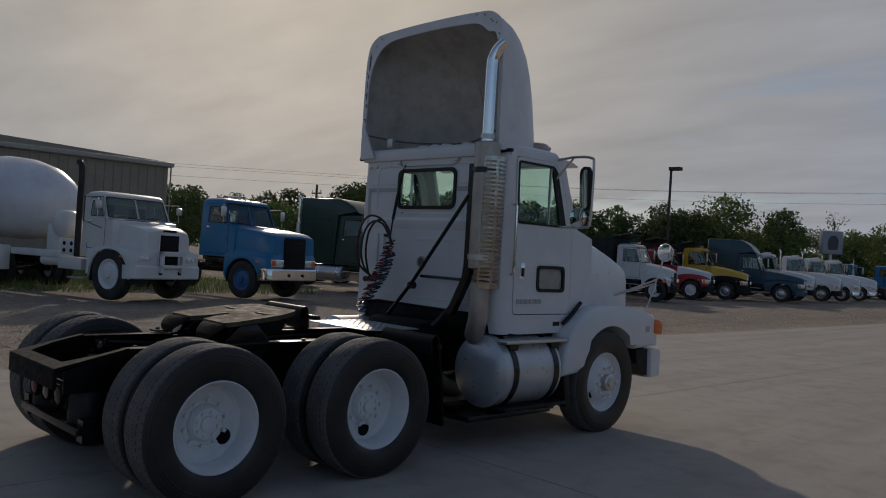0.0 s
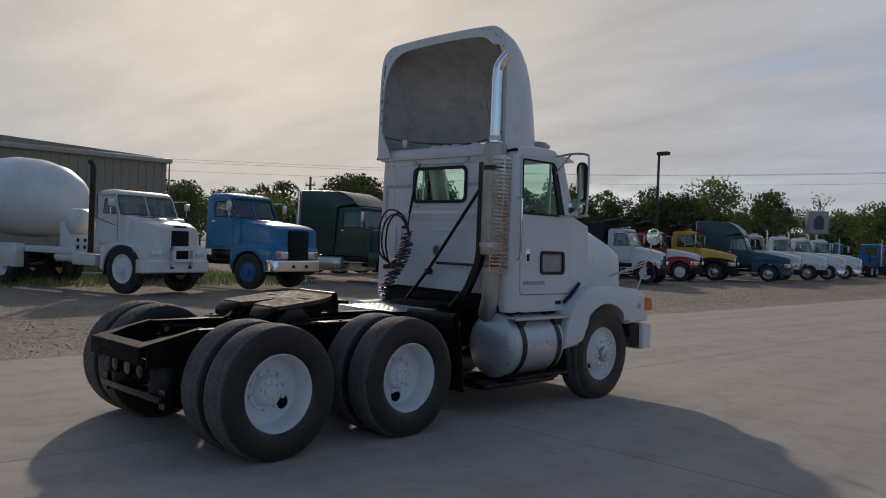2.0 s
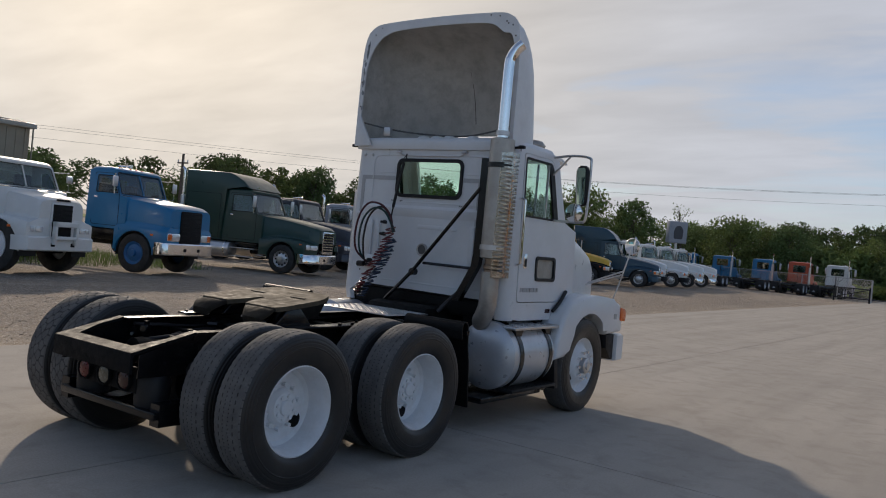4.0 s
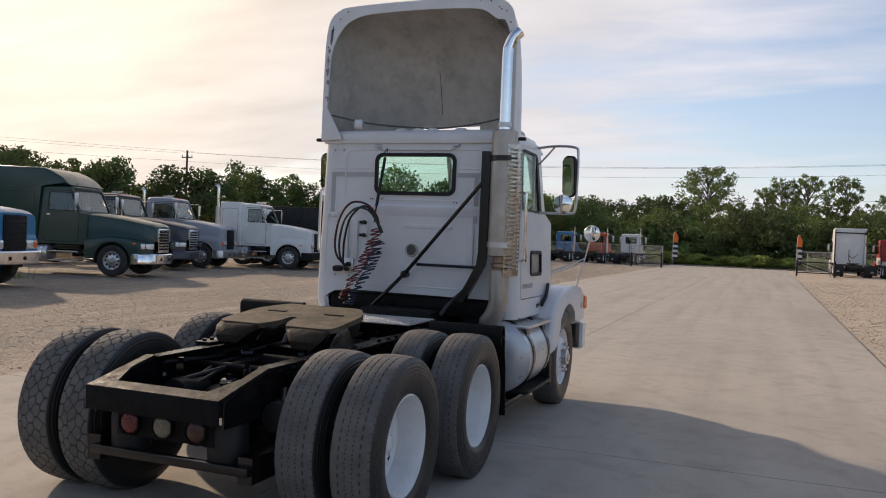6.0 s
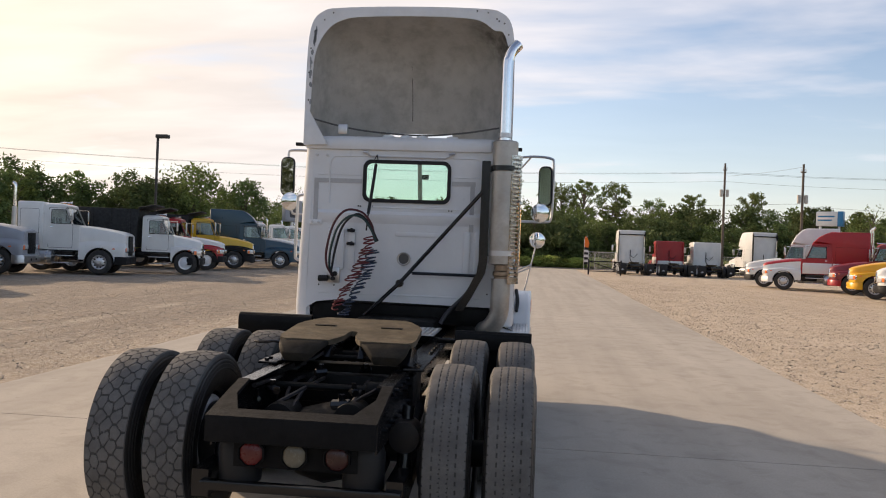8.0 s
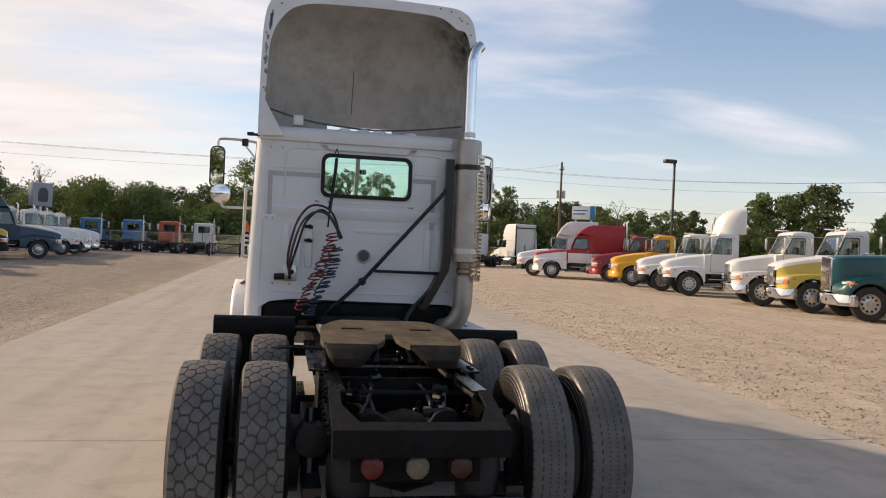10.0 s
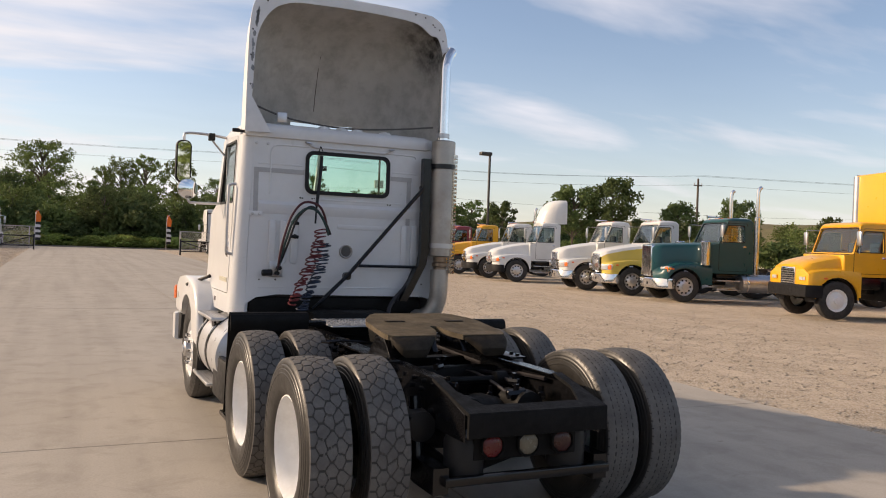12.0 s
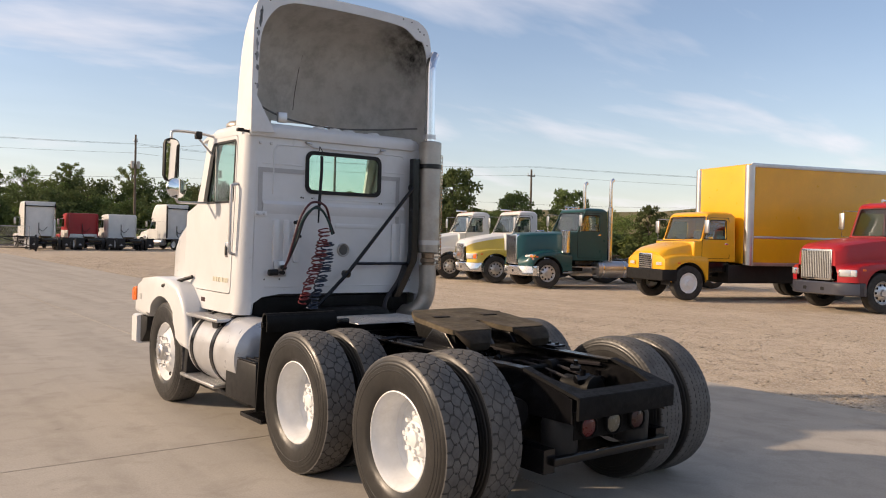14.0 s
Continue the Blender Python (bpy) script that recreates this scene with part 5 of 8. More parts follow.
gv = {}
for i in range(na + 1):
    for k, z in enumerate(zs):
        gv[i, k] = bm.verts.new(guard(i, z, r0))
for i in range(na):
    for k in range(nz):
        slot = (i % 9) not in (0, 8) and 0 < i < na - 1 and k % 2 == 1 and 1 < k < nz - 1 and i // 9 < 3
        if not slot:
            bm.faces.new((gv[i, k], gv[i + 1, k], gv[i + 1, k + 1], gv[i, k + 1]))
bmesh.ops.solidify(bm, geom=bm.faces, thickness=0.003)
GUARDM = mat("stained chrome", (0.74, 0.72, 0.69), 0.2, 1.0, 0.08, 6, dirt=(0.50, 0.30, 0.14), dirt_amt=0.7, dirt_scale=2.2)
part("heat_guard", bm, GUARDM, exh, "pierced chrome heat guard with rust stains", 30)
# black support: post, kinked foot, diagonal stay and cross bar
bm = B()
loft(bm, [[(CW + x - 0.038, 2.685, z), (CW + x + 0.038, 2.685, z), (CW + x + 0.038, 2.75, z), (CW + x - 0.038, 2.75, z)] for x, z in ((0.72, 2.43), (0.72, 1.9), (0.72, 1.55), (0.705, 1.44), (0.59, 1.22), (0.52, 1.10))])
sup = part("exhaust_post", bm, BLACK, truck, "black steel exhaust support post")
bm = B()
tube(bm, [(CW + 0.69, 2.69, 2.15), (CW - 0.02, 2.71, 1.33), (CW - 0.34, 2.72, 1.02)], 0.018, 8)
tube(bm, [(CW + 0.08, 2.74, 1.415), (CW + 0.66, 2.74, 1.415)], 0.014, 8)
lathe(bm, [(2.70, 0.035), (2.76, 0.035)], 12, "y", Matrix.Translation((CW - 0.026, 0, 1.321)))
tube(bm, [(CW + 0.68, 2.74, 2.145), (CW + 0.72, 2.74, 2.155)], 0.03, 8)
part("stay", bm, BLACK, sup, "black diagonal stay rod")
bm = B()
for z in (2.36, 1.62):
    box(bm, CW + 0.72, EX - 0.05, 2.69, 2.73, z - 0.025, z + 0.025, 0.005)
part("post_bracket", bm, BLACK, sup)
bm = B()
tube(bm, smooth_line([(CW + 0.66, 2.78, 1.40), (CW + 0.58, 2.76, 1.25), (CW + 0.42, 2.72, 1.08), (CW + 0.36, 2.66, 0.98)], 5), 0.02, 8)
part("air_intake_hose", bm, HOSE, sup)

# ---- back wall fittings
for x0, x1, z0, z1 in ((-0.875, -0.835, 1.86, 2.25), (-0.835, -0.425, 2.21, 2.25), (0.405, 0.62, 2.21, 2.25), (0.575, 0.615, 1.80, 2.21)):
    bm = B()
    box(bm, CW + x0, CW + x1, 2.8245, 2.829, z0, z1)
    part("grey_tape", bm, GREYTAPE, back, "strip of grey tape residue")
for x, z in ((-0.88, 1.845), (-0.82, 1.845), (-0.86, 2.46), (-0.76, 2.46)):
    bm = B()
    lathe(bm, [(2.83, 0.014), (2.815, 0.013), (2.81, 0.0)], 10, "y", Matrix.Translation((CW + x, 0, z)))
    part("rivet", bm, ALU, back)
RIVETM = mat("weathered rivet", (0.09, 0.085, 0.08), 0.6, 0.2)
RIVET = finish("rivet_head", lathe(B(), [(0.0, 0.008), (-0.003, 0.0072), (-0.005, 0.0)], 8, "y"), RIVETM)
for x, z in [(-0.455, 2.005), (-0.435, 2.002), (-0.345, 2.002), (-0.325, 2.004), (0.385, 1.985), (0.41, 1.983), (-0.80, 1.275), (-0.655, 1.275), (0.76, 1.25)]:
    again("rivet", RIVET, back, Matrix.Translation((CW + x, 2.8295, z)))
for x, z in ((-0.925, 2.95), (-0.93, 3.2), (-0.92, 3.42), (-0.88, 3.58), (-0.80, 3.68), (-0.72, 3.745), (0.60, 3.77), (0.70, 3.755), (0.78, 3.70), (0.80, 3.68), (0.85, 3.66), (0.89, 3.56), (0.92, 3.35)):
    again("rivet", RIVET, fair, Matrix.Translation((CX + x, YB - 0.0125, z)))
bm = B()
prism(bm, rrect(CW - 0.91, CW - 0.79, 1.825, 1.87, 0.008), "y", 2.818, 2.829, 0.002)
part("bolt_plate", bm, WHITE2, back)
bm = B()
lathe(bm, [(2.832, 0.062), (2.812, 0.062), (2.808, 0.056), (2.816, 0.046)], 28, "y", Matrix.Translation((CW - 0.012, 0, 1.539)), caps=False)
vent = part("round_vent", bm, STEEL, back, "round vent with pale ring")
bm = B()
lathe(bm, [(2.818, 0.052), (2.812, 0.0)], 24, "y", Matrix.Translation((CW - 0.012, 0, 1.539)))
part("vent_grille", bm, mat("dark vent mesh", (0.09, 0.086, 0.08), 0.6), vent)
# small latch rail over the window
bm = B()
for x in (-0.42, 0.42):
    tube(bm, [(CW + x, 2.83, 2.50), (CW + x, 2.80, 2.495), (CW + x - math.copysign(0.05, x), 2.80, 2.49)], 0.010, 6)
    tube(bm, [(CW + x, 2.82, 2.49), (CW + x * 0.82, 2.815, 2.455)], 0.006, 6)
tube(bm, [(CW - 0.34, 2.815, 2.455), (CW + 0.34, 2.815, 2.45)], 0.004, 6)
part("hook_rail", bm, ALU, back)
# suspended air and power lines
lines = thing("air_line_set", "coiled red and blue trailer air lines hanging from a spring stick", "hose", TM)
bm = B()
tube(bm, [(CW - 0.29, 2.76, 2.38), (CW - 0.30, 2.74, 2.25), (CW - 0.335, 2.71, 1.93)], 0.015, 8)
tube(bm, [(CW - 0.335, 2.71, 1.93), (CW - 0.345, 2.70, 1.78)], 0.008, 6)
tube(bm, [(CW - 0.29, 2.80, 2.47), (CW - 0.275, 2.77, 2.42), (CW - 0.29, 2.76, 2.385), (CW - 0.31, 2.78, 2.42), (CW - 0.29, 2.80, 2.47)], 0.004, 6)
part("spring_stick", bm, BLACKM, lines, "black hanging support stick")


def coil(p, q, turns, r, phase, mt, lb):
    p, q = Vector(p), Vector(q)
    n = turns * 14
    pts = []
    for k in range(n + 1):
        t = k / n
        a = 2 * math.pi * turns * t + phase
        c = p.lerp(q, t) + Vector((0.025 * math.sin(t * 5), 0, 0))
        rr = r * (0.75 + 0.35 * math.sin(math.pi * min(1, t * 1.4)))
        wob = 0.012 * math.sin(turns * 1.7 * t + phase * 3) + 0.008 * math.sin(turns * 4.1 * t)
        pts.append(c + Vector(((rr + wob) * math.cos(a), rr * 0.9 * math.sin(a), 0.012 * math.sin(a + 1.0) + wob * 0.6)))
    bm = B()
    tube(bm, pts, 0.0065, 6)
    return part("coil", bm, mt, lines, lb, 60)


coil((CW - 0.30, 2.67, 1.72), (CW - 0.54, 2.55, 1.08), 21, 0.051, 0.0, COILR, "red coiled air line")
coil((CW - 0.27, 2.66, 1.62), (CW - 0.46, 2.52, 1.02), 21, 0.051, 1.6, COILB, "dark blue coiled air line")
for dx, dz, dy, mt, lb in ((0.0, 0.0, 0.0, HOSE_G, "looped dark green hose"), (0.035, 0.015, 0.03, HOSE, "looped black hose"), (-0.03, 0.05, -0.03, HOSE_R, "looped dark red hose")):
    bm = B()
    tube(bm, smooth_line([(CW - 0.24 + dx * 0.5, 2.63, 1.68 + dz * 0.5), (CW - 0.28, 2.62, 1.78 + dz), (CW - 0.36, 2.60 + dy, 1.885 + dz), (CW - 0.47 + dx, 2.57 + dy, 1.90 + dz), (CW - 0.575 + dx, 2.56 + dy, 1.80 + dz * 0.6), (CW - 0.635 + dx, 2.58 + dy, 1.62), (CW - 0.66 + dx * 0.6, 2.64 + dy, 1.47), (CW - 0.66, 2.72, 1.385), (CW - 0.655, 2.76, 1.36)], 6), 0.0105, 7)
    part("hose", bm, mt, lines, lb)
bm = B()
box(bm, CW - 0.72, CW - 0.60, 2.80, 2.828, 1.30, 1.44, 0.006)
part("connector_plate", bm, ALU, lines)
bm = B()
cyl(bm, (CW - 0.64, 2.80, 1.38), (CW - 0.64, 2.755, 1.38), 0.022, 12)
cyl(bm, (CW - 0.655, 2.80, 1.335), (CW - 0.655, 2.75, 1.335), 0.018, 12)
cyl(bm, (CW - 0.70, 2.77, 1.34), (CW - 0.79, 2.77, 1.335), 0.028, 12, bev=0.006)
part("coupler", bm, BLACKM, lines)
for z in (1.78, 1.66):
    bm = B()
    cyl(bm, (CW - 0.50, 2.83, z), (CW - 0.50, 2.79, z), 0.02, 10)
    cyl(bm, (CW - 0.54, 2.79, z), (CW - 0.47, 2.79, z - 0.005), 0.014, 8)
    part("hose_hook", bm, BLACKM, lines)
# gearbox and dark parts under the cab
bm = B()
box(bm, CX - 0.38, CX + 0.36, 2.5, 3.6, 0.55, 1.02, 0.06)
box(bm, CX - 0.32, CX + 0.32, 3.5, 4.9, 0.55, 1.25, 0.06)
part("engine_block", bm, UNDER, truck)
bm = B()
box(bm, CX - 0.85, CX + 0.80, 2.88, 3.0, 0.95, 1.12, 0.02)
box(bm, CX - 0.95, CX - 0.55, 2.9, 3.9, 0.80, 1.0, 0.03)
box(bm, CX + 0.5, CX + 0.95, 2.9, 3.9, 0.82, 1.0, 0.03)
part("cab_underside", bm, UNDER, truck)
bm = B()
cyl(bm, (CX - 1.0, 4.335, 0.498), (CX + 1.0, 4.335, 0.498), 0.06, 12)
part("front_axle", bm, BLACK, truck)

# ---------------------------------------------------------------- parked trucks
PRUBBER = mat("parked tyre rubber", (0.026, 0.025, 0.024), 0.75, 0, 0.3, 5, bump=0.15, bscale=60, dirt=(0.07, 0.062, 0.053), dirt_amt=0.4, dirt_scale=4)
BTYRE = finish("parked_tyre", lathe(B(), [(-0.05, 0.28), (-0.015, 0.31), (0.0, 0.40), (-0.012, 0.47), (-0.03, 0.505), (-0.09, 0.515), (-0.19, 0.515), (-0.25, 0.505), (-0.268, 0.47), (-0.28, 0.40), (-0.265, 0.31), (-0.23, 0.28)], 36, caps=False), PRUBBER)


def alloy():
    bm = lathe(B(), [(-0.05, 0.29), (-0.012, 0.30), (-0.012, 0.288), (-0.05, 0.26), (-0.06, 0.225), (-0.03, 0.17), (-0.02, 0.10), (0.04, 0.085), (0.045, 0.0)], 32, caps=False)
    return bm


def alloy_holes():
    bm = B()
    for k in range(10):
        a = 2 * math.pi * k / 10
        lathe(bm, [(-0.05, 0.0), (-0.034, 0.0001), (-0.034, 0.034)], 10, "x", Matrix.Translation((0, 0.212 * math.cos(a), 0.212 * math.sin(a))))
    return bm


PRIM = finish("parked_rim", alloy(), ALU)
PRIMW = finish("parked_rim_white", alloy(), RIM)
PHOLES = finish("pierced_ring", alloy_holes(), HOLE)
PDISH = finish("parked_dish", lathe(B(), [(-0.05, 0.29), (-0.012, 0.30), (-0.03, 0.28), (-0.14, 0.262), (-0.15, 0.12), (-0.10, 0.10), (-0.09, 0.0)], 28, caps=False), RIM)
BLUERIM = mat("blue wheel paint", (0.02, 0.12, 0.30), 0.45)
PRIMB = finish("parked_rim_blue", alloy(), BLUERIM)
PAINTS = {}


def paint(name, c, rough=0.34, coat=0.2, d=0.2):
    if name not in PAINTS:
        PAINTS[name] = mat(name + " truck paint", c, rough, 0, 0.07, 2.0, coat=coat, dirt=tuple(0.72 * v + 0.035 for v in c), dirt_amt=d, dirt_scale=1.3)
    return PAINTS[name]


P_WHITE = paint("white", (0.72, 0.72, 0.70))
P_BLUE = paint("blue", (0.008, 0.165, 0.36))
P_DGREEN = paint("dark green", (0.012, 0.045, 0.035))
P_SLATE = paint("dark slate", (0.035, 0.038, 0.055))
P_GREY = paint("silver grey", (0.30, 0.32, 0.36))
P_YELLOW = paint("golden yellow", (0.70, 0.42, 0.02))
P_TEALB = paint("dark teal blue", (0.008, 0.048, 0.082))
P_TEAL = paint("teal green", (0.003, 0.065, 0.072))
P_RED = paint("red", (0.36, 0.010, 0.016), 0.4, 0.08)
P_MAROON = paint("dark red", (0.22, 0.02, 0.03))
P_ORANGE = paint("amber yellow", (0.78, 0.39, 0.012))
P_ORRED = paint("orange red", (0.50, 0.07, 0.02))
P_PALEY = paint("pale yellow", (0.66, 0.50, 0.09))
GRILLEM = mat("dark grille", (0.013, 0.013, 0.014), 0.6, spec=0.15)
P_DRUM = mat("drum white paint", (0.76, 0.765, 0.79), 0.42, 0, 0.10, 1.2, bump=0.15, bscale=3, dirt=(0.52, 0.51, 0.50), dirt_amt=0.55, dirt_scale=1.0)
STACKB = mat("sooty steel", (0.035, 0.028, 0.024), 0.6, 0.3, 0.3, 8)
HEADL = mat("headlamp glass", (0.70, 0.71, 0.72), 0.12, 0.4, 0.1, 30)
CANVAS = mat("black tarpaulin", (0.020, 0.021, 0.022), 0.85, 0, 0.3, 4, bump=0.3, bscale=3)


def bwheel(t, x, y, s, rim=PRIM, dual=False, k=1.0):
    w = again("wheel", PDISH if dual else rim, t, Matrix.Translation((x, y, 0.505 * k)) @ Matrix.Rotation(0 if s > 0 else math.pi, 4, "Z") @ Matrix.Diagonal((1.0, k, k, 1)))
    again("tyre", BTYRE, w, Matrix(), "black rubber tyre")
    if not dual and rim is PRIM:
        tagged(again("pierced_ring", PHOLES, w, Matrix()), kind="stuff")
    return w


L, R_ = -74, 72         # the rows are parked at a slant


def tractor(label, x, y, rz, P, wheelbase=4.6, hood=1.55, nose=1.35, cowl=1.85, w=1.0, roof=2.75, cab_l=1.55, sleeper=0.0, sl_h=0.0,             bumper=CHROME, setback=0.75, stacks=(), stack_h=3.6, rim=PRIM, tank=ALU, hood_paint=None, raised=0.0, fairing=False, sl_paint=None,
            amber=True, air_cans=False, wing=None, grille=CHROME, axles=2, tank_on=True, drum=None, roof_lights=True, visor=None, group="trucks parked along the yard", deflector=False, style="aero", wing_hi=False,
            grille_w=1.0, vertical=False, bars=CHROME, bezel=None, band=None, flaps=False, wk=1.0, steps=True, lamp_k=1.0, signals=True, split=False, rk=0.30, nose_k=1.0):
    """A parked bonneted truck, its front axle at the given place, nose along local +y. Heights in metres."""
    if rz in (L, R_):       # x, y is where the near front wheel stands
        x, y = x - 1.06 * math.sin(radians(rz + 90)) * (1 if rz < 0 else -1), y + 1.06 * abs(math.cos(radians(rz + 90)))
    t = thing("parked_truck", label, "truck", pose(x, y, lie(x, y), 0, 0, rz), group)
    hp = hood_paint or P
    front = setback
    back = -hood + 0.15             # foot of the windscreen
    cb = back - cab_l               # cab back
    fz = 0.98 + raised              # cab floor
    belt = cowl + 0.02
    # tilting bonnet with its wings; the lower edge follows the wheel arch
    F0, b_cowl, b_nose, zf0, zf1 = dict(box=(1.04, 0.98, 0.90, 1.25, 1.19), aero=(1.08, 0.92, 0.70, 1.25, 1.10), long=(1.10, 0.86, 0.56, 1.26, 0.92), blunt=(1.05, 0.97, 0.93, 1.30, 1.24))[style]
    b_nose *= nose_k
    y0 = min(back + 0.27, -0.66 * wk)
    ys = sorted({round(v, 4) for v in [y0, (y0 - 0.6) / 2] + [0.6 * wk * math.cos(math.pi * k / 12) for k in range(13)] + [-0.6002 * wk, 0.6002 * wk] + [front - 0.36 + 0.36 * k / 7 for k in range(8)] if y0 - 1e-6 <= v <= front})
    secs = []
    for yy in ys:
        q = max(0.0, (yy - front + 0.36) / 0.36)
        r = min(1.0, max(0.0, (yy - y0) / (front - y0)))
        pinch = 1 - (0.36 * q ** 1.1 if style == "box" else 0.05 * q ** 4 if style == "blunt" else 0.14 * q ** 2.2)
        bw = w * (b_cowl + (b_nose - b_cowl) * r ** 0.8) * pinch
        F = max(bw + 0.05, w * F0 * (1 - (0.36 * q ** 1.1 if style == "box" else 0.06 * q ** 4 if style == "blunt" else (0.38 if style != "long" else 0.5) * q ** 2.2)))
        zb = (0.53 + 0.98 * math.sqrt(max(0.0, 0.36 * wk * wk - yy * yy))) if abs(yy) <= 0.6001 * wk else (0.76 if yy > 0 else 0.60)
        zf = zf0 + (zf1 - zf0) * max(0.0, min(1.0, (yy - 0.1) / (front - 0.1))) ** 1.4 - 0.10 * max(0.0, min(1.0, (-0.35 - yy) / 0.5)) - 0.03 * q ** 2
        zt = cowl + (nose - cowl) * r ** 1.5 - 0.07 * q ** 3
        z6 = zf + 0.10
        z7 = max(zt - 0.15, z6 + 0.02)
        z8 = max(zt - 0.05, z7 + 0.03)
        z9 = max(zt, z8 + 0.02)
        h = [(F - 0.10, zb + 0.012), (F, zb), (F, 0.5 * (zb + zf - 0.09)), (F, max(zf - 0.09, zb + 0.02)), (F - 0.04, zf), (bw + 0.03, zf + 0.035), (bw, z6), (bw - 0.01, z7), (bw - 0.05, z8), (bw - 0.16, z9), (bw * 0.35, z9 + 0.025)]
        secs.append([(p, yy, z) for p, z in h])
    cut = 7 if wing_hi else 6

    def skin(lo, hi, sides, cap):
        bm_ = B()
        rows_ = []
        for sec in secs:
            loop = [(sg * p, yy, z) for sg in sides for p, yy, z in (sec[lo:hi + 1] if sg > 0 else reversed(sec[lo:hi + 1]))]
            rows_.append([bm_.verts.new(p) for p in loop])
        for ra, rb in zip(rows_, rows_[1:]):
            for k in range(len(ra) - 1):
                bm_.faces.new((ra[k], ra[k + 1], rb[k + 1], rb[k]))
        if cap:
            bm_.faces.new(rows_[-1])
        bmesh.ops.recalc_face_normals(bm_, faces=bm_.faces)
        return bm_
    part("bonnet", skin(cut, 10, (1, -1), True), hp, t, "", 38)
    if style == "blunt":
        low_, top_ = secs[-1][1], secs[-1][cut]
        part("front_panel", prism(B(), [(-low_[0], 0.74), (low_[0], 0.74), (low_[0], zf1 - 0.06), (top_[0], top_[2]), (-top_[0], top_[2]), (-low_[0], zf1 - 0.06)], "y", front - 0.09, front + 0.004, 0.012), hp, t)
    gw = w * dict(box=0.40, aero=0.34, long=0.42, blunt=0.42)[style] * grille_w
    gz0 = 0.80 if style != "box" else 0.86
    gtop = nose - (0.10 if style != "long" else 0.02)
    prism_ = prism(B(), rrect(-gw, gw, gz0, gtop, 0.05), "y", front - 0.10, front + 0.03, 0.012)
    gr = part("grille", prism_, grille, t, "grille surround")
    part("grille_mesh", box(B(), -gw + 0.045, gw - 0.045, front + 0.026, front + 0.034, gz0 + 0.045, gtop - 0.045, 0.002), GRILLEM, gr)
    nb = (13 if grille_w < 1.3 else 17) if vertical else 8
    for k in range(nb):
        if vertical:
            xx = -gw + 0.06 + k * (2 * gw - 0.12) / (nb - 1)
            part("grille_bar", box(B(), xx - 0.016, xx + 0.016, front + 0.034, front + 0.046, gz0 + 0.05, gtop - 0.05), bars, gr)
        else:
            z = gz0 + 0.07 + k * (gtop - gz0 - 0.14) / (nb - 1)
            part("grille_bar", box(B(), -gw + 0.05, gw - 0.05, front + 0.034, front + 0.046, z - 0.016, z + 0.016), bars, gr)
    Fw = w * F0
    for s in (1, -1):
        wg_ = part("wing", skin(0, cut, (s,), False), wing or hp, t, "", 42)
        # dark wheel housing behind the arch
        ring = [(0.575 * wk * math.cos(radians(a)), 0.53 + 0.565 * wk * math.sin(radians(a))) for a in range(-8, 189, 14)]
        ring += [(0.62 * wk * math.cos(radians(a)), 0.53 + 0.60 * wk * math.sin(radians(a))) for a in range(188, -9, -14)]
        part("wheel_housing", prism(B(), ring, "x", s * (Fw - 0.52), s * (Fw - 0.06), 0.0), BLACKM, wg_)
        yaw = dict(box=-46, aero=-36, long=-8, blunt=-3)[style] * s
        px, py = dict(box=(0.86, 0.165), aero=(0.885, 0.115), long=(0.86, 0.28), blunt=(0.715, 0.0))[style]
        lz = dict(box=1.0, aero=1.0, long=1.06, blunt=1.06)[style]
        M = Matrix.Translation((s * w * px, front - py, lz)) @ Matrix.Rotation(radians(yaw), 4, "Z") @ Matrix.Diagonal((lamp_k, 1, lamp_k, 1))
        lamp = [prism(B(), rrect(-0.25, 0.25, -0.105, 0.105, 0.03), "y", -0.10, 0.022, 0.008), prism(B(), rrect(-0.22 if s > 0 else -0.06, 0.06 if s > 0 else 0.22, -0.08, 0.08, 0.03), "y", 0.0, 0.034, 0.008), prism(B(), rrect(0.08, 0.23, -0.085, 0.085, 0.02) if s > 0 else rrect(-0.23, -0.08, -0.085, 0.085, 0.02), "y", 0.0, 0.03, 0.008)]
        for bm_ in lamp:
            bmesh.ops.transform(bm_, matrix=M, verts=bm_.verts)
        part("headlamp", lamp[0], bezel or CHROME, wg_, "headlamp bezel")
        part("lens", lamp[1], HEADL, wg_, "clear headlamp lens")
        part("turn_signal", lamp[2], AMBER if signals else HEADL, wg_, "orange turn signal" if signals else "")
        part("side_marker", box(B(), s * (Fw + 0.002) - 0.012, s * (Fw + 0.002) + 0.012, front - 0.50, front - 0.40, 1.06, 1.11, 0.006), AMBER, wg_)
        bwheel(t, s * (Fw - 0.01), 0, s, rim, k=wk)
        for k in range(axles):
            bwheel(t, s * w * 1.18, -wheelbase - 1.3 * k, s, PDISH, True)
            bwheel(t, s * w * 0.85, -wheelbase - 1.3 * k, s, PDISH, True)
    # bumper
    bm = B()
    bsec = []
    bz = 0.14 if style == "blunt" and raised else 0.0
    ends = ((1.02, -0.30), (1.0, -0.10), (0.93, 0.04), (0.60, 0.08)) if style == "blunt" else ((1.02, -0.46), (1.0, -0.34), (0.80, -0.08), (0.48, 0.06))
    for xx, f in [(-Fw * e, f) for e, f in ends] + [(Fw * e, f) for e, f in reversed(ends)]:
        bsec.append([(xx, front + f - 0.02, bz + 0.42), (xx, front + f + 0.03, bz + 0.45), (xx, front + f + 0.03, bz + 0.72), (xx, front + f, bz + 0.755), (xx * 0.96, front + f - 0.10, bz + 0.755), (xx * 0.96, front + f - 0.10, bz + 0.42)])
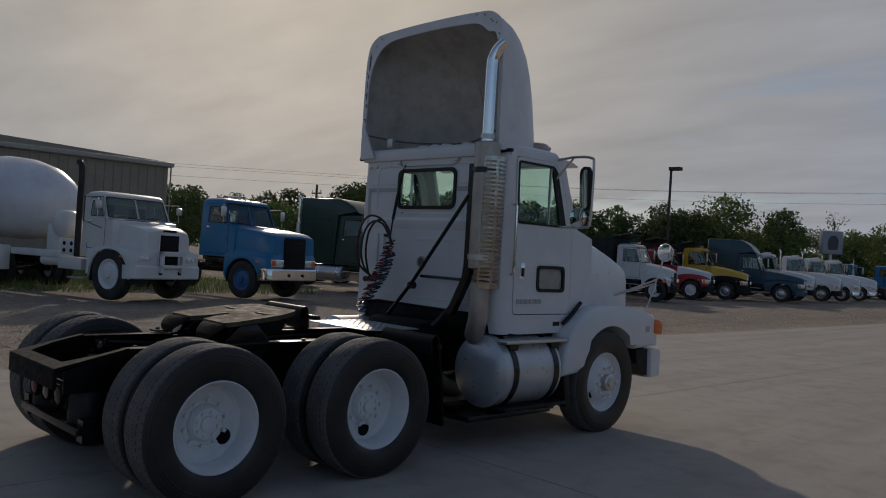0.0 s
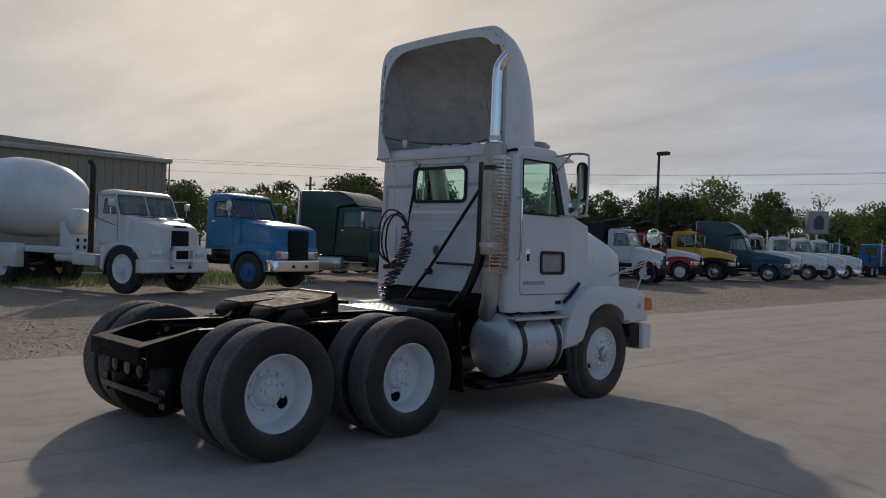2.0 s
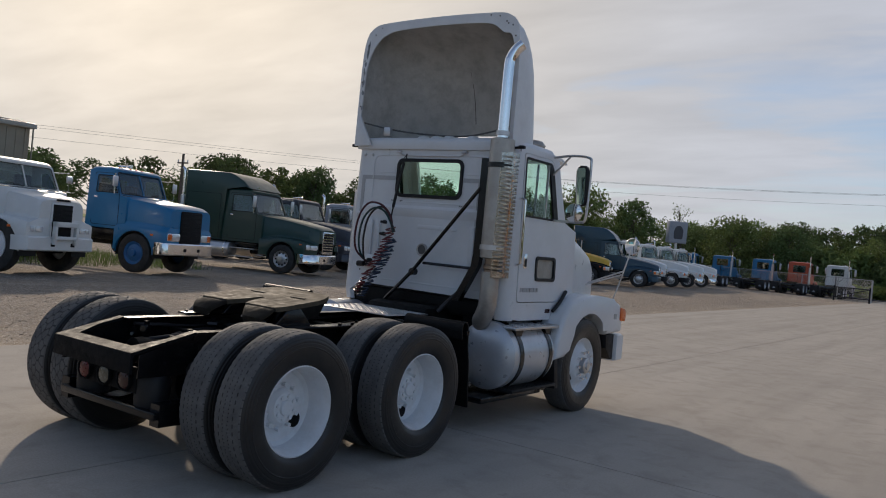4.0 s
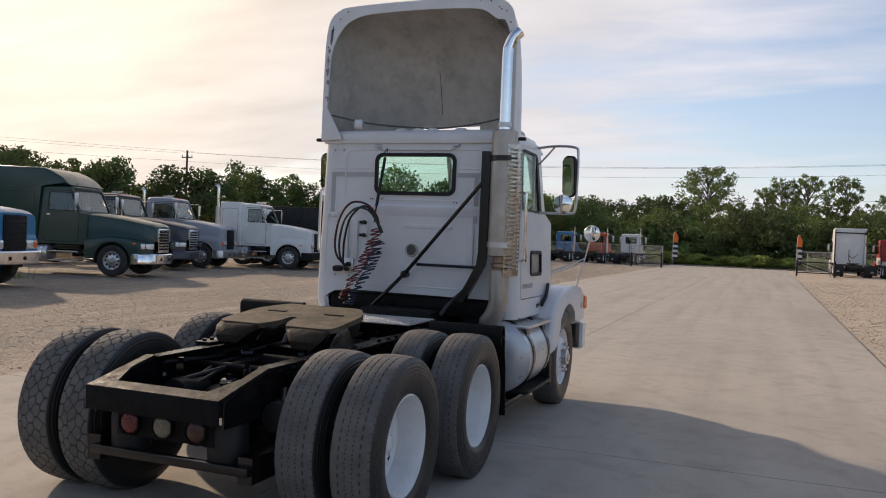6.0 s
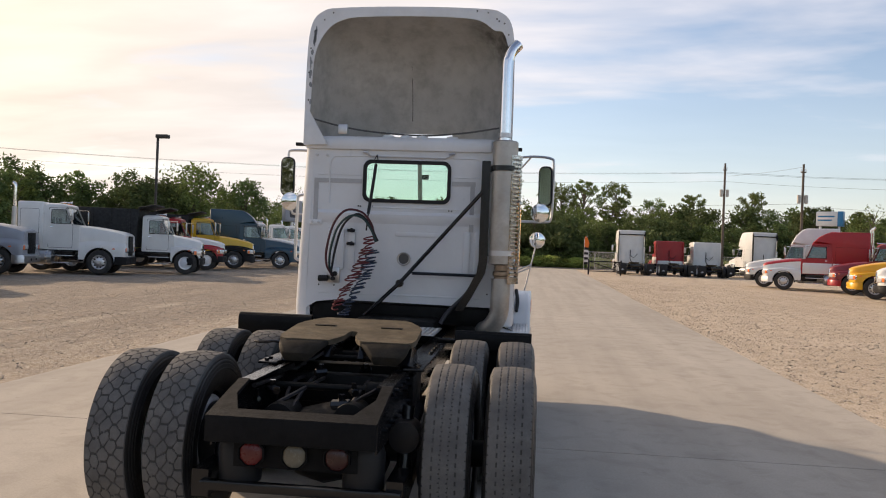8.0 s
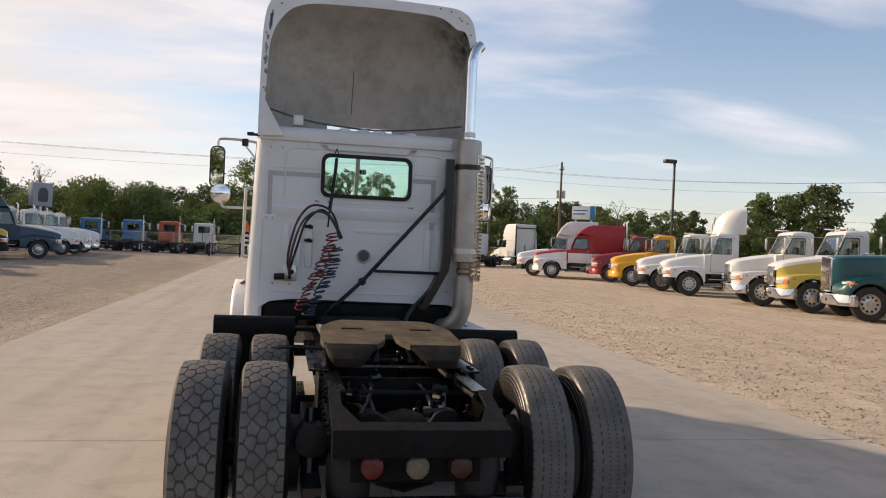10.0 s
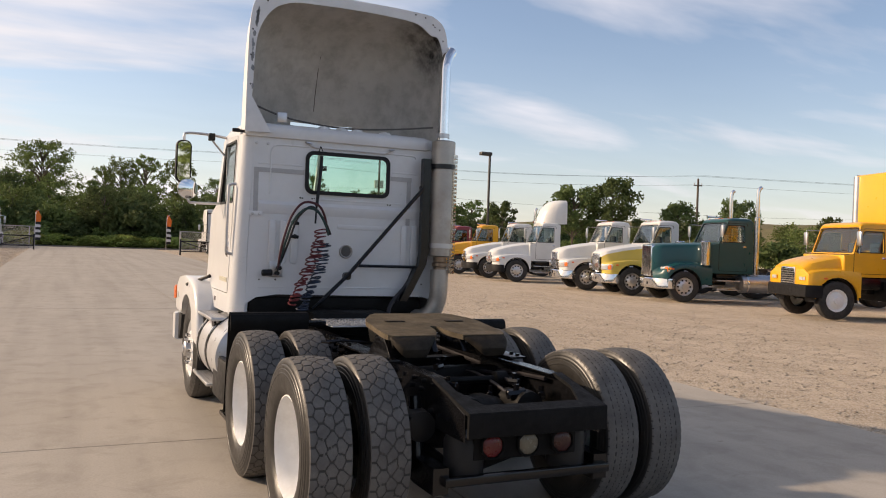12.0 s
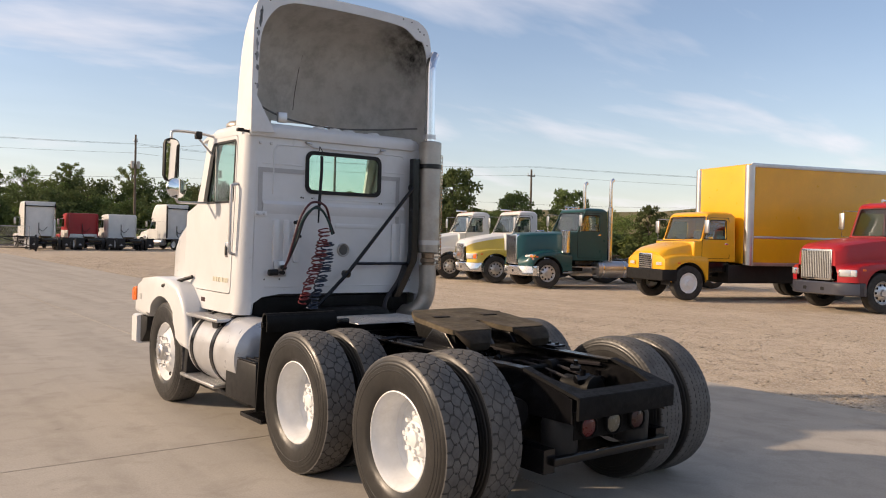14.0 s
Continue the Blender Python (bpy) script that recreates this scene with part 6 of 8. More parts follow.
    loft(bm, bsec)
    bp = part("front_bumper", bm, bumper, t, "", 30)
    for s in (1, -1):
        part("tow_hole", prism(B(), rrect(s * 0.30 - 0.06, s * 0.30 + 0.06, bz + 0.53, bz + 0.62, 0.02), "y", front + (0.108 if style == "blunt" else 0.085), front + (0.116 if style == "blunt" else 0.094), 0.0), GRILLEM, bp)
    part("cowl", box(B(), -w * 0.985, w * 0.985, back - 0.02, back + 0.30, fz + 0.02, belt - 0.03, 0.03), P, t)
    # hollow cab
    bm = B()
    hw = w * 1.0

    def sx(z):
        return hw - 0.06 * max(0, z - belt) / max(0.1, roof - belt)
    for s in (1, -1):
        dwin = rpoly([(cb + 0.32, belt + 0.06), (cb + 0.32, roof - 0.16), (back - 0.30, roof - 0.16), (back - 0.06, belt + 0.06)], 0.05, 3)
        panel(bm, rpoly([(cb, fz), (cb, roof), (back - rk, roof), (back + 0.03, belt), (back + 0.28, belt - 0.06), (back + 0.28, fz)], 0.05, 3), [dwin], lambda y_, z_: (s * sx(z_), y_, z_), (-s * 0.04, 0, 0))
    rw = rrect(-hw * 0.55, hw * 0.55, belt + 0.12, roof - 0.20, 0.05, 3)
    panel(bm, [(-sx(fz), fz), (sx(fz), fz), (sx(roof), roof), (-sx(roof), roof)], [rw] if not sleeper else [], lambda x_, z_: (x_, cb, z_), (0, 0.04, 0))

    def wp(x_, q):
        return (x_, back + 0.03 - (rk + 0.03) * q, belt + (roof - belt) * q)
    wh = [rpoly([(-hw * 0.91, 0.06), (-0.014, 0.06), (-0.014, 0.92), (-hw * 0.86, 0.92)], 0.05, 3), rpoly([(0.014, 0.06), (hw * 0.91, 0.06), (hw * 0.86, 0.92), (0.014, 0.92)], 0.05, 3)]
    if not split:
        wh = [rpoly([(-hw * 0.91, 0.06), (hw * 0.91, 0.06), (hw * 0.86, 0.92), (-hw * 0.86, 0.92)], 0.06, 3)]
    panel(bm, [(-sx(belt), 0), (sx(belt), 0), (sx(roof), 1), (-sx(roof), 1)], wh, wp, (0, -0.04, 0))
    panel(bm, [(-hw * 0.98, cb + 0.02), (hw * 0.98, cb + 0.02), (hw * 0.98, back + 0.26), (-hw * 0.98, back + 0.26)], [], lambda x_, y_: (x_, y_, fz), (0, 0, 0.04))
    part("cab", bm, P, t, "", 30)
    bm = B()
    secs = []
    for z, q, e in ((roof - 0.02, 0.0, 0.0), (roof + 0.03, 0.0, 0.0), (roof + 0.08, 0.05, 0.06), (roof + 0.11, 0.18, 0.2)):
        secs.append([(a, b, z) for a, b in rrect(-hw + 0.06 + q, hw - 0.06 - q, cb + e, back - rk + 0.03 - e, 0.12, 4)])
    loft(bm, secs)
    part("roof", bm, P, t, "", 50)
    bm = B()
    box(bm, -hw + 0.1, hw - 0.1, back - rk - 0.02, back - rk + 0.14, roof - 0.05, roof - 0.02, 0.01)
    if visor:
        part("visor", bm, visor, t)
    else:
        bm.free()
    bm = B()
    panel(bm, [(-hw * 0.91, 0.05), (hw * 0.91, 0.05), (hw * 0.86, 0.93), (-hw * 0.86, 0.93)], [], lambda x_, q: tuple(Vector(wp(x_, q)) + Vector((0, -0.02, 0))), (0, -0.005, 0))
    g = part("windscreen", bm, GLASSB, t, "tinted windscreen")
    part("windscreen_seal", panel(B(), rpoly([(-hw * 0.935, 0.035), (hw * 0.935, 0.035), (hw * 0.885, 0.945), (-hw * 0.885, 0.945)], 0.07, 3), [rpoly([(-hw * 0.905, 0.062), (hw * 0.905, 0.062), (hw * 0.855, 0.918), (-hw * 0.855, 0.918)], 0.06, 3)], lambda x_, q: tuple(Vector(wp(x_, q)) + Vector((0, 0.006, 0.002))), (0, -0.01, 0)), BLACKM, g, "black rubber seal")
    for q in (-1, 1):
        part("wiper", tube(B(), [Vector(wp(q * hw * 0.12, 0.03)) + Vector((0, 0.02, 0)), Vector(wp(q * hw * 0.42, 0.14)) + Vector((0, 0.02, 0)), Vector(wp(q * hw * 0.62, 0.12)) + Vector((0, 0.02, 0))], 0.009, 5), BLACKM, g)
    g.visible_shadow = False
    for s in (1, -1):
        g = part("side_window", panel(B(), dwin, [], lambda y_, z_: (s * (sx(z_) - 0.015), y_, z_), (-s * 0.005, 0, 0)), GLASSB, t, "tinted side window")
        g.visible_shadow = False
    if not sleeper:
        g = part("rear_window", panel(B(), rw, [], lambda x_, z_: (x_, cb + 0.015, z_), (0, 0.005, 0)), GLASSB, t, "tinted rear window")
        g.visible_shadow = False
    bm = B()
    for q in (-0.5, 0.5):
        box(bm, q * hw - 0.24, q * hw + 0.24, cb + 0.12, cb + 0.26, fz + 0.1, belt + 0.32, 0.05)
        box(bm, q * hw - 0.24, q * hw + 0.24, cb + 0.2, cb + 0.7, fz + 0.1, fz + 0.5, 0.05)
    box(bm, -hw * 0.9, hw * 0.9, back - 0.1, back + 0.24, fz + 0.1, belt - 0.02, 0.04)
    part("cab_interior", bm, INTER, t)
    for s in (1, -1):
        # door seam, handle, mirror, step, tank
        bm = B()
        panel(bm, rpoly([(cb + 0.20, fz + 0.08), (cb + 0.20, roof - 0.07), (back - 0.27, roof - 0.07), (back + 0.02, belt), (back + 0.02, fz + 0.08)], 0.06, 3), [rpoly([(cb + 0.212, fz + 0.092), (cb + 0.212, roof - 0.082), (back - 0.275, roof - 0.082), (back + 0.008, belt), (back + 0.008, fz + 0.092)], 0.06, 3)], lambda y_, z_: (s * (sx(z_) + 0.0015), y_, z_), (-s * 0.004, 0, 0))
        dr = part("door_seam", bm, GRILLEM, t)
        bm = B()
        panel(bm, rpoly([(cb + 0.295, belt + 0.035), (cb + 0.295, roof - 0.135), (back - 0.285, roof - 0.135), (back - 0.03, belt + 0.035)], 0.05, 3), [rpoly([(cb + 0.32, belt + 0.06), (cb + 0.32, roof - 0.16), (back - 0.30, roof - 0.16), (back - 0.06, belt + 0.06)], 0.05, 3)], lambda y_, z_: (s * (sx(z_) + 0.004), y_, z_), (-s * 0.01, 0, 0))
        part("window_seal", bm, BLACKM, t)
        bm = B()
        box(bm, s * hw - 0.015, s * hw + 0.015, cb + 0.26, cb + 0.38, belt - 0.12, belt - 0.07, 0.008)
        part("door_handle", bm, CHROME, t)
        bm = B()
        mx = s * (hw + 0.26)
        tube(bm, [(s * (hw - 0.05), back - 0.25, roof - 0.12), (mx, back + 0.05, roof - 0.10), (mx, back + 0.05, belt + 0.02), (s * (hw - 0.02), back - 0.05, belt)], 0.014, 6)
        ma = part("mirror_arm", bm, CHROME, t)
        bm = B()
        box(bm, mx - 0.09, mx + 0.09, back + 0.03, back + 0.09, belt + 0.22, roof - 0.16, 0.025)
        part("mirror", bm, ALU, ma, "tall dull metal mirror")
        for zz in ((0.42, 0.72) if steps else ()):
            bm = B()
            box(bm, s * (hw - 0.15) - 0.14, s * (hw - 0.15) + 0.20, cb + 0.3, back + 0.05, zz, zz + 0.04, 0.008)
            part("step", bm, ALU, t)
        if tank_on:
            ty1 = min(cb + 0.45, -1.15)
            ty0 = ty1 - 1.35
            bm = B()
            lathe(bm, [(ty0, 0.0), (ty0 + 0.02, 0.2), (ty0 + 0.06, 0.30), (ty1 - 0.06, 0.30), (ty1 - 0.02, 0.2), (ty1, 0.0)], 28, "y", Matrix.Translation((s * hw * 0.88, 0, 0.66)))
            tk = part("fuel_tank", bm, tank, t, "round fuel tank")
            for yy in (ty0 + 0.25, ty1 - 0.25):
                bm = B()
                lathe(bm, [(yy - 0.03, 0.302), (yy - 0.03, 0.31), (yy + 0.03, 0.31), (yy + 0.03, 0.302)], 24, "y", Matrix.Translation((s * hw * 0.88, 0, 0.66)), close=True)
                part("strap", bm, CHROME, tk)
        if air_cans:
            bm = B()
            cyl(bm, (s * (hw + 0.02), back + 0.50, 1.22), (s * (hw + 0.02), back + 0.50, 2.04), 0.17, 20, bev=0.03)
            part("air_cleaner", bm, CHROME, t, "tall chrome air cleaner")
        # bonnet mirror
        if style != "box":
            continue
        bm = B()
        tube(bm, [(s * w * 0.95, front - 0.35, 1.2), (s * w * 1.0, front - 0.3, nose + 0.28)], 0.009, 5)
        lathe(bm, [(front - 0.33, 0.0), (front - 0.30, 0.08), (front - 0.27, 0.0)], 12, "y", Matrix.Translation((s * w * 1.0, 0, nose + 0.3)))
        part("bonnet_mirror", bm, CHROME, t)
    # frame and back
    end = -wheelbase - 1.3 * axles - 0.1
    bm = B()
    for s in (1, -1):
        box(bm, s * 0.43 - 0.04, s * 0.43 + 0.04, end, front - 0.1, 0.68, 0.94, 0.01)
    box(bm, -0.43, 0.43, end, end + 0.1, 0.68, 0.92, 0.01)
    for k in range(axles):
        cyl(bm, (-1.0, -wheelbase - 1.3 * k, 0.505), (1.0, -wheelbase - 1.3 * k, 0.505), 0.08, 10)
    cyl(bm, (-1.0, 0, 0.505), (1.0, 0, 0.505), 0.06, 10)
    box(bm, -0.35, 0.35, back - 0.6, front - 0.2, 0.55, 0.95, 0.05)
    box(bm, -0.85, 0.85, cb + 0.1, back, 0.82, fz, 0.02)
    part("chassis", bm, BLACK, t, "black chassis frame")
    if not drum:
        bm = B()
        prism(bm, rrect(-0.44, 0.44, -wheelbase - 1.1, -wheelbase - 0.1, 0.12), "z", 1.06, 1.11, 0.01)
        box(bm, -0.4, 0.4, -wheelbase - 0.8, -wheelbase - 0.4, 0.94, 1.06, 0.01)
        part("fifth_wheel", bm, GREASE, t)
    if sleeper:
        sb = cb - sleeper
        H = sl_h or roof
        sp = sl_paint or P
        bm = B()
        prof = [(sb, fz), (sb, H - 0.03), (sb + 0.06, H)]
        if H > roof + 0.2:
            prof += [(cb + 0.10, H - 0.02), (cb + 0.38, H - 0.12), (cb + 0.38 + (back - rk - cb - 0.38) * 0.55, H - 0.12 - (H - roof - 0.22) * 0.42), (back - rk - 0.02, roof + 0.10)]
            prof += [(cb - 0.002, roof + 0.10)] if not deflector else [(cb + 0.4, roof + 0.10), (cb - 0.002, roof + 0.10)]
        else:
            prof += [(cb - 0.06, H), (cb - 0.002, H - 0.03)]
        prof += [(cb - 0.002, fz)]
        prism(bm, prof, "x", -hw * 1.04, hw * 1.04, 0.07, 3)
        sl = part("sleeper", bm, sp, t, "sleeper box behind the cab", 45)
        for s in (1, -1):
            bm = B()
            panel(bm, rrect(sb + 0.12, cb - 0.15, fz + 0.06, min(H, roof) - 0.15, 0.06, 3), [rrect(sb + 0.13, cb - 0.16, fz + 0.07, min(H, roof) - 0.16, 0.06, 3)], lambda y_, z_: (s * (hw * 1.04 + 0.001), y_, z_), (s * 0.003, 0, 0))
            part("panel_seam", bm, GRILLEM, sl)
    if fairing:
        bm = B()
        secs = []
        for z, a, d in ((roof + 0.06, 0.93, 0.95), (roof + 0.4, 0.93, 0.88), (roof + 0.75, 0.92, 0.74), (roof + 1.0, 0.90, 0.52), (roof + 1.12, 0.84, 0.34), (roof + 1.18, 0.68, 0.15)):
            secs.append([(hw * a * math.copysign(abs(math.cos(q)) ** 0.8, math.cos(q)), cb - 0.30 + (d + 0.3) * math.sin(q) ** 0.8, z) for q in [math.pi * k / 20 for k in range(21)]])
        loft(bm, secs)
        part("roof_fairing", bm, P, t, "rounded roof air deflector", 50)
    if band:
        for s in (1, -1):
            bm = B()
            box(bm, s * (hw * 1.04 + 0.004) - 0.004, s * (hw * 1.04 + 0.004) + 0.004, cb - sleeper + 0.04, cb - 0.02, fz + 0.02, 1.62, 0.003)
            box(bm, s * (hw + 0.005) - 0.004, s * (hw + 0.005) + 0.004, cb + 0.02, back + 0.2, fz + 0.02, 1.62, 0.003)
            part("lower_band", bm, band, t, "white lower panel")
        part("rear_band", box(B(), -hw, hw, cb - sleeper - 0.008, cb - sleeper + 0.004, fz, fz + 0.32, 0.003), band, t, "white lower panel")
    if flaps:
        for s in (1, -1):
            fl = part("mud_flap", box(B(), s * w * 1.02 - 0.32, s * w * 1.02 + 0.32, end - 0.02, end, 0.22, 0.98, 0.004), BLACKM, t, "black mud flap")
            part("flap_emblem", prism(B(), [(s * w * 1.02 - 0.14, 0.40), (s * w * 1.02 + 0.14, 0.40), (s * w * 1.02, 0.56)], "y", end - 0.026, end - 0.021), P_GREY, fl)
        part("hose_stick", tube(B(), [(-0.1, cb - sleeper - 0.06, 2.2), (-0.1, cb - sleeper - 0.08, 1.35), (0.0, cb - sleeper - 0.3, 1.1)], 0.03, 6), BLACKM, t)
        part("hose_loop", tube(B(), smooth_line([(-0.1, cb - sleeper - 0.08, 1.7), (0.2, cb - sleeper - 0.1, 1.5), (0.55, cb - sleeper - 0.05, 1.85)], 4), 0.022, 6), BLACKM, t)
        if sleeper:
            for s in (1, -1):
                part("side_extender", box(B(), s * hw * 1.0 - 0.035, s * hw * 1.0 + 0.035, cb - sleeper - 0.16, cb - sleeper - 0.004, fz + 0.1, sl_h - 0.12, 0.012), GRILLEM if sl_h > 3.2 else P, t)
            if sl_h > 3.2:
                part("top_extender", box(B(), -hw * 0.96, hw * 0.96, cb - sleeper - 0.12, cb - sleeper - 0.004, sl_h - 0.42, sl_h - 0.34, 0.012), GRILLEM, t)
        part("rear_lamp_bar", box(B(), -0.42, 0.42, end - 0.04, end - 0.01, 0.52, 0.64, 0.005), GRILLEM, t)
    for s in stacks:
        bm = B()
        sxp, syp = s * (hw * 0.94), cb - sleeper - 0.14
        cyl(bm, (sxp, syp, 0.95), (sxp, syp, stack_h - 1.0), 0.10, 16, bev=0.02)
        part("muffler", bm, CHROME if stack_h > 3.7 else ALU, t)
        bm = B()
        tube(bm, smooth_line([(sxp, syp, stack_h - 1.05), (sxp, syp, stack_h - 0.2), (sxp, syp - 0.03, stack_h - 0.06), (sxp, syp - 0.10, stack_h)], 4), 0.065, 14, caps=False)
        part("exhaust_pipe", bm, CHROME, t, "chrome exhaust stack")
    if roof_lights:
        for q in (-0.7, -0.25, 0, 0.25, 0.7):
            bm = B()
            lathe(bm, [(0, 0.03), (0.025, 0.026), (0.036, 0.012), (0.038, 0.0)], 10, "z", Matrix.Translation((q * hw, back - rk - 0.12, roof + 0.09)))
            part("roof_lamp", bm, AMBER, t, "amber cab marker lamp")
    if air_cans or sleeper or amber:
        bm = B()
        lathe(bm, [(cb + 0.5, 0.02), (cb + 0.9, 0.03), (cb + 0.98, 0.06)], 10, "y", Matrix.Translation((0.45, 0, roof + 0.17)))
        part("air_horn", bm, CHROME, t)
    return t, dict(cb=cb, back=back, fz=fz, hw=hw, end=end, front=front, belt=belt)


# west row, noses to the east
t_mix, d = tractor("white concrete mixer truck with white drum, on gravel", -14.2, 5.45, L, P_WHITE, 4.9, 0.42, 1.80, 1.98, 1.0, 2.57, 0.86, raised=0.17, bumper=P_WHITE, setback=0.90, rim=PRIMW, tank_on=False, drum=True, grille=P_WHITE, roof_lights=False, style="blunt", bars=GRILLEM, bezel=P_WHITE, grille_w=0.8, wk=1.25, steps=False, amber=False, lamp_k=0.75, signals=False, split=True, rk=0.2, nose_k=0.74)
cbm = d["cb"]
bm = B()
lathe(bm, [(cbm - 7.6, 0.0), (cbm - 7.6, 0.45), (cbm - 7.0, 0.75), (cbm - 5.9, 1.05), (cbm - 4.7, 1.18), (cbm - 3.7, 1.16), (cbm - 2.9, 1.02), (cbm - 2.4, 0.82), (cbm - 2.08, 0.56), (cbm - 1.97, 0.3), (cbm - 1.95, 0.0)], 44, "y", Matrix.Translation((0, -0.2, 2.12)) @ Matrix.Rotation(radians(-4), 4, "X"))
part("mixer_drum", bm, P_DRUM, t_mix, "white rounded mixing drum with cement stains", 60)
bm = B()
box(bm, -0.55, 0.55, cbm - 2.1, cbm - 1.5, 0.94, 1.8, 0.05)
part("drum_pedestal", bm, P_WHITE, t_mix)
part("drum_pedestal", box(B(), -0.75, 0.75, cbm - 7.2, cbm - 6.9, 0.94, 2.0, 0.05), P_WHITE, t_mix)
bm = B()
lathe(bm, [(0.45, 0.0), (0.47, 0.25), (0.55, 0.36), (0.90, 0.36), (1.0, 0.28), (1.04, 0.0)], 24, "x", Matrix.Translation((0, cbm - 0.95, 1.80)))
part("water_tank", bm, P_WHITE, t_mix, "white rounded water tank", 60)
bm = B()
box(bm, 0.92, 1.06, cbm - 0.72, cbm - 0.16, 1.02, 1.42, 0.02)
gp = part("gauge_panel", bm, P_WHITE, t_mix)
for yy in (-0.58, -0.30):
    for zz in (1.13, 1.31):
        part("gauge", lathe(B(), [(0, 0.055), (0.012, 0.05), (0.014, 0.0)], 12, "x", Matrix.Translation((1.06, cbm + yy, zz))), GRILLEM, gp)
for x0, x1, yy0, yy1, z0, z1, nm in ((0.60, 1.04, cbm - 0.85, cbm + 0.10, 0.66, 0.96, "tool_box"), (0.55, 0.98, cbm - 3.0, cbm - 0.85, 0.92, 1.10, "side_rail"), (0.90, 1.18, cbm - 4.0, cbm - 3.1, 0.48, 1.15, "mudguard")):
    part(nm, box(B(), x0, x1, yy0, yy1, z0, z1, 0.03), P_WHITE, t_mix)
bm = B()
cyl(bm, (0.82, cbm - 1.75, 0.84), (0.82, cbm - 0.9, 0.84), 0.13, 16, bev=0.03)
part("air_tank", bm, P_WHITE, t_mix)
part("step", box(B(), 0.75, 1.06, cbm - 0.4, cbm + 0.25, 0.44, 0.48, 0.01), ALU, t_mix)
bm = B()
tube(bm, smooth_line([(1.02, cbm - 0.12, 1.0), (1.02, cbm - 0.12, 2.5), (1.02, cbm - 0.12, 3.22), (1.02, cbm - 0.24, 3.40)], 4), 0.075, 12)
part("exhaust_pipe", bm, STACKB, t_mix, "sooty black exhaust stack")
bm = B()
for x0, x1, z0, z1 in ((-0.36, -0.28, 0.72, 1.26), (0.28, 0.36, 0.72, 1.26), (-0.36, 0.36, 1.14, 1.26), (-0.36, 0.36, 0.84, 0.92)):
    box(bm, x0, x1, 1.02, 1.12, z0, z1, 0.012)
part("push_bar", bm, P_WHITE, t_mix)
bm = B()
for k in range(5):
    box(bm, -0.2 + k * 0.085, -0.14 + k * 0.085, 0.905, 0.935, 1.735, 1.785, 0.003)
part("badge", bm, GRILLEM, t_mix, "dark badge bars")
bm = B()
tube(bm, [(1.0, d["back"] - 0.1, 2.52), (1.30, d["back"] - 0.4, 2.50), (1.30, d["back"] - 0.4, 1.9), (1.0, d["back"] - 0.1, 1.75)], 0.012, 6)
part("mirror_bracket", bm, BLACKM, t_mix)

tractor("blue day-cab truck with chrome bumper and blue wheels, on gravel", -15.05, 9.6, L, P_BLUE, 4.4, 0.82, 1.90, 2.08, 1.0, 2.77, 1.12, raised=0.17, bumper=CHROME, setback=1.04, rim=PRIMB, grille=GRILLEM, tank_on=False, style="blunt", bars=GRILLEM, grille_w=1.1, wk=1.06, steps=False, split=True, rk=0.24)
tractor("dark green sleeper tractor with chrome grille, on gravel", -16.4, 16.4, L, P_DGREEN, 5.6, 1.35, 1.70, 2.00, 1.05, 2.80, 1.35, 1.75, 3.46, setback=1.2, stacks=(1,), stack_h=3.5, signals=False, bezel=P_DGREEN, grille_w=1.15)
tractor("dark slate sleeper tractor, on gravel", -19.0, 21.2, L, P_SLATE, 5.2, 1.35, 1.70, 2.00, 1.05, 2.80, 1.35, 0, bumper=P_SLATE, setback=1.2, stacks=(1,), stack_h=3.4, grille=CHROME, signals=False, bezel=P_SLATE, grille_w=1.15)
tractor("silver grey day-cab tractor, on gravel", -19.3, 24.5, L, P_GREY, 4.6, 1.25, 1.74, 2.00, 1.0, 2.85, 1.4, bumper=ALU, setback=0.92, stacks=(1,), stack_h=3.3, style="blunt", grille=GRILLEM, bars=GRILLEM)
tractor("white flat-roof sleeper tractor, on gravel", -16.87, 27.6, L, P_WHITE, 5.0, 1.25, 1.74, 2.00, 1.0, 2.80, 1.15, 1.0, 2.95, bumper=GRILLEM, setback=1.02, stacks=(1,), stack_h=3.7, style="blunt", grille=GRILLEM, bars=GRILLEM)
t_d, d = tractor("white dump truck with black body, on gravel", -14.7, 31.2, L, P_WHITE, 4.9, 0.95, 1.50, 1.74, 0.98, 2.55, 1.15, bumper=GRILLEM, setback=0.62, rim=PRIMW, drum=True, tank_on=False)


def dump_body(t, cb, h, wide=1.2):
    bm = B()
    prism(bm, [(cb - 0.25, 1.15), (cb - 0.15, h), (cb + 0.6, h + 0.15), (cb + 0.6, h + 0.08), (cb - 0.10, h - 0.1), (cb - 0.2, h - 0.1), (cb - 5.0, h - 0.1), (cb - 5.0, 1.15)], "x", -wide, wide, 0.04)
    body = part("dump_body", bm, CANVAS, t, "black steel tipping body", 30)
    for k in range(6):
        for s in (1, -1):
            bm = B()
            box(bm, s * wide - 0.03, s * wide + 0.05, cb - 0.6 - k * 0.8, cb - 0.5 - k * 0.8, 1.15, h - 0.1, 0.01)
            part("body_rib", bm, CANVAS, body)


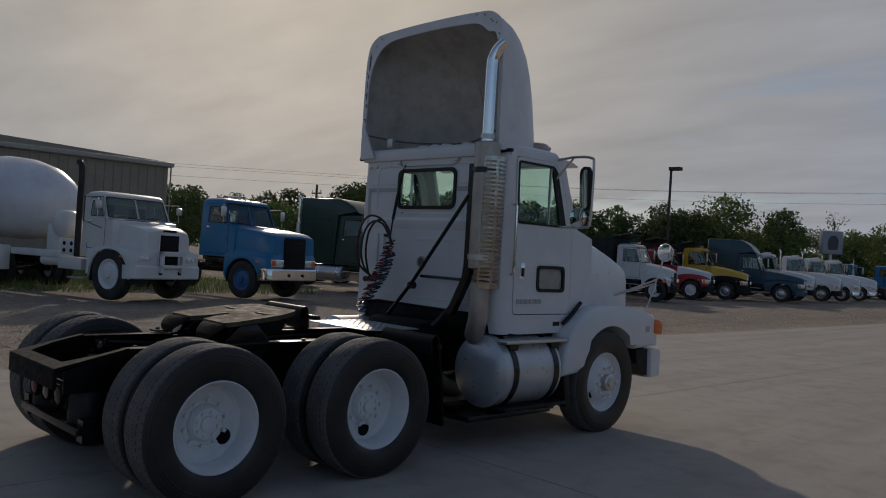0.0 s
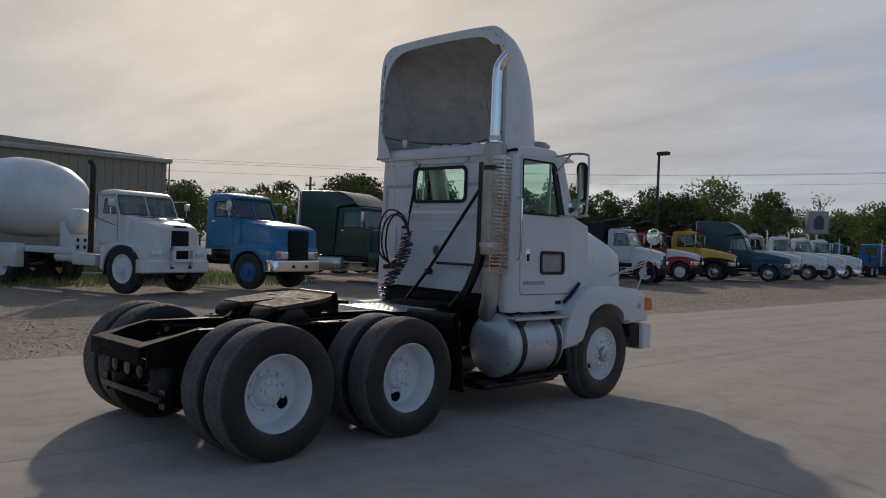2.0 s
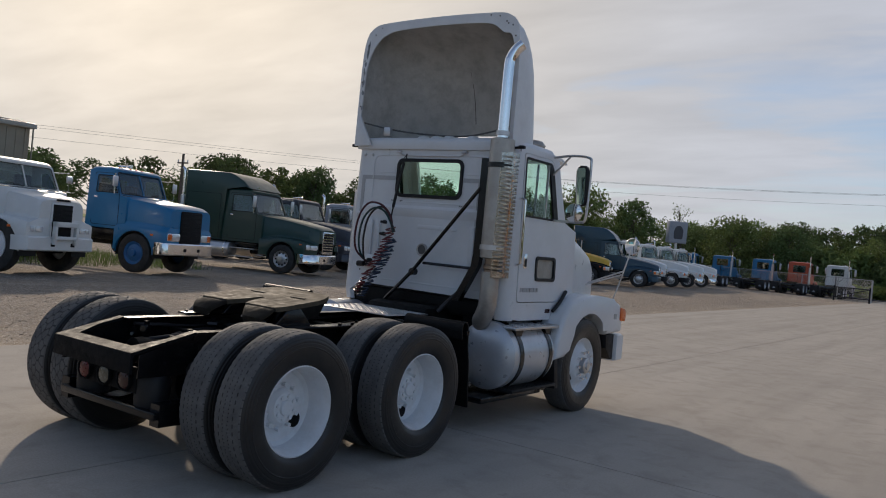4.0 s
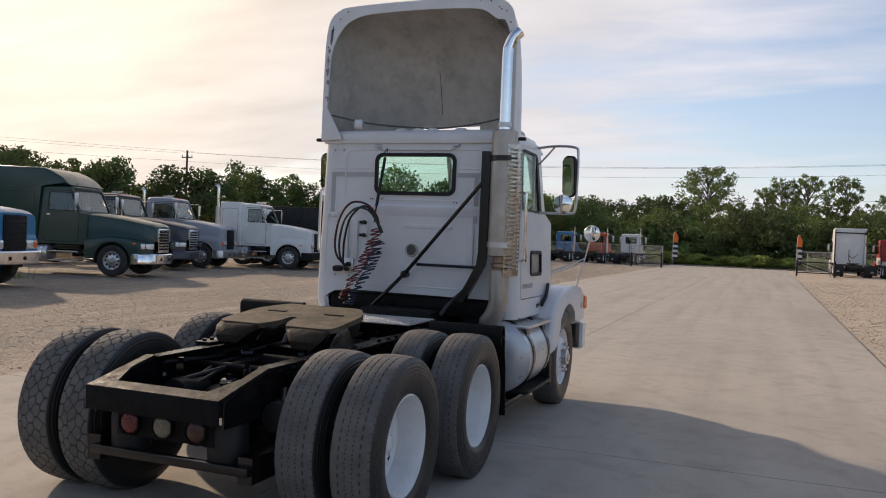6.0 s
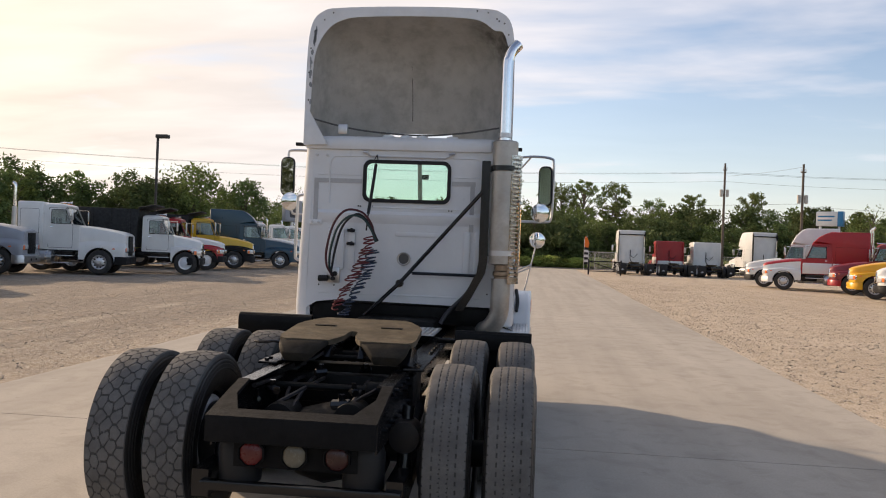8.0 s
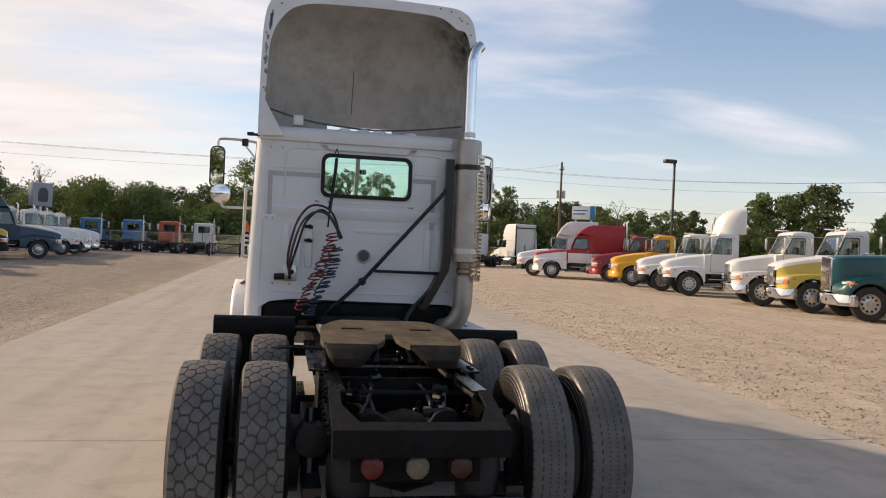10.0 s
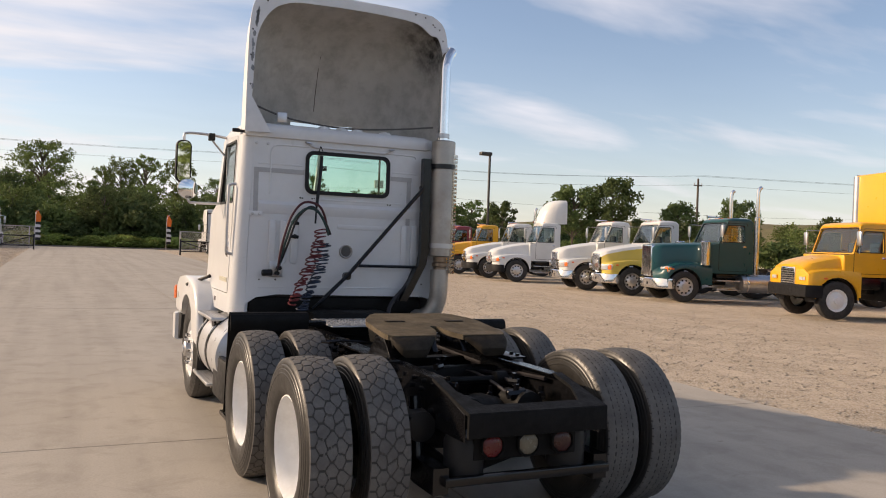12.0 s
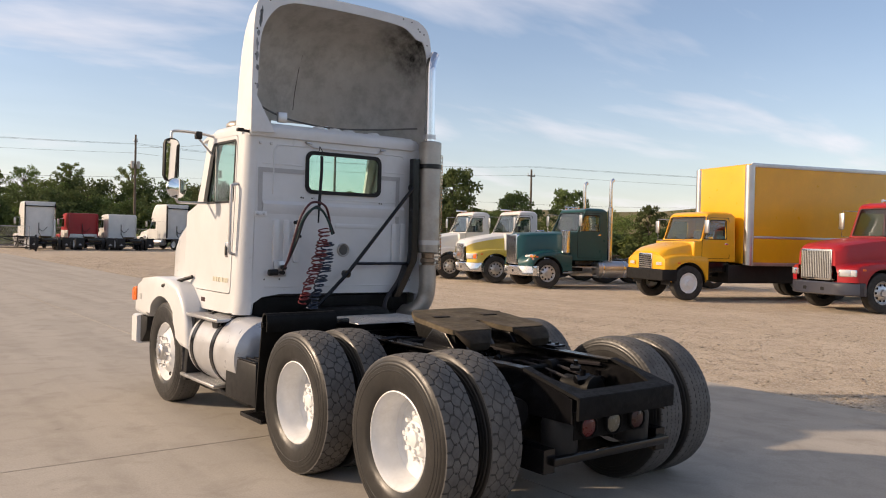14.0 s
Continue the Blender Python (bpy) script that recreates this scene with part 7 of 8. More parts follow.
dump_body(t_d, d["cb"], 3.0)
t_d, d = tractor("red and white truck with black body, on gravel", -16.3, 37.4, L, P_RED, 5.2, 1.25, 1.45, 1.72, 0.98, 2.6, 1.35, bumper=GRILLEM, setback=0.85, rim=PRIMW, drum=True, hood_paint=P_WHITE, wing=P_RED, tank_on=False)
dump_body(t_d, d["cb"], 3.1)
t_d, d = tractor("yellow dump truck with dark wings, on gravel", -16.1, 40.9, L, P_YELLOW, 5.2, 1.25, 1.50, 1.84, 1.02, 2.75, 1.35, bumper=GRILLEM, setback=1.05, drum=True, wing=GRILLEM, tank_on=False)
dump_body(t_d, d["cb"], 3.1)
tractor("dark teal blue sleeper tractor, on gravel", -14.5, 44.6, L, P_TEALB, 5.6, 1.35, 1.45, 1.80, 1.05, 2.7, 1.35, 1.75, 3.55, bumper=P_TEALB, setback=1.15)
for yy, xx in ((48.9, -15.6), (52.8, -15.4), (56.9, -15.6), (61.8, -16.1)):
    tractor("white day-cab tractor in a row, on gravel", xx, yy, L, P_WHITE, 4.8, 1.25, 1.55, 1.88, 1.0, 2.8, 1.4, bumper=CHROME if yy > 55 else GRILLEM, setback=1.1, stacks=(1,), stack_h=3.3)
# far row, backs to the yard
for xx, yy, P, lb in ((-26.6, 79.5, P_BLUE, "blue"), (-22.8, 79.5, P_BLUE, "blue"), (-19.1, 79.5, P_BLUE, "blue"), (-15.4, 80.0, P_BLUE, "blue"), (-12.0, 79.5, P_ORRED, "orange-red"), (-8.9, 80.5, P_WHITE, "white")):
    tractor(lb + " day-cab tractor seen from behind, on gravel", xx, yy, 0, P, 4.3, 1.2, 1.5, 1.85, 1.0, 2.85, 1.4, setback=1.1, stacks=(1,), stack_h=3.5, tank_on=False, group="trucks along the far fence", flaps=True)
for xx, yy, P, lb, h in ((10.05, 74.3, P_WHITE, "white", 3.95), (13.6, 75.0, P_RED, "red", 3.1), (16.85, 75.0, P_WHITE, "white", 3.1), (21.0, 75.5, P_WHITE, "white", 4.2)):
    tractor(lb + " sleeper tractor seen from behind, on gravel", xx, yy, 0 if xx < 20 else 15, P, 5.4, 1.3, 1.5, 1.85, 1.16, 2.75, 1.3, 1.5, h, setback=1.1, stacks=(1,) if h > 3.2 else (), stack_h=3.5, tank_on=xx > 20, group="trucks along the far fence", flaps=True, band=P_WHITE if P is P_RED else None)
# east row, noses to the west
tractor("white sleeper tractor with raised roof, on gravel", 15.6, 48.1, R_, P_WHITE, 5.4, 1.35, 1.45, 1.82, 1.04, 2.7, 1.3, 1.7, 3.75, bumper=GRILLEM, setback=1.1)
tractor("red and white long sleeper tractor, on gravel", 15.8, 44.8, R_, P_RED, 5.8, 1.35, 1.52, 1.84, 1.03, 2.72, 1.35, 1.9, 3.45, bumper=P_WHITE, setback=1.15, hood_paint=P_RED, wing=P_WHITE, wing_hi=True, band=P_WHITE, stacks=(-1, 1), stack_h=3.75)
tractor("dark red day-cab tractor, on gravel", 18.3, 41.2, R_, P_MAROON, 4.8, 1.12, 1.45, 1.78, 1.0, 2.66, 1.22, bumper=P_RED, setback=1.1)
tractor("amber yellow day-cab tractor, on gravel", 17.6, 36.5, R_, P_ORANGE, 4.8, 1.12, 1.45, 1.80, 1.0, 2.68, 1.22, bumper=P_ORANGE, setback=1.1)
tractor("white day-cab tractor with black bumper, on gravel", 17.1, 32.0, R_, P_WHITE, 4.8, 1.12, 1.42, 1.80, 1.0, 2.70, 1.22, bumper=GRILLEM, setback=1.1, stacks=(-1,), stack_h=3.6)
tractor("white day-cab tractor with rounded roof deflector, on gravel", 16.65, 28.4, R_, P_WHITE, 4.8, 1.05, 1.42, 1.80, 1.0, 2.70, 1.15, bumper=GRILLEM, setback=1.1, fairing=True)
tractor("white day-cab tractor with chrome bumper, on gravel", 16.55, 22.65, R_, P_WHITE, 4.8, 0.86, 1.58, 1.88, 1.02, 2.68, 1.04, raised=0.16, bumper=CHROME, setback=1.05, vertical=True, grille_w=1.2)
tractor("white and yellow day-cab tractor, on gravel", 16.5, 19.7, R_, P_WHITE, 4.8, 0.86, 1.58, 1.88, 1.02, 2.68, 1.04, raised=0.16, bumper=CHROME, setback=1.05, wing=P_PALEY, wing_hi=True, vertical=True, grille_w=1.2)
tractor("teal long-nosed tractor with tall chrome stacks, on gravel", 16.15, 16.55, R_, P_TEAL, 5.6, 1.36, 1.88, 1.96, 1.02, 2.74, 1.18, style="long", vertical=True, bumper=CHROME, setback=0.88, stacks=(-1, 1), stack_h=3.9, air_cans=True)
t_b, d = tractor("golden yellow box truck with black bumper, on gravel", 16.15, 10.65, R_, P_ORANGE, 5.4, 0.62, 1.46, 1.74, 0.98, 2.52, 1.16, rk=0.2, raised=0.17, bumper=GRILLEM, setback=0.80, rim=PRIMW, axles=1, style="blunt", drum=True, roof_lights=False, amber=False, tank_on=False, bars=CHROME, grille=CHROME, steps=False, grille_w=0.85, bezel=P_ORANGE, nose_k=0.84, lamp_k=0.55, signals=False)
bm = B()
box(bm, -1.24, 1.24, d["cb"] - 7.4, d["cb"] - 0.25, 1.08, 4.08, 0.06, 3)
part("underbody", box(B(), -0.95, 0.95, d["cb"] - 7.2, d["cb"] + 0.2, 0.50, 1.06, 0.03), BLACKM, t_b, "dark underbody and skirts")
bx = part("cargo_box", bm, P_ORANGE, t_b, "golden yellow cargo box")
for s in (1, -1):
    bm = B()
    cyl(bm, (s * 1.17, d["cb"] - 0.32, 1.06), (s * 1.17, d["cb"] - 0.32, 4.04), 0.14, 16)
    part("corner_post", bm, ALU, bx, "bright aluminium corner post")
    bm = B()
    box(bm, s * 1.245 - 0.008, s * 1.245 + 0.008, d["cb"] - 7.4, d["cb"] - 0.3, 3.98, 4.10, 0.006)
    part("side_rail", bm, ALU, bx)
    bm = B()
    box(bm, s * 1.245 - 0.008, s * 1.245 + 0.008, d["cb"] - 7.4, d["cb"] - 0.3, 1.04, 1.14, 0.006)
    part("side_rail", bm, ALU, bx)
    bm = B()
    box(bm, s * 1.245 - 0.008, s * 1.245 + 0.008, d["cb"] - 7.4, d["cb"] - 0.3, 1.86, 1.93, 0.006)
    part("side_rail", bm, ALU, bx)
tractor("red long-nosed tractor with chrome grille, on gravel", 17.6, 5.9, R_, P_RED, 5.4, 1.22, 1.70, 1.92, 1.04, 2.80, 1.5, style="aero", rk=0.24, vertical=True, grille_w=1.5, bumper=P_SLATE, setback=1.1, bars=ALU, signals=False, lamp_k=0.85)

# ---------------------------------------------------------------- trees and surroundings
BARK = mat("grey brown bark", (0.10, 0.08, 0.06), 0.9, 0, 0.3, 4, bump=0.4, bscale=20)


def leaf_mat(name, c, through_light=0.2):
    m = mat(name, c, 0.75, 0, 0.35, 0.9, per=0.25, spec=0.12)
    nt = m.node_tree
    p = nt.nodes["Principled BSDF"]
    geo = nt.nodes.new("ShaderNodeNewGeometry")
    hs = nt.nodes.new("ShaderNodeHueSaturation")
    mr = nt.nodes.new("ShaderNodeMapRange")
    mr.inputs[3].default_value, mr.inputs[4].default_value = 0.72, 1.26
    nt.links.new(geo.outputs["Random Per Island"], mr.inputs[0])
    old = p.inputs["Base Color"].links[0].from_socket
    nt.links.new(mr.outputs[0], hs.inputs["Value"])
    nt.links.new(old, hs.inputs["Color"])
    nt.links.new(hs.outputs[0], p.inputs["Base Color"])
    tr = nt.nodes.new("ShaderNodeBsdfTranslucent")
    nt.links.new(hs.outputs[0], tr.inputs[0])
    mx = nt.nodes.new("ShaderNodeMixShader")
    mx.inputs[0].default_value = through_light
    nt.links.new(p.outputs[0], mx.inputs[1])
    nt.links.new(tr.outputs[0], mx.inputs[2])
    nt.links.new(mx.outputs[0], nt.nodes["Material Output"].inputs["Surface"])
    return m


LEAF = leaf_mat("summer oak leaves", (0.110, 0.146, 0.054))
LEAF2 = leaf_mat("lighter scrub leaves", (0.165, 0.212, 0.068))


def leaf_cloud(name, blobs, per, size, rng, material):
    """Many small tilted leaf sprays filling lumps (centre, radius)."""
    verts, faces = [], []
    for c, r in blobs:
        for _ in range(per):
            d = Vector((rng.gauss(0, 1), rng.gauss(0, 1), rng.gauss(0, 1))).normalized()
            p = Vector(c) + Vector((d.x, d.y, d.z * 0.75)) * r * rng.uniform(0.35, 1.08)
            a = Vector((rng.gauss(0, 1), rng.gauss(0, 1), rng.gauss(0, 0.6))).normalized()
            b = a.orthogonal().normalized()
            b.rotate(Matrix.Rotation(rng.uniform(0, 6.28), 3, a))
            s = size * rng.uniform(0.55, 1.3)
            k = len(verts)
            e = a.cross(b)
            verts += [p + b * s, p + e * s * 0.45 + a * s * 0.2, p - b * s * rng.uniform(0.6, 1), p - e * s * 0.5 + a * s * 0.15]
            faces.append((k, k + 1, k + 2, k + 3))
    me = bpy.data.meshes.new(name)
    me.from_pydata([tuple(v) for v in verts], [], faces)
    me.materials.append(material)
    return me


def tree_kind(seed, h, spread, lumps, per, material, bare=False, low=0.32, puff=1.0):
    """Trunk with limbs, and a broken crown. Heights and widths in metres."""
    rng = random.Random(seed)
    bm = B()
    lean = Vector((rng.uniform(-0.06, 0.06), rng.uniform(-0.06, 0.06), 0))
    line = [Vector((0, 0, -0.2)), lean * h * 0.2 + Vector((0, 0, h * 0.2)), lean * h * 0.5 + Vector((0.03 * h, 0, h * 0.5)), lean * h + Vector((0, 0, h * 0.88))]
    tr = smooth_line(line, 4)
    r0 = 0.016 * h
    tube(bm, tr, [r0 * (1 - 0.85 * k / (len(tr) - 1)) for k in range(len(tr))], 7)
    blobs = []
    for k in range(lumps):
        f = low + (0.98 - low) * (k + 0.5) / lumps
        ang = k * 2.4 + rng.uniform(-0.5, 0.5)
        reach = spread * (0.35 + 0.65 * math.sin(math.pi * min(1, (f - low + 0.12) / (1.15 - low)))) * rng.uniform(0.6, 1.1)
        base = lean * h * f * 0.7 + Vector((0, 0, h * max(0.15, f - 0.18)))
        tip = Vector((math.cos(ang) * reach * 0.72, math.sin(ang) * reach * 0.72, h * f)) + lean * h * f
        tube(bm, smooth_line([base, base.lerp(tip, 0.5) + Vector((0, 0, 0.03 * h)), tip], 2), [r0 * 0.42 * (1 - 0.8 * q / 4) for q in range(5)], 4)
        blobs.append((tip, rng.uniform(0.22, 0.36) * spread * puff))
        if rng.random() < 0.6:
            blobs.append((tip * 0.6 + Vector((0, 0, h * f * 0.38)), rng.uniform(0.24, 0.36) * spread * puff))
    trunk = finish("trunk", bm, BARK, 60)
    crown = leaf_cloud("crown", blobs, per if not bare else per // 5, 0.235 if not bare else 0.14, rng, material)
    return trunk, crown


KINDS = [tree_kind(11, 10, 4.6, 22, 105, LEAF), tree_kind(12, 10, 3.8, 20, 105, LEAF, low=0.25), tree_kind(13, 10, 4.2, 18, 110, LEAF, low=0.4), tree_kind(14, 10, 3.0, 18, 105, LEAF2, low=0.2), tree_kind(15, 10, 5.2, 26, 95, LEAF2, low=0.18)]
FULL = tree_kind(44, 18, 7.6, 64, 90, LEAF2, low=0.24, puff=0.50)
TALL = [tree_kind(45 + k, 18, 5.6 + 0.7 * k, 46, 75, LEAF2, low=0.30, puff=0.46) for k in range(3)]
AIRY = [tree_kind(41, 10, 4.4, 26, 100, LEAF, low=0.42, puff=0.66), tree_kind(42, 10, 3.9, 28, 95, LEAF, low=0.36, puff=0.62), tree_kind(43, 10, 4.8, 30, 95, LEAF, low=0.48, puff=0.60)]
BARE = tree_kind(21, 10, 2.6, 16, 60, LEAF2, bare=True, low=0.5)
# weed colour is raised to look sunlit, although the trees shade them
LEAF3 = leaf_mat("sun-brightened green weeds", (0.36, 0.43, 0.12), 0.5)
WEED = tree_kind(33, 3, 2.8, 14, 80, LEAF3, low=0.08)
BUSH = [tree_kind(31, 3, 2.2, 12, 80, LEAF2, low=0.1), tree_kind(32, 3, 2.6, 14, 80, LEAF, low=0.08)]


def tree(x, y, h, kind, turn, wide=1.0, base=10.0, label="leafy green tree in the belt around the yard", name="tree", group="trees around the yard"):
    k = 0.93 * h / base
    t = thing(name, label, "tree" if name == "tree" else "bush", pose(x, y, lie(x, y) - 0.05, 0, 0, turn) @ Matrix.Diagonal((k * wide, k * wide, k, 1)), group)
    again("trunk", kind[0], t, Matrix())
    again("crown", kind[1], t, Matrix())
    return t


# tall trees that stand out: x, y, height
for n, (x, y, h) in enumerate(((-47.4, 23.8, 5.2), (-52.3, 43.8, 7.9), (-48.4, 40.9, 7.5), (-50.3, 46.5, 7.5), (-33.2, 75.6, 9.8), (-35.6, 70.9, 7.8), (-28.9, 77.5, 8.5), (-38.3, 72.3, 8.6), (-22.4, 92.6, 8.0), (-18.5, 93.6, 7.3), (-54.5, 43.6, 8.0), (-48.6, 50.0, 7.9), (-47.4, 68.0, 9.3), (-43.5, 70.2, 8.4), (-21.9, 90.8, 8.2), (-16.5, 92.2, 7.5))):
    tree(x, y, h, KINDS[n % 5], n * 67, 1.05)
for n, (x, y, h) in enumerate(((-7.4, 175.0, 20.8), (3.7, 176.0, 16.4), (6.9, 174.0, 18.3), (11.6, 175.0, 19.3), (19.6, 176.0, 18.9), (26.4, 174.0, 15.3), (35.2, 175.0, 16.8), (47.1, 175.0, 17.4), (32.3, 88.2, 8.3), (35.7, 78.4, 5.9), (27.4, 59.5, 5.5), (38.1, 55.9, 7.7), (40.8, 53.9, 8.5), (31.9, 57.2, 5.9), (46.4, 51.9, 6.5), (50.1, 48.3, 6.8), (58.6, 46.2, 5.6), (63.2, 39.9, 5.6))):
    if y > 150:
        tree(x, y, h, FULL if n == 0 else TALL[n % 3], n * 41 + 10, 0.85 if 0 < n < 3 else 1.22 if n == 0 else 1.0, 18.0)
    else:
        tree(x, y, h, AIRY[n % 3], n * 41 + 10, 1.0)
tree(-23.3, 76.5, 8.5, BARE, 20, label="thin half-bare tree above the others")
tree(30.6, 69.5, 7.5, BARE, 80, label="thin half-bare tree above the others")
rng = random.Random(77)
# the belts: north beyond the road, west behind the shed and trucks, east below the hill
for k in range(70):
    x = -84 + k * 2.5 + rng.uniform(-1.2, 1.2)
    tree(x, 99 + rng.uniform(-4, 8), rng.uniform(5.5, 7.6), KINDS[rng.randrange(5)], rng.uniform(0, 360), 1.15)
for k in range(42):
    x = -66 + k * 3.1 + rng.uniform(-1.2, 1.2)
    tree(x, 118 + rng.uniform(-5, 5), rng.uniform(8.2, 10.2), KINDS[rng.randrange(5)], rng.uniform(0, 360), 1.15)
for k in range(30):
    y = 20 + k * 2.7
    tree(-58 + rng.uniform(-5, 3) + (y - 20) * 0.12, y, rng.uniform(5.1, 6.5), KINDS[rng.randrange(5)], rng.uniform(0, 360), 1.4)
for k in range(30):
    y = -18 + k * 3.6
    tree(66 + rng.uniform(-4, 5), y, rng.uniform(4.2, 6.0), KINDS[rng.randrange(5)], rng.uniform(0, 360), 1.2)
for k in range(52):
    tree(-70 + k * 2.7 + rng.uniform(-1, 1), 94.5 + rng.uniform(-1.5, 1.5), rng.uniform(1.8, 3.2), BUSH[k % 2], rng.uniform(0, 360), 1.3, 3.0, "low tangled green scrub along the road", "bush", "scrub along the road")
for k in range(46):
    tree(-70 + k * 3.0 + rng.uniform(-1, 1), 97 + rng.uniform(-1.5, 1.5), rng.uniform(3.6, 5.4), BUSH[k % 2], rng.uniform(0, 360), 1.1, 3.0, "tall dark green thicket under the trees", "bush", "scrub along the road")
for k in range(84):
    tree(-62 + k * 1.5 + rng.uniform(-0.8, 0.8), 92.2 + rng.uniform(-0.8, 0.8), rng.uniform(0.9, 1.5), WEED, rng.uniform(0, 360), 2.5, 3.0, "low green weeds at the roadside, coloured as if sunlit", "bush", "weeds along the road")
for k in range(22):
    x = -66 + k * 6.2
    tree(x, -58 + rng.uniform(-4, 4) + abs(x) * 0.15, rng.uniform(7.0, 10.0), KINDS[rng.randrange(5)], rng.uniform(0, 360), 1.7, label="leafy green tree in the belt behind the yard")
for k in range(36):
    tree(60 + rng.uniform(-2, 2), -16 + k * 3, rng.uniform(2.0, 3.3), BUSH[k % 2], rng.uniform(0, 360), 1.3, 3.0, "low green scrub below the hill", "bush", "scrub below the hill")

for k in range(16):
    f = k / 15
    tree(-60 + 26 * f + rng.uniform(-2, 2), 42 + 36 * f + rng.uniform(-2, 2), rng.uniform(6.4, 8.0), KINDS[rng.randrange(5)], rng.uniform(0, 360), 1.35)

# hill to the east
HILL_H = 17.0
bm = B()
g = [[bm.verts.new((130 + i * 40, -260 + j * 40, 0.7 + HILL_H * math.sin(min(1, i / 3) * math.pi / 2) * (0.75 + 0.25 * math.sin(j * 0.7 + i)) - (2 if i == 0 else 0))) for j in range(24)] for i in range(9)]
for i in range(8):
    for j in range(23):
        bm.faces.new((g[i][j], g[i + 1][j], g[i + 1][j + 1], g[i][j + 1]))
tagged(part("hillside", bm, HILL, smooth=60), "low dry grassy hill beyond the trees", "hill", kind="structure")

# metal shed behind the mixer
SHEDM = mat("tan ribbed sheet metal", (0.33, 0.29, 0.22), 0.5, 0.1, 0.08, 1.5, dirt=(0.22, 0.19, 0.15), dirt_amt=0.35)
shed = thing("metal_shed", "tan ribbed metal shed with low roof, beside the yard", "shed", pose(0, 0, 0.03))
SX0, SX1, SY0, SY1, SH = -55.0, -32.0, -14.0, 15.1, 5.0
bm = B()
box(bm, SX0, SX1, SY0, SY1, -0.2, SH, 0.0)
wall = part("wall", bm, SHEDM, shed, "ribbed tan wall cladding")
bm = B()
for k in range(72):
    y = SY0 + 0.2 + k * 0.404
    box(bm, SX1, SX1 + 0.035, y, y + 0.09, 0, SH)
for k in range(58):
    x = SX0 + 0.2 + k * 0.404
    box(bm, x, x + 0.09, SY1, SY1 + 0.035, 0, SH)
tagged(part("cladding_ribs", bm, SHEDM, shed), kind="stuff")
bm = B()
box(bm, SX0 - 0.2, SX1 + 0.25, SY0 - 0.2, SY1 + 0.2, SH, SH + 0.22, 0.03)
part("roof_trim", bm, mat("pale roof trim", (0.42, 0.40, 0.35), 0.5), shed)
bm = B()
prism(bm, [(SY0 - 0.2, SH + 0.22), (SY1 + 0.2, SH + 0.22), ((SY0 + SY1) / 2, SH + 0.75)], "x", SX0 - 0.2, SX1 + 0.2)
part("roof", bm, SHEDM, shed)

# lamp posts
POLEM = mat("dark bronze pole", (0.05, 0.045, 0.04), 0.5, 0.3)
for x, y, top in ((-25.7, 50.6, 9.02), (26.65, 50.35, 8.75)):
    out_ = 1 if x < 0 else -1
    t = thing("lamp_post", "dark bronze yard lamp post with a single box head", "lamp post", pose(x, y, lie(x, y)), "yard lamp posts")
    bm = B()
    box(bm, -0.07, 0.07, -0.07, 0.07, 0, top - lie(x, y) - 0.05, 0.01)
    part("pole", bm, POLEM, t)
    bm = B()
    box(bm, min(-0.1 * out_, 0.82 * out_), max(-0.1 * out_, 0.82 * out_), -0.22, 0.22, top - lie(x, y) - 0.26, top - lie(x, y), 0.04)
    part("lamp_head", bm, POLEM, t, "dark box lamp head")
    bm = B()
    box(bm, -0.22, 0.22, -0.22, 0.22, 0, 0.6, 0.04)
    part("footing", bm, CONCRETE, t)

# poles with cross arms and wires
WOOD = mat("weathered pole wood", (0.13, 0.10, 0.075), 0.9, 0, 0.25, 3, bump=0.4, bscale=14)


def utility_pole(x, y, h, arm=1.2, transformer=False):
    t = thing("utility_pole", "weathered wooden utility pole with cross arm", "utility pole", pose(x, y, lie(x, y)), "utility poles")
    bm = B()
    cyl(bm, (0, 0, -0.2), (0, 0, h), 0.14, 10, 0.09)
    part("pole", bm, WOOD, t)
    bm = B()
    box(bm, -arm * 0.6, arm * 0.6, -0.05, 0.05, h - 0.7, h - 0.6, 0.01)
    part("cross_arm", bm, WOOD, t)
    for q in (-arm * 0.55, 0.12 * arm, arm * 0.55):
        part("insulator", cyl(B(), (q, 0, h - 0.60), (q, 0, h - 0.40), 0.04, 8), ALU, t)
    if transformer:
        for s in (1, -1):
            bm = B()
            cyl(bm, (s * 0.28, 0, h - 3.2), (s * 0.28, 0, h - 2.5), 0.15, 14, bev=0.05)
            part("transformer", bm, STEEL, t, "grey transformer can")
    return t


def wire(p, q, sag, name="power_line"):
    p, q = Vector(p), Vector(q)
    bm = B()
    tube(bm, [p.lerp(q, k / 16) - Vector((0, 0, sag * 4 * (k / 16) * (1 - k / 16))) for k in range(17)], 0.011, 4, caps=False)
    return tagged(part(name, bm, BLACKM), "thin black overhead power line", "cable", "overhead lines")


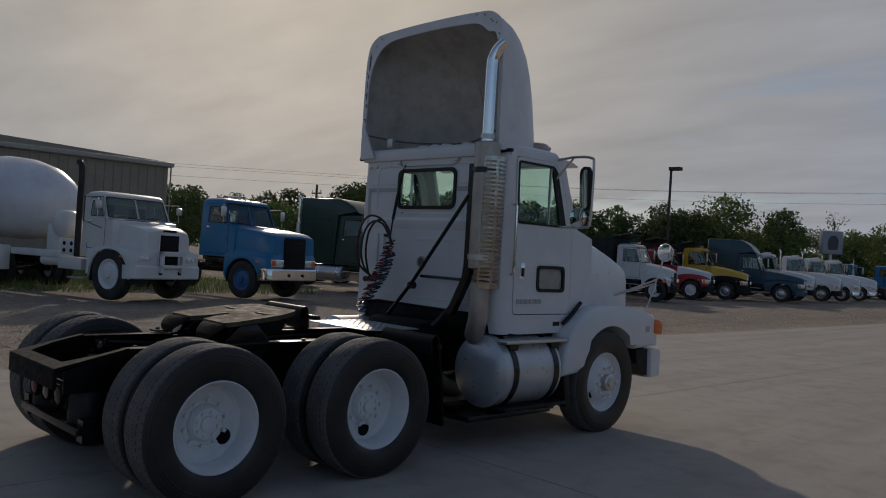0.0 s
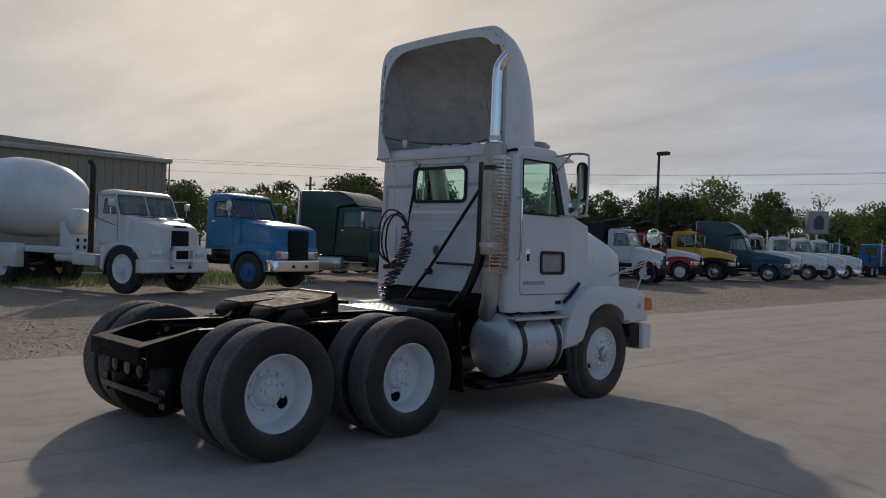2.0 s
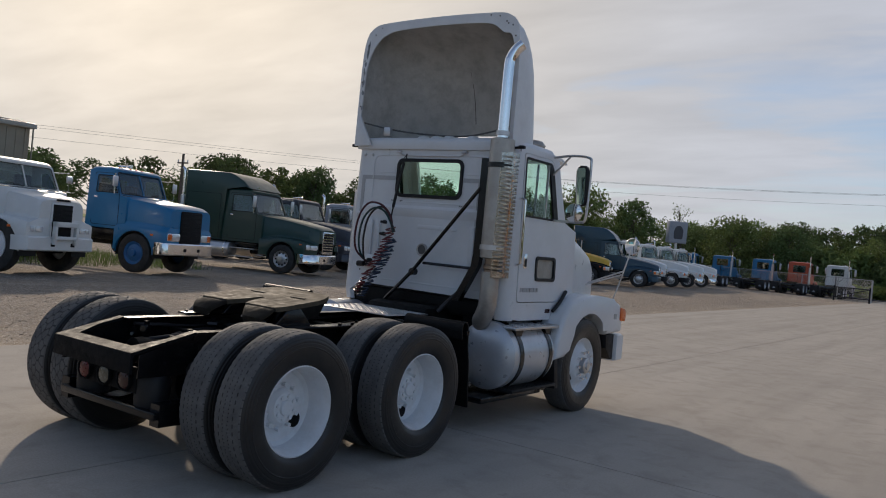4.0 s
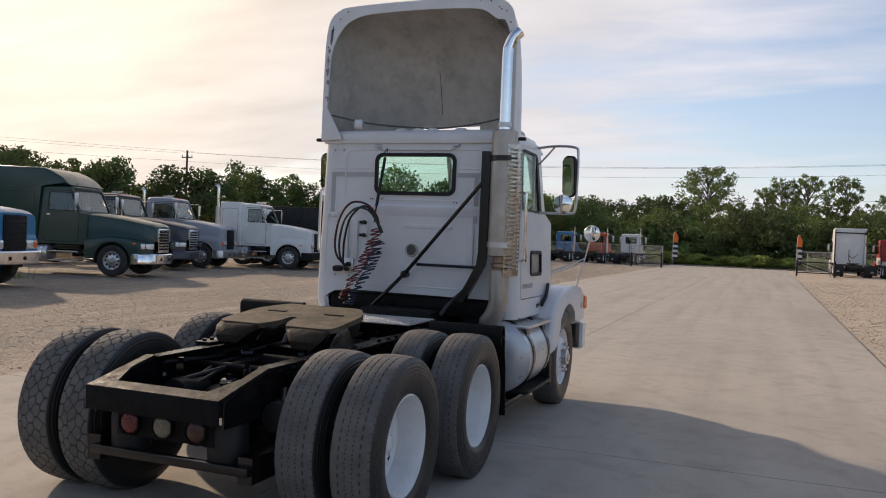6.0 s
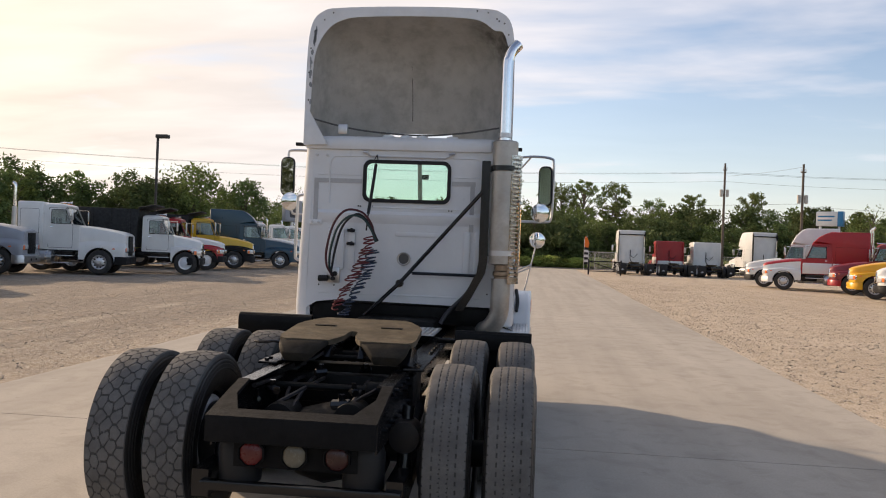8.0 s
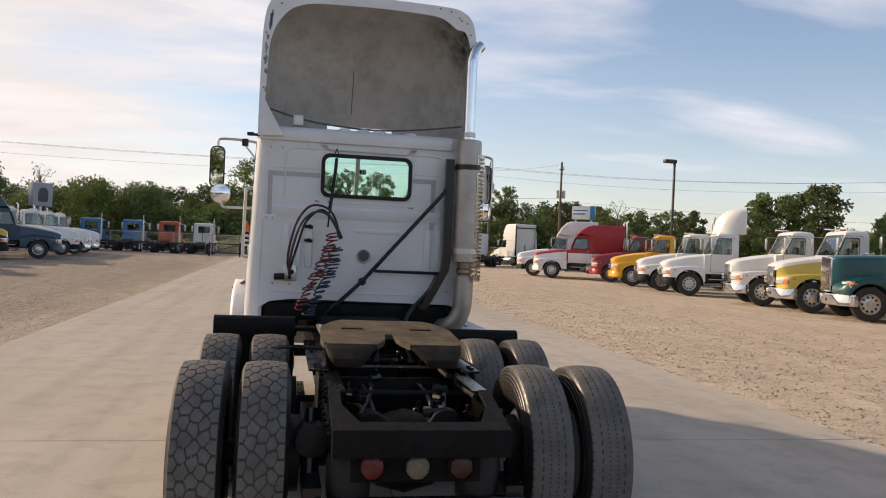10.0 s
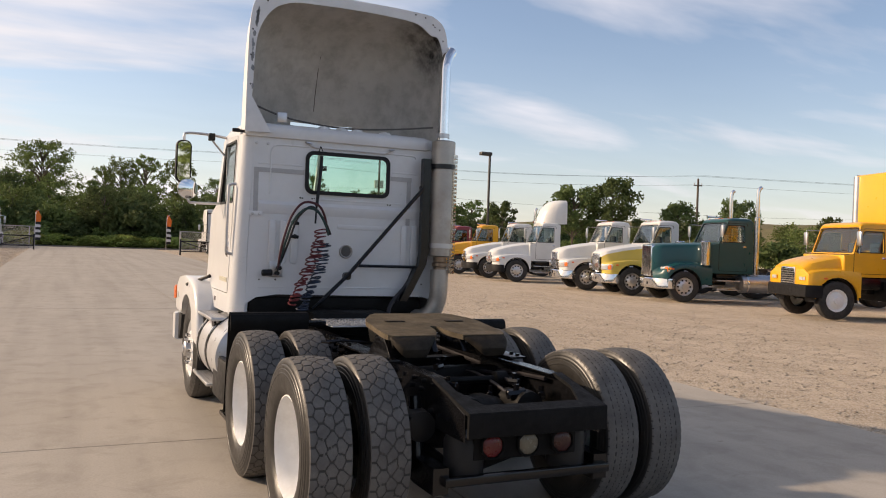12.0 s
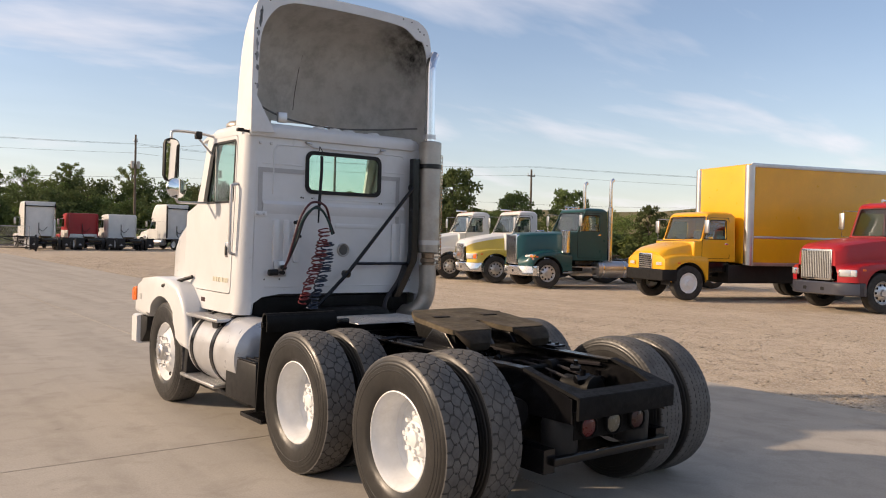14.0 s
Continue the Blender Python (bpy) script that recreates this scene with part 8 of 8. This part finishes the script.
utility_pole(19.1, 75.2, 10.8, 0.3, True)
utility_pole(22.75, 64.0, 9.6, 0.35, True)
utility_pole(51.4, 55.0, 8.65, 0.8)
utility_pole(-45.6, 33.3, 6.3, 1.0)
utility_pole(-47.5, 58.2, 9.0, 1.0)
utility_pole(-52.0, 8.0, 9.0, 1.0)
for dz, off in ((0.0, 0.9), (-0.1, -0.9), (-0.9, 0.0)):
    wire((-66 + off, -10.0, 6.6 + dz), (-47.5 + off, 58.2, 8.9 + dz), 0.35)
    wire((-47.5, 58.2 + off, 8.9 + dz), (19.1, 75.2 + off, 10.0 + dz), 0.9)
    wire((19.1, 75.2 + off, 10.0 + dz), (51.4, 55.0 + off, 9.0 + dz), 0.7)
    wire((51.4, 55.0 + off, 9.0 + dz), (120, 10 + off, 9.0 + dz), 0.9)
wire((22.75, 64.0, 9.4), (19.1, 75.2, 9.6), 0.1)
wire((22.75, 64.0, 6.2), (70, 48, 5.5), 0.6)
wire((-60, 96, 6.0), (22.75, 64.0, 6.4), 0.5)
# signs
t = thing("box_sign", "pale grey box sign on a post, face weathered", "sign", pose(-22.5, 73.0, lie(-22.5, 73.0), 0, 0, 48), "roadside signs")
bm = B()
cyl(bm, (0, 0, 0), (0, 0, 4.0), 0.14, 12)
part("post", bm, ALU, t)
bm = B()
box(bm, -0.95, 0.95, -0.35, 0.35, 3.7, 5.8, 0.08)
sb_ = part("sign_box", bm, P_GREY, t)
bm = B()
box(bm, -0.82, 0.82, -0.362, -0.352, 3.82, 5.68, 0.0)
part("sign_face", bm, P_GREY, sb_)
bm = B()
prism(bm, rpoly([(-0.45, 4.1), (0.45, 4.1), (0.5, 5.0), (0.2, 5.4), (-0.3, 5.3), (-0.5, 4.8)], 0.15), "y", -0.37, -0.364)
part("sign_emblem", bm, P_SLATE, sb_)
t = thing("blue_white_sign", "blue and white box sign on posts", "sign", pose(24.6, 63.0, lie(24.6, 63.0), 0, 0, -35), "roadside signs")
bm = B()
for q in (-0.7, 0.7):
    cyl(bm, (q, 0, 0), (q, 0, 4.7), 0.09, 10)
part("post", bm, ALU, t)
bm = B()
box(bm, -1.0, 1.0, -0.25, 0.25, 4.6, 5.75, 0.04)
sb_ = part("sign_box", bm, P_WHITE, t)
bm = B()
box(bm, 0.62, 1.02, -0.262, 0.262, 4.58, 5.77, 0.01)
part("blue_end", bm, P_BLUE, sb_)
bm = B()
for k, (a, b) in enumerate(((-0.85, 0.4), (-0.85, 0.2))):
    box(bm, a, b, -0.262, -0.256, 5.3 - k * 0.3, 5.42 - k * 0.3)
part("sign_bars", bm, P_BLUE, sb_)

# fence with gates
GALV = mat("galvanised wire", (0.42, 0.42, 0.41), 0.6, 0.4)


def mesh_fence(p, q, h=1.9):
    p, q = Vector((*p, 0)), Vector((*q, 0))
    n = max(1, round((q - p).length / 3))
    t = thing("chain_fence", "galvanised chain link fence", "fence", group="yard fence")
    P3 = lambda s, z: (*(p.lerp(q, s)).xy, lie(*(p.lerp(q, s)).xy) + z)
    for k in range(n + 1):
        bm = B()
        cyl(bm, P3(k / n, 0), P3(k / n, h), 0.035, 8)
        part("post", bm, GALV, t)
    bm = B()
    tube(bm, [P3(0, h - 0.03), P3(1, h - 0.03)], 0.02, 5)
    Lm = (q - p).length
    m = max(4, int(Lm / 0.2))
    for k in range(m):
        a, b = k / m, (k + 1) / m
        for z in (0.1, 0.4, 0.7, 1.0, 1.3, 1.6):
            tube(bm, [P3(a, z), P3(b, z + 0.3)], 0.006, 3, caps=False)
            tube(bm, [P3(b, z), P3(a, z + 0.3)], 0.006, 3, caps=False)
    tagged(part("wire_mesh", bm, GALV, t), kind="stuff")
    return t


mesh_fence((7.0, 73.0), (38, 80.5))
mesh_fence((-5.4, 74.0), (-41, 82.0))
mesh_fence((5.75, 63.2), (8.2, 64.4))
mesh_fence((-4.85, 69.3), (-7.4, 69.7))
for x, y, s in ((5.75, 62.7, 1), (-4.85, 68.7, -1)):
    t = thing("swing_gate", "dark steel pipe gate standing open", "gate", pose(x, y, lie(x, y)), "entrance gates")
    for q in (0, 2.6):
        bm = B()
        box(bm, s * q - 0.06, s * q + 0.06, -0.06, 0.06, 0, 1.25, 0.01)
        part("gate_post", bm, BLACKM, t)
    bm = B()
    for z in (0.3, 1.1):
        tube(bm, [(0, 0, z), (s * 2.6, 0, z)], 0.04, 8)
    tube(bm, [(0, 0, 1.1), (s * 2.6, 0, 0.3)], 0.03, 8)
    part("gate_rail", bm, BLACKM, t)
# feather flags at the entrance
FLAGO = mat("orange flag cloth", (0.75, 0.16, 0.02), 0.8)
FLAGW = mat("white flag cloth", (0.62, 0.60, 0.60), 0.8)
for x, y, h in ((-5.25, 82.5, 3.5), (6.35, 79.0, 3.5)):
    t = thing("feather_flag", "orange feather flag with chequered tail at the gate", "flag", pose(x, y, lie(x, y), 0, 0, 20), "entrance flags")
    bm = B()
    tube(bm, smooth_line([(0, 0, 0), (0, 0, h * 0.7), (0.05, 0, h * 0.92), (0.3, 0, h)], 4), 0.02, 6)
    part("pole", bm, ALU, t)
    for z0, z1, mt in ((2.35, 3.45, FLAGO), (2.1, 2.35, BLACKM), (1.85, 2.1, FLAGW), (1.6, 1.85, BLACKM), (1.35, 1.6, FLAGW), (1.1, 1.35, BLACKM), (0.85, 1.1, FLAGW), (0.6, 0.85, BLACKM)):
        bm = B()
        loft(bm, [[(0.02, 0.0, z), (0.02 + w_, 0.03 * math.sin(z * 4), z), (0.02 + w_, 0.012 + 0.03 * math.sin(z * 4), z), (0.02, 0.012, z)] for z, w_ in ((z0, 0.45), ((z0 + z1) / 2, 0.5), (z1, 0.38 if z1 < 3 else 0.22))])
        part("cloth", bm, mt, t)
# long grass under the west row
bm = B()
verts, faces = [], []
rng = random.Random(5)
for k in range(15000):
    x, y = rng.uniform(-30, -17.0), rng.uniform(-4, 14)
    z = lie(x, y) - 0.03
    a, h, w_ = rng.uniform(0, 6.28), rng.uniform(0.10, 0.34), 0.012
    i = len(verts)
    verts += [(x - w_ * math.cos(a), y - w_ * math.sin(a), z), (x + w_ * math.cos(a), y + w_ * math.sin(a), z), (x + rng.uniform(-0.12, 0.12), y + rng.uniform(-0.12, 0.12), z + h)]
    faces.append((i, i + 1, i + 2))
bm.free()
me = bpy.data.meshes.new("grass")
me.from_pydata(verts, [], faces)
me.materials.append(LEAF2)
tagged(new("grass", me), "tufts of long green grass behind the trucks", "grass", kind="stuff")
# loose stones on the yard
verts, faces = [], []
rng = random.Random(8)
for k in range(27000):
    s = 1 if rng.random() < 0.5 else -1
    x = s * (4.75 + abs(rng.gauss(0, 5.0)))
    y = -5 + 56 * rng.random() ** 1.55
    r = rng.choice((0.007, 0.010, 0.013, 0.020) if s < 0 else (0.010, 0.013, 0.018, 0.026)) * rng.uniform(0.7, 1.4)
    z = lie(x, y) - 0.035 + r * 0.3
    i = len(verts)
    a = rng.uniform(0, 6.28)
    for q in range(4):
        verts.append((x + r * math.cos(a + q * 1.57) * rng.uniform(0.7, 1.2), y + r * math.sin(a + q * 1.57) * rng.uniform(0.7, 1.2), z))
    verts += [(x + rng.uniform(-0.3, 0.3) * r, y, z + r * 0.45), (x, y, z - r * 0.5)]
    for q in range(4):
        faces += [(i + q, i + (q + 1) % 4, i + 4), (i + (q + 1) % 4, i + q, i + 5)]
me = bpy.data.meshes.new("stones")
me.from_pydata(verts, [], faces)
me.materials.append(mat("loose stone", (0.46, 0.39, 0.31), 0.9, 0, 0.4, 0.7))
me.materials.append(mat("loose dark stone", (0.34, 0.285, 0.235), 0.9, 0, 0.4, 0.7))
for poly in me.polygons:
    poly.material_index = (poly.index // 8) % 8 == 0
tagged(new("loose_stones", me), "loose crushed stones scattered on the gravel", "stones", kind="stuff")
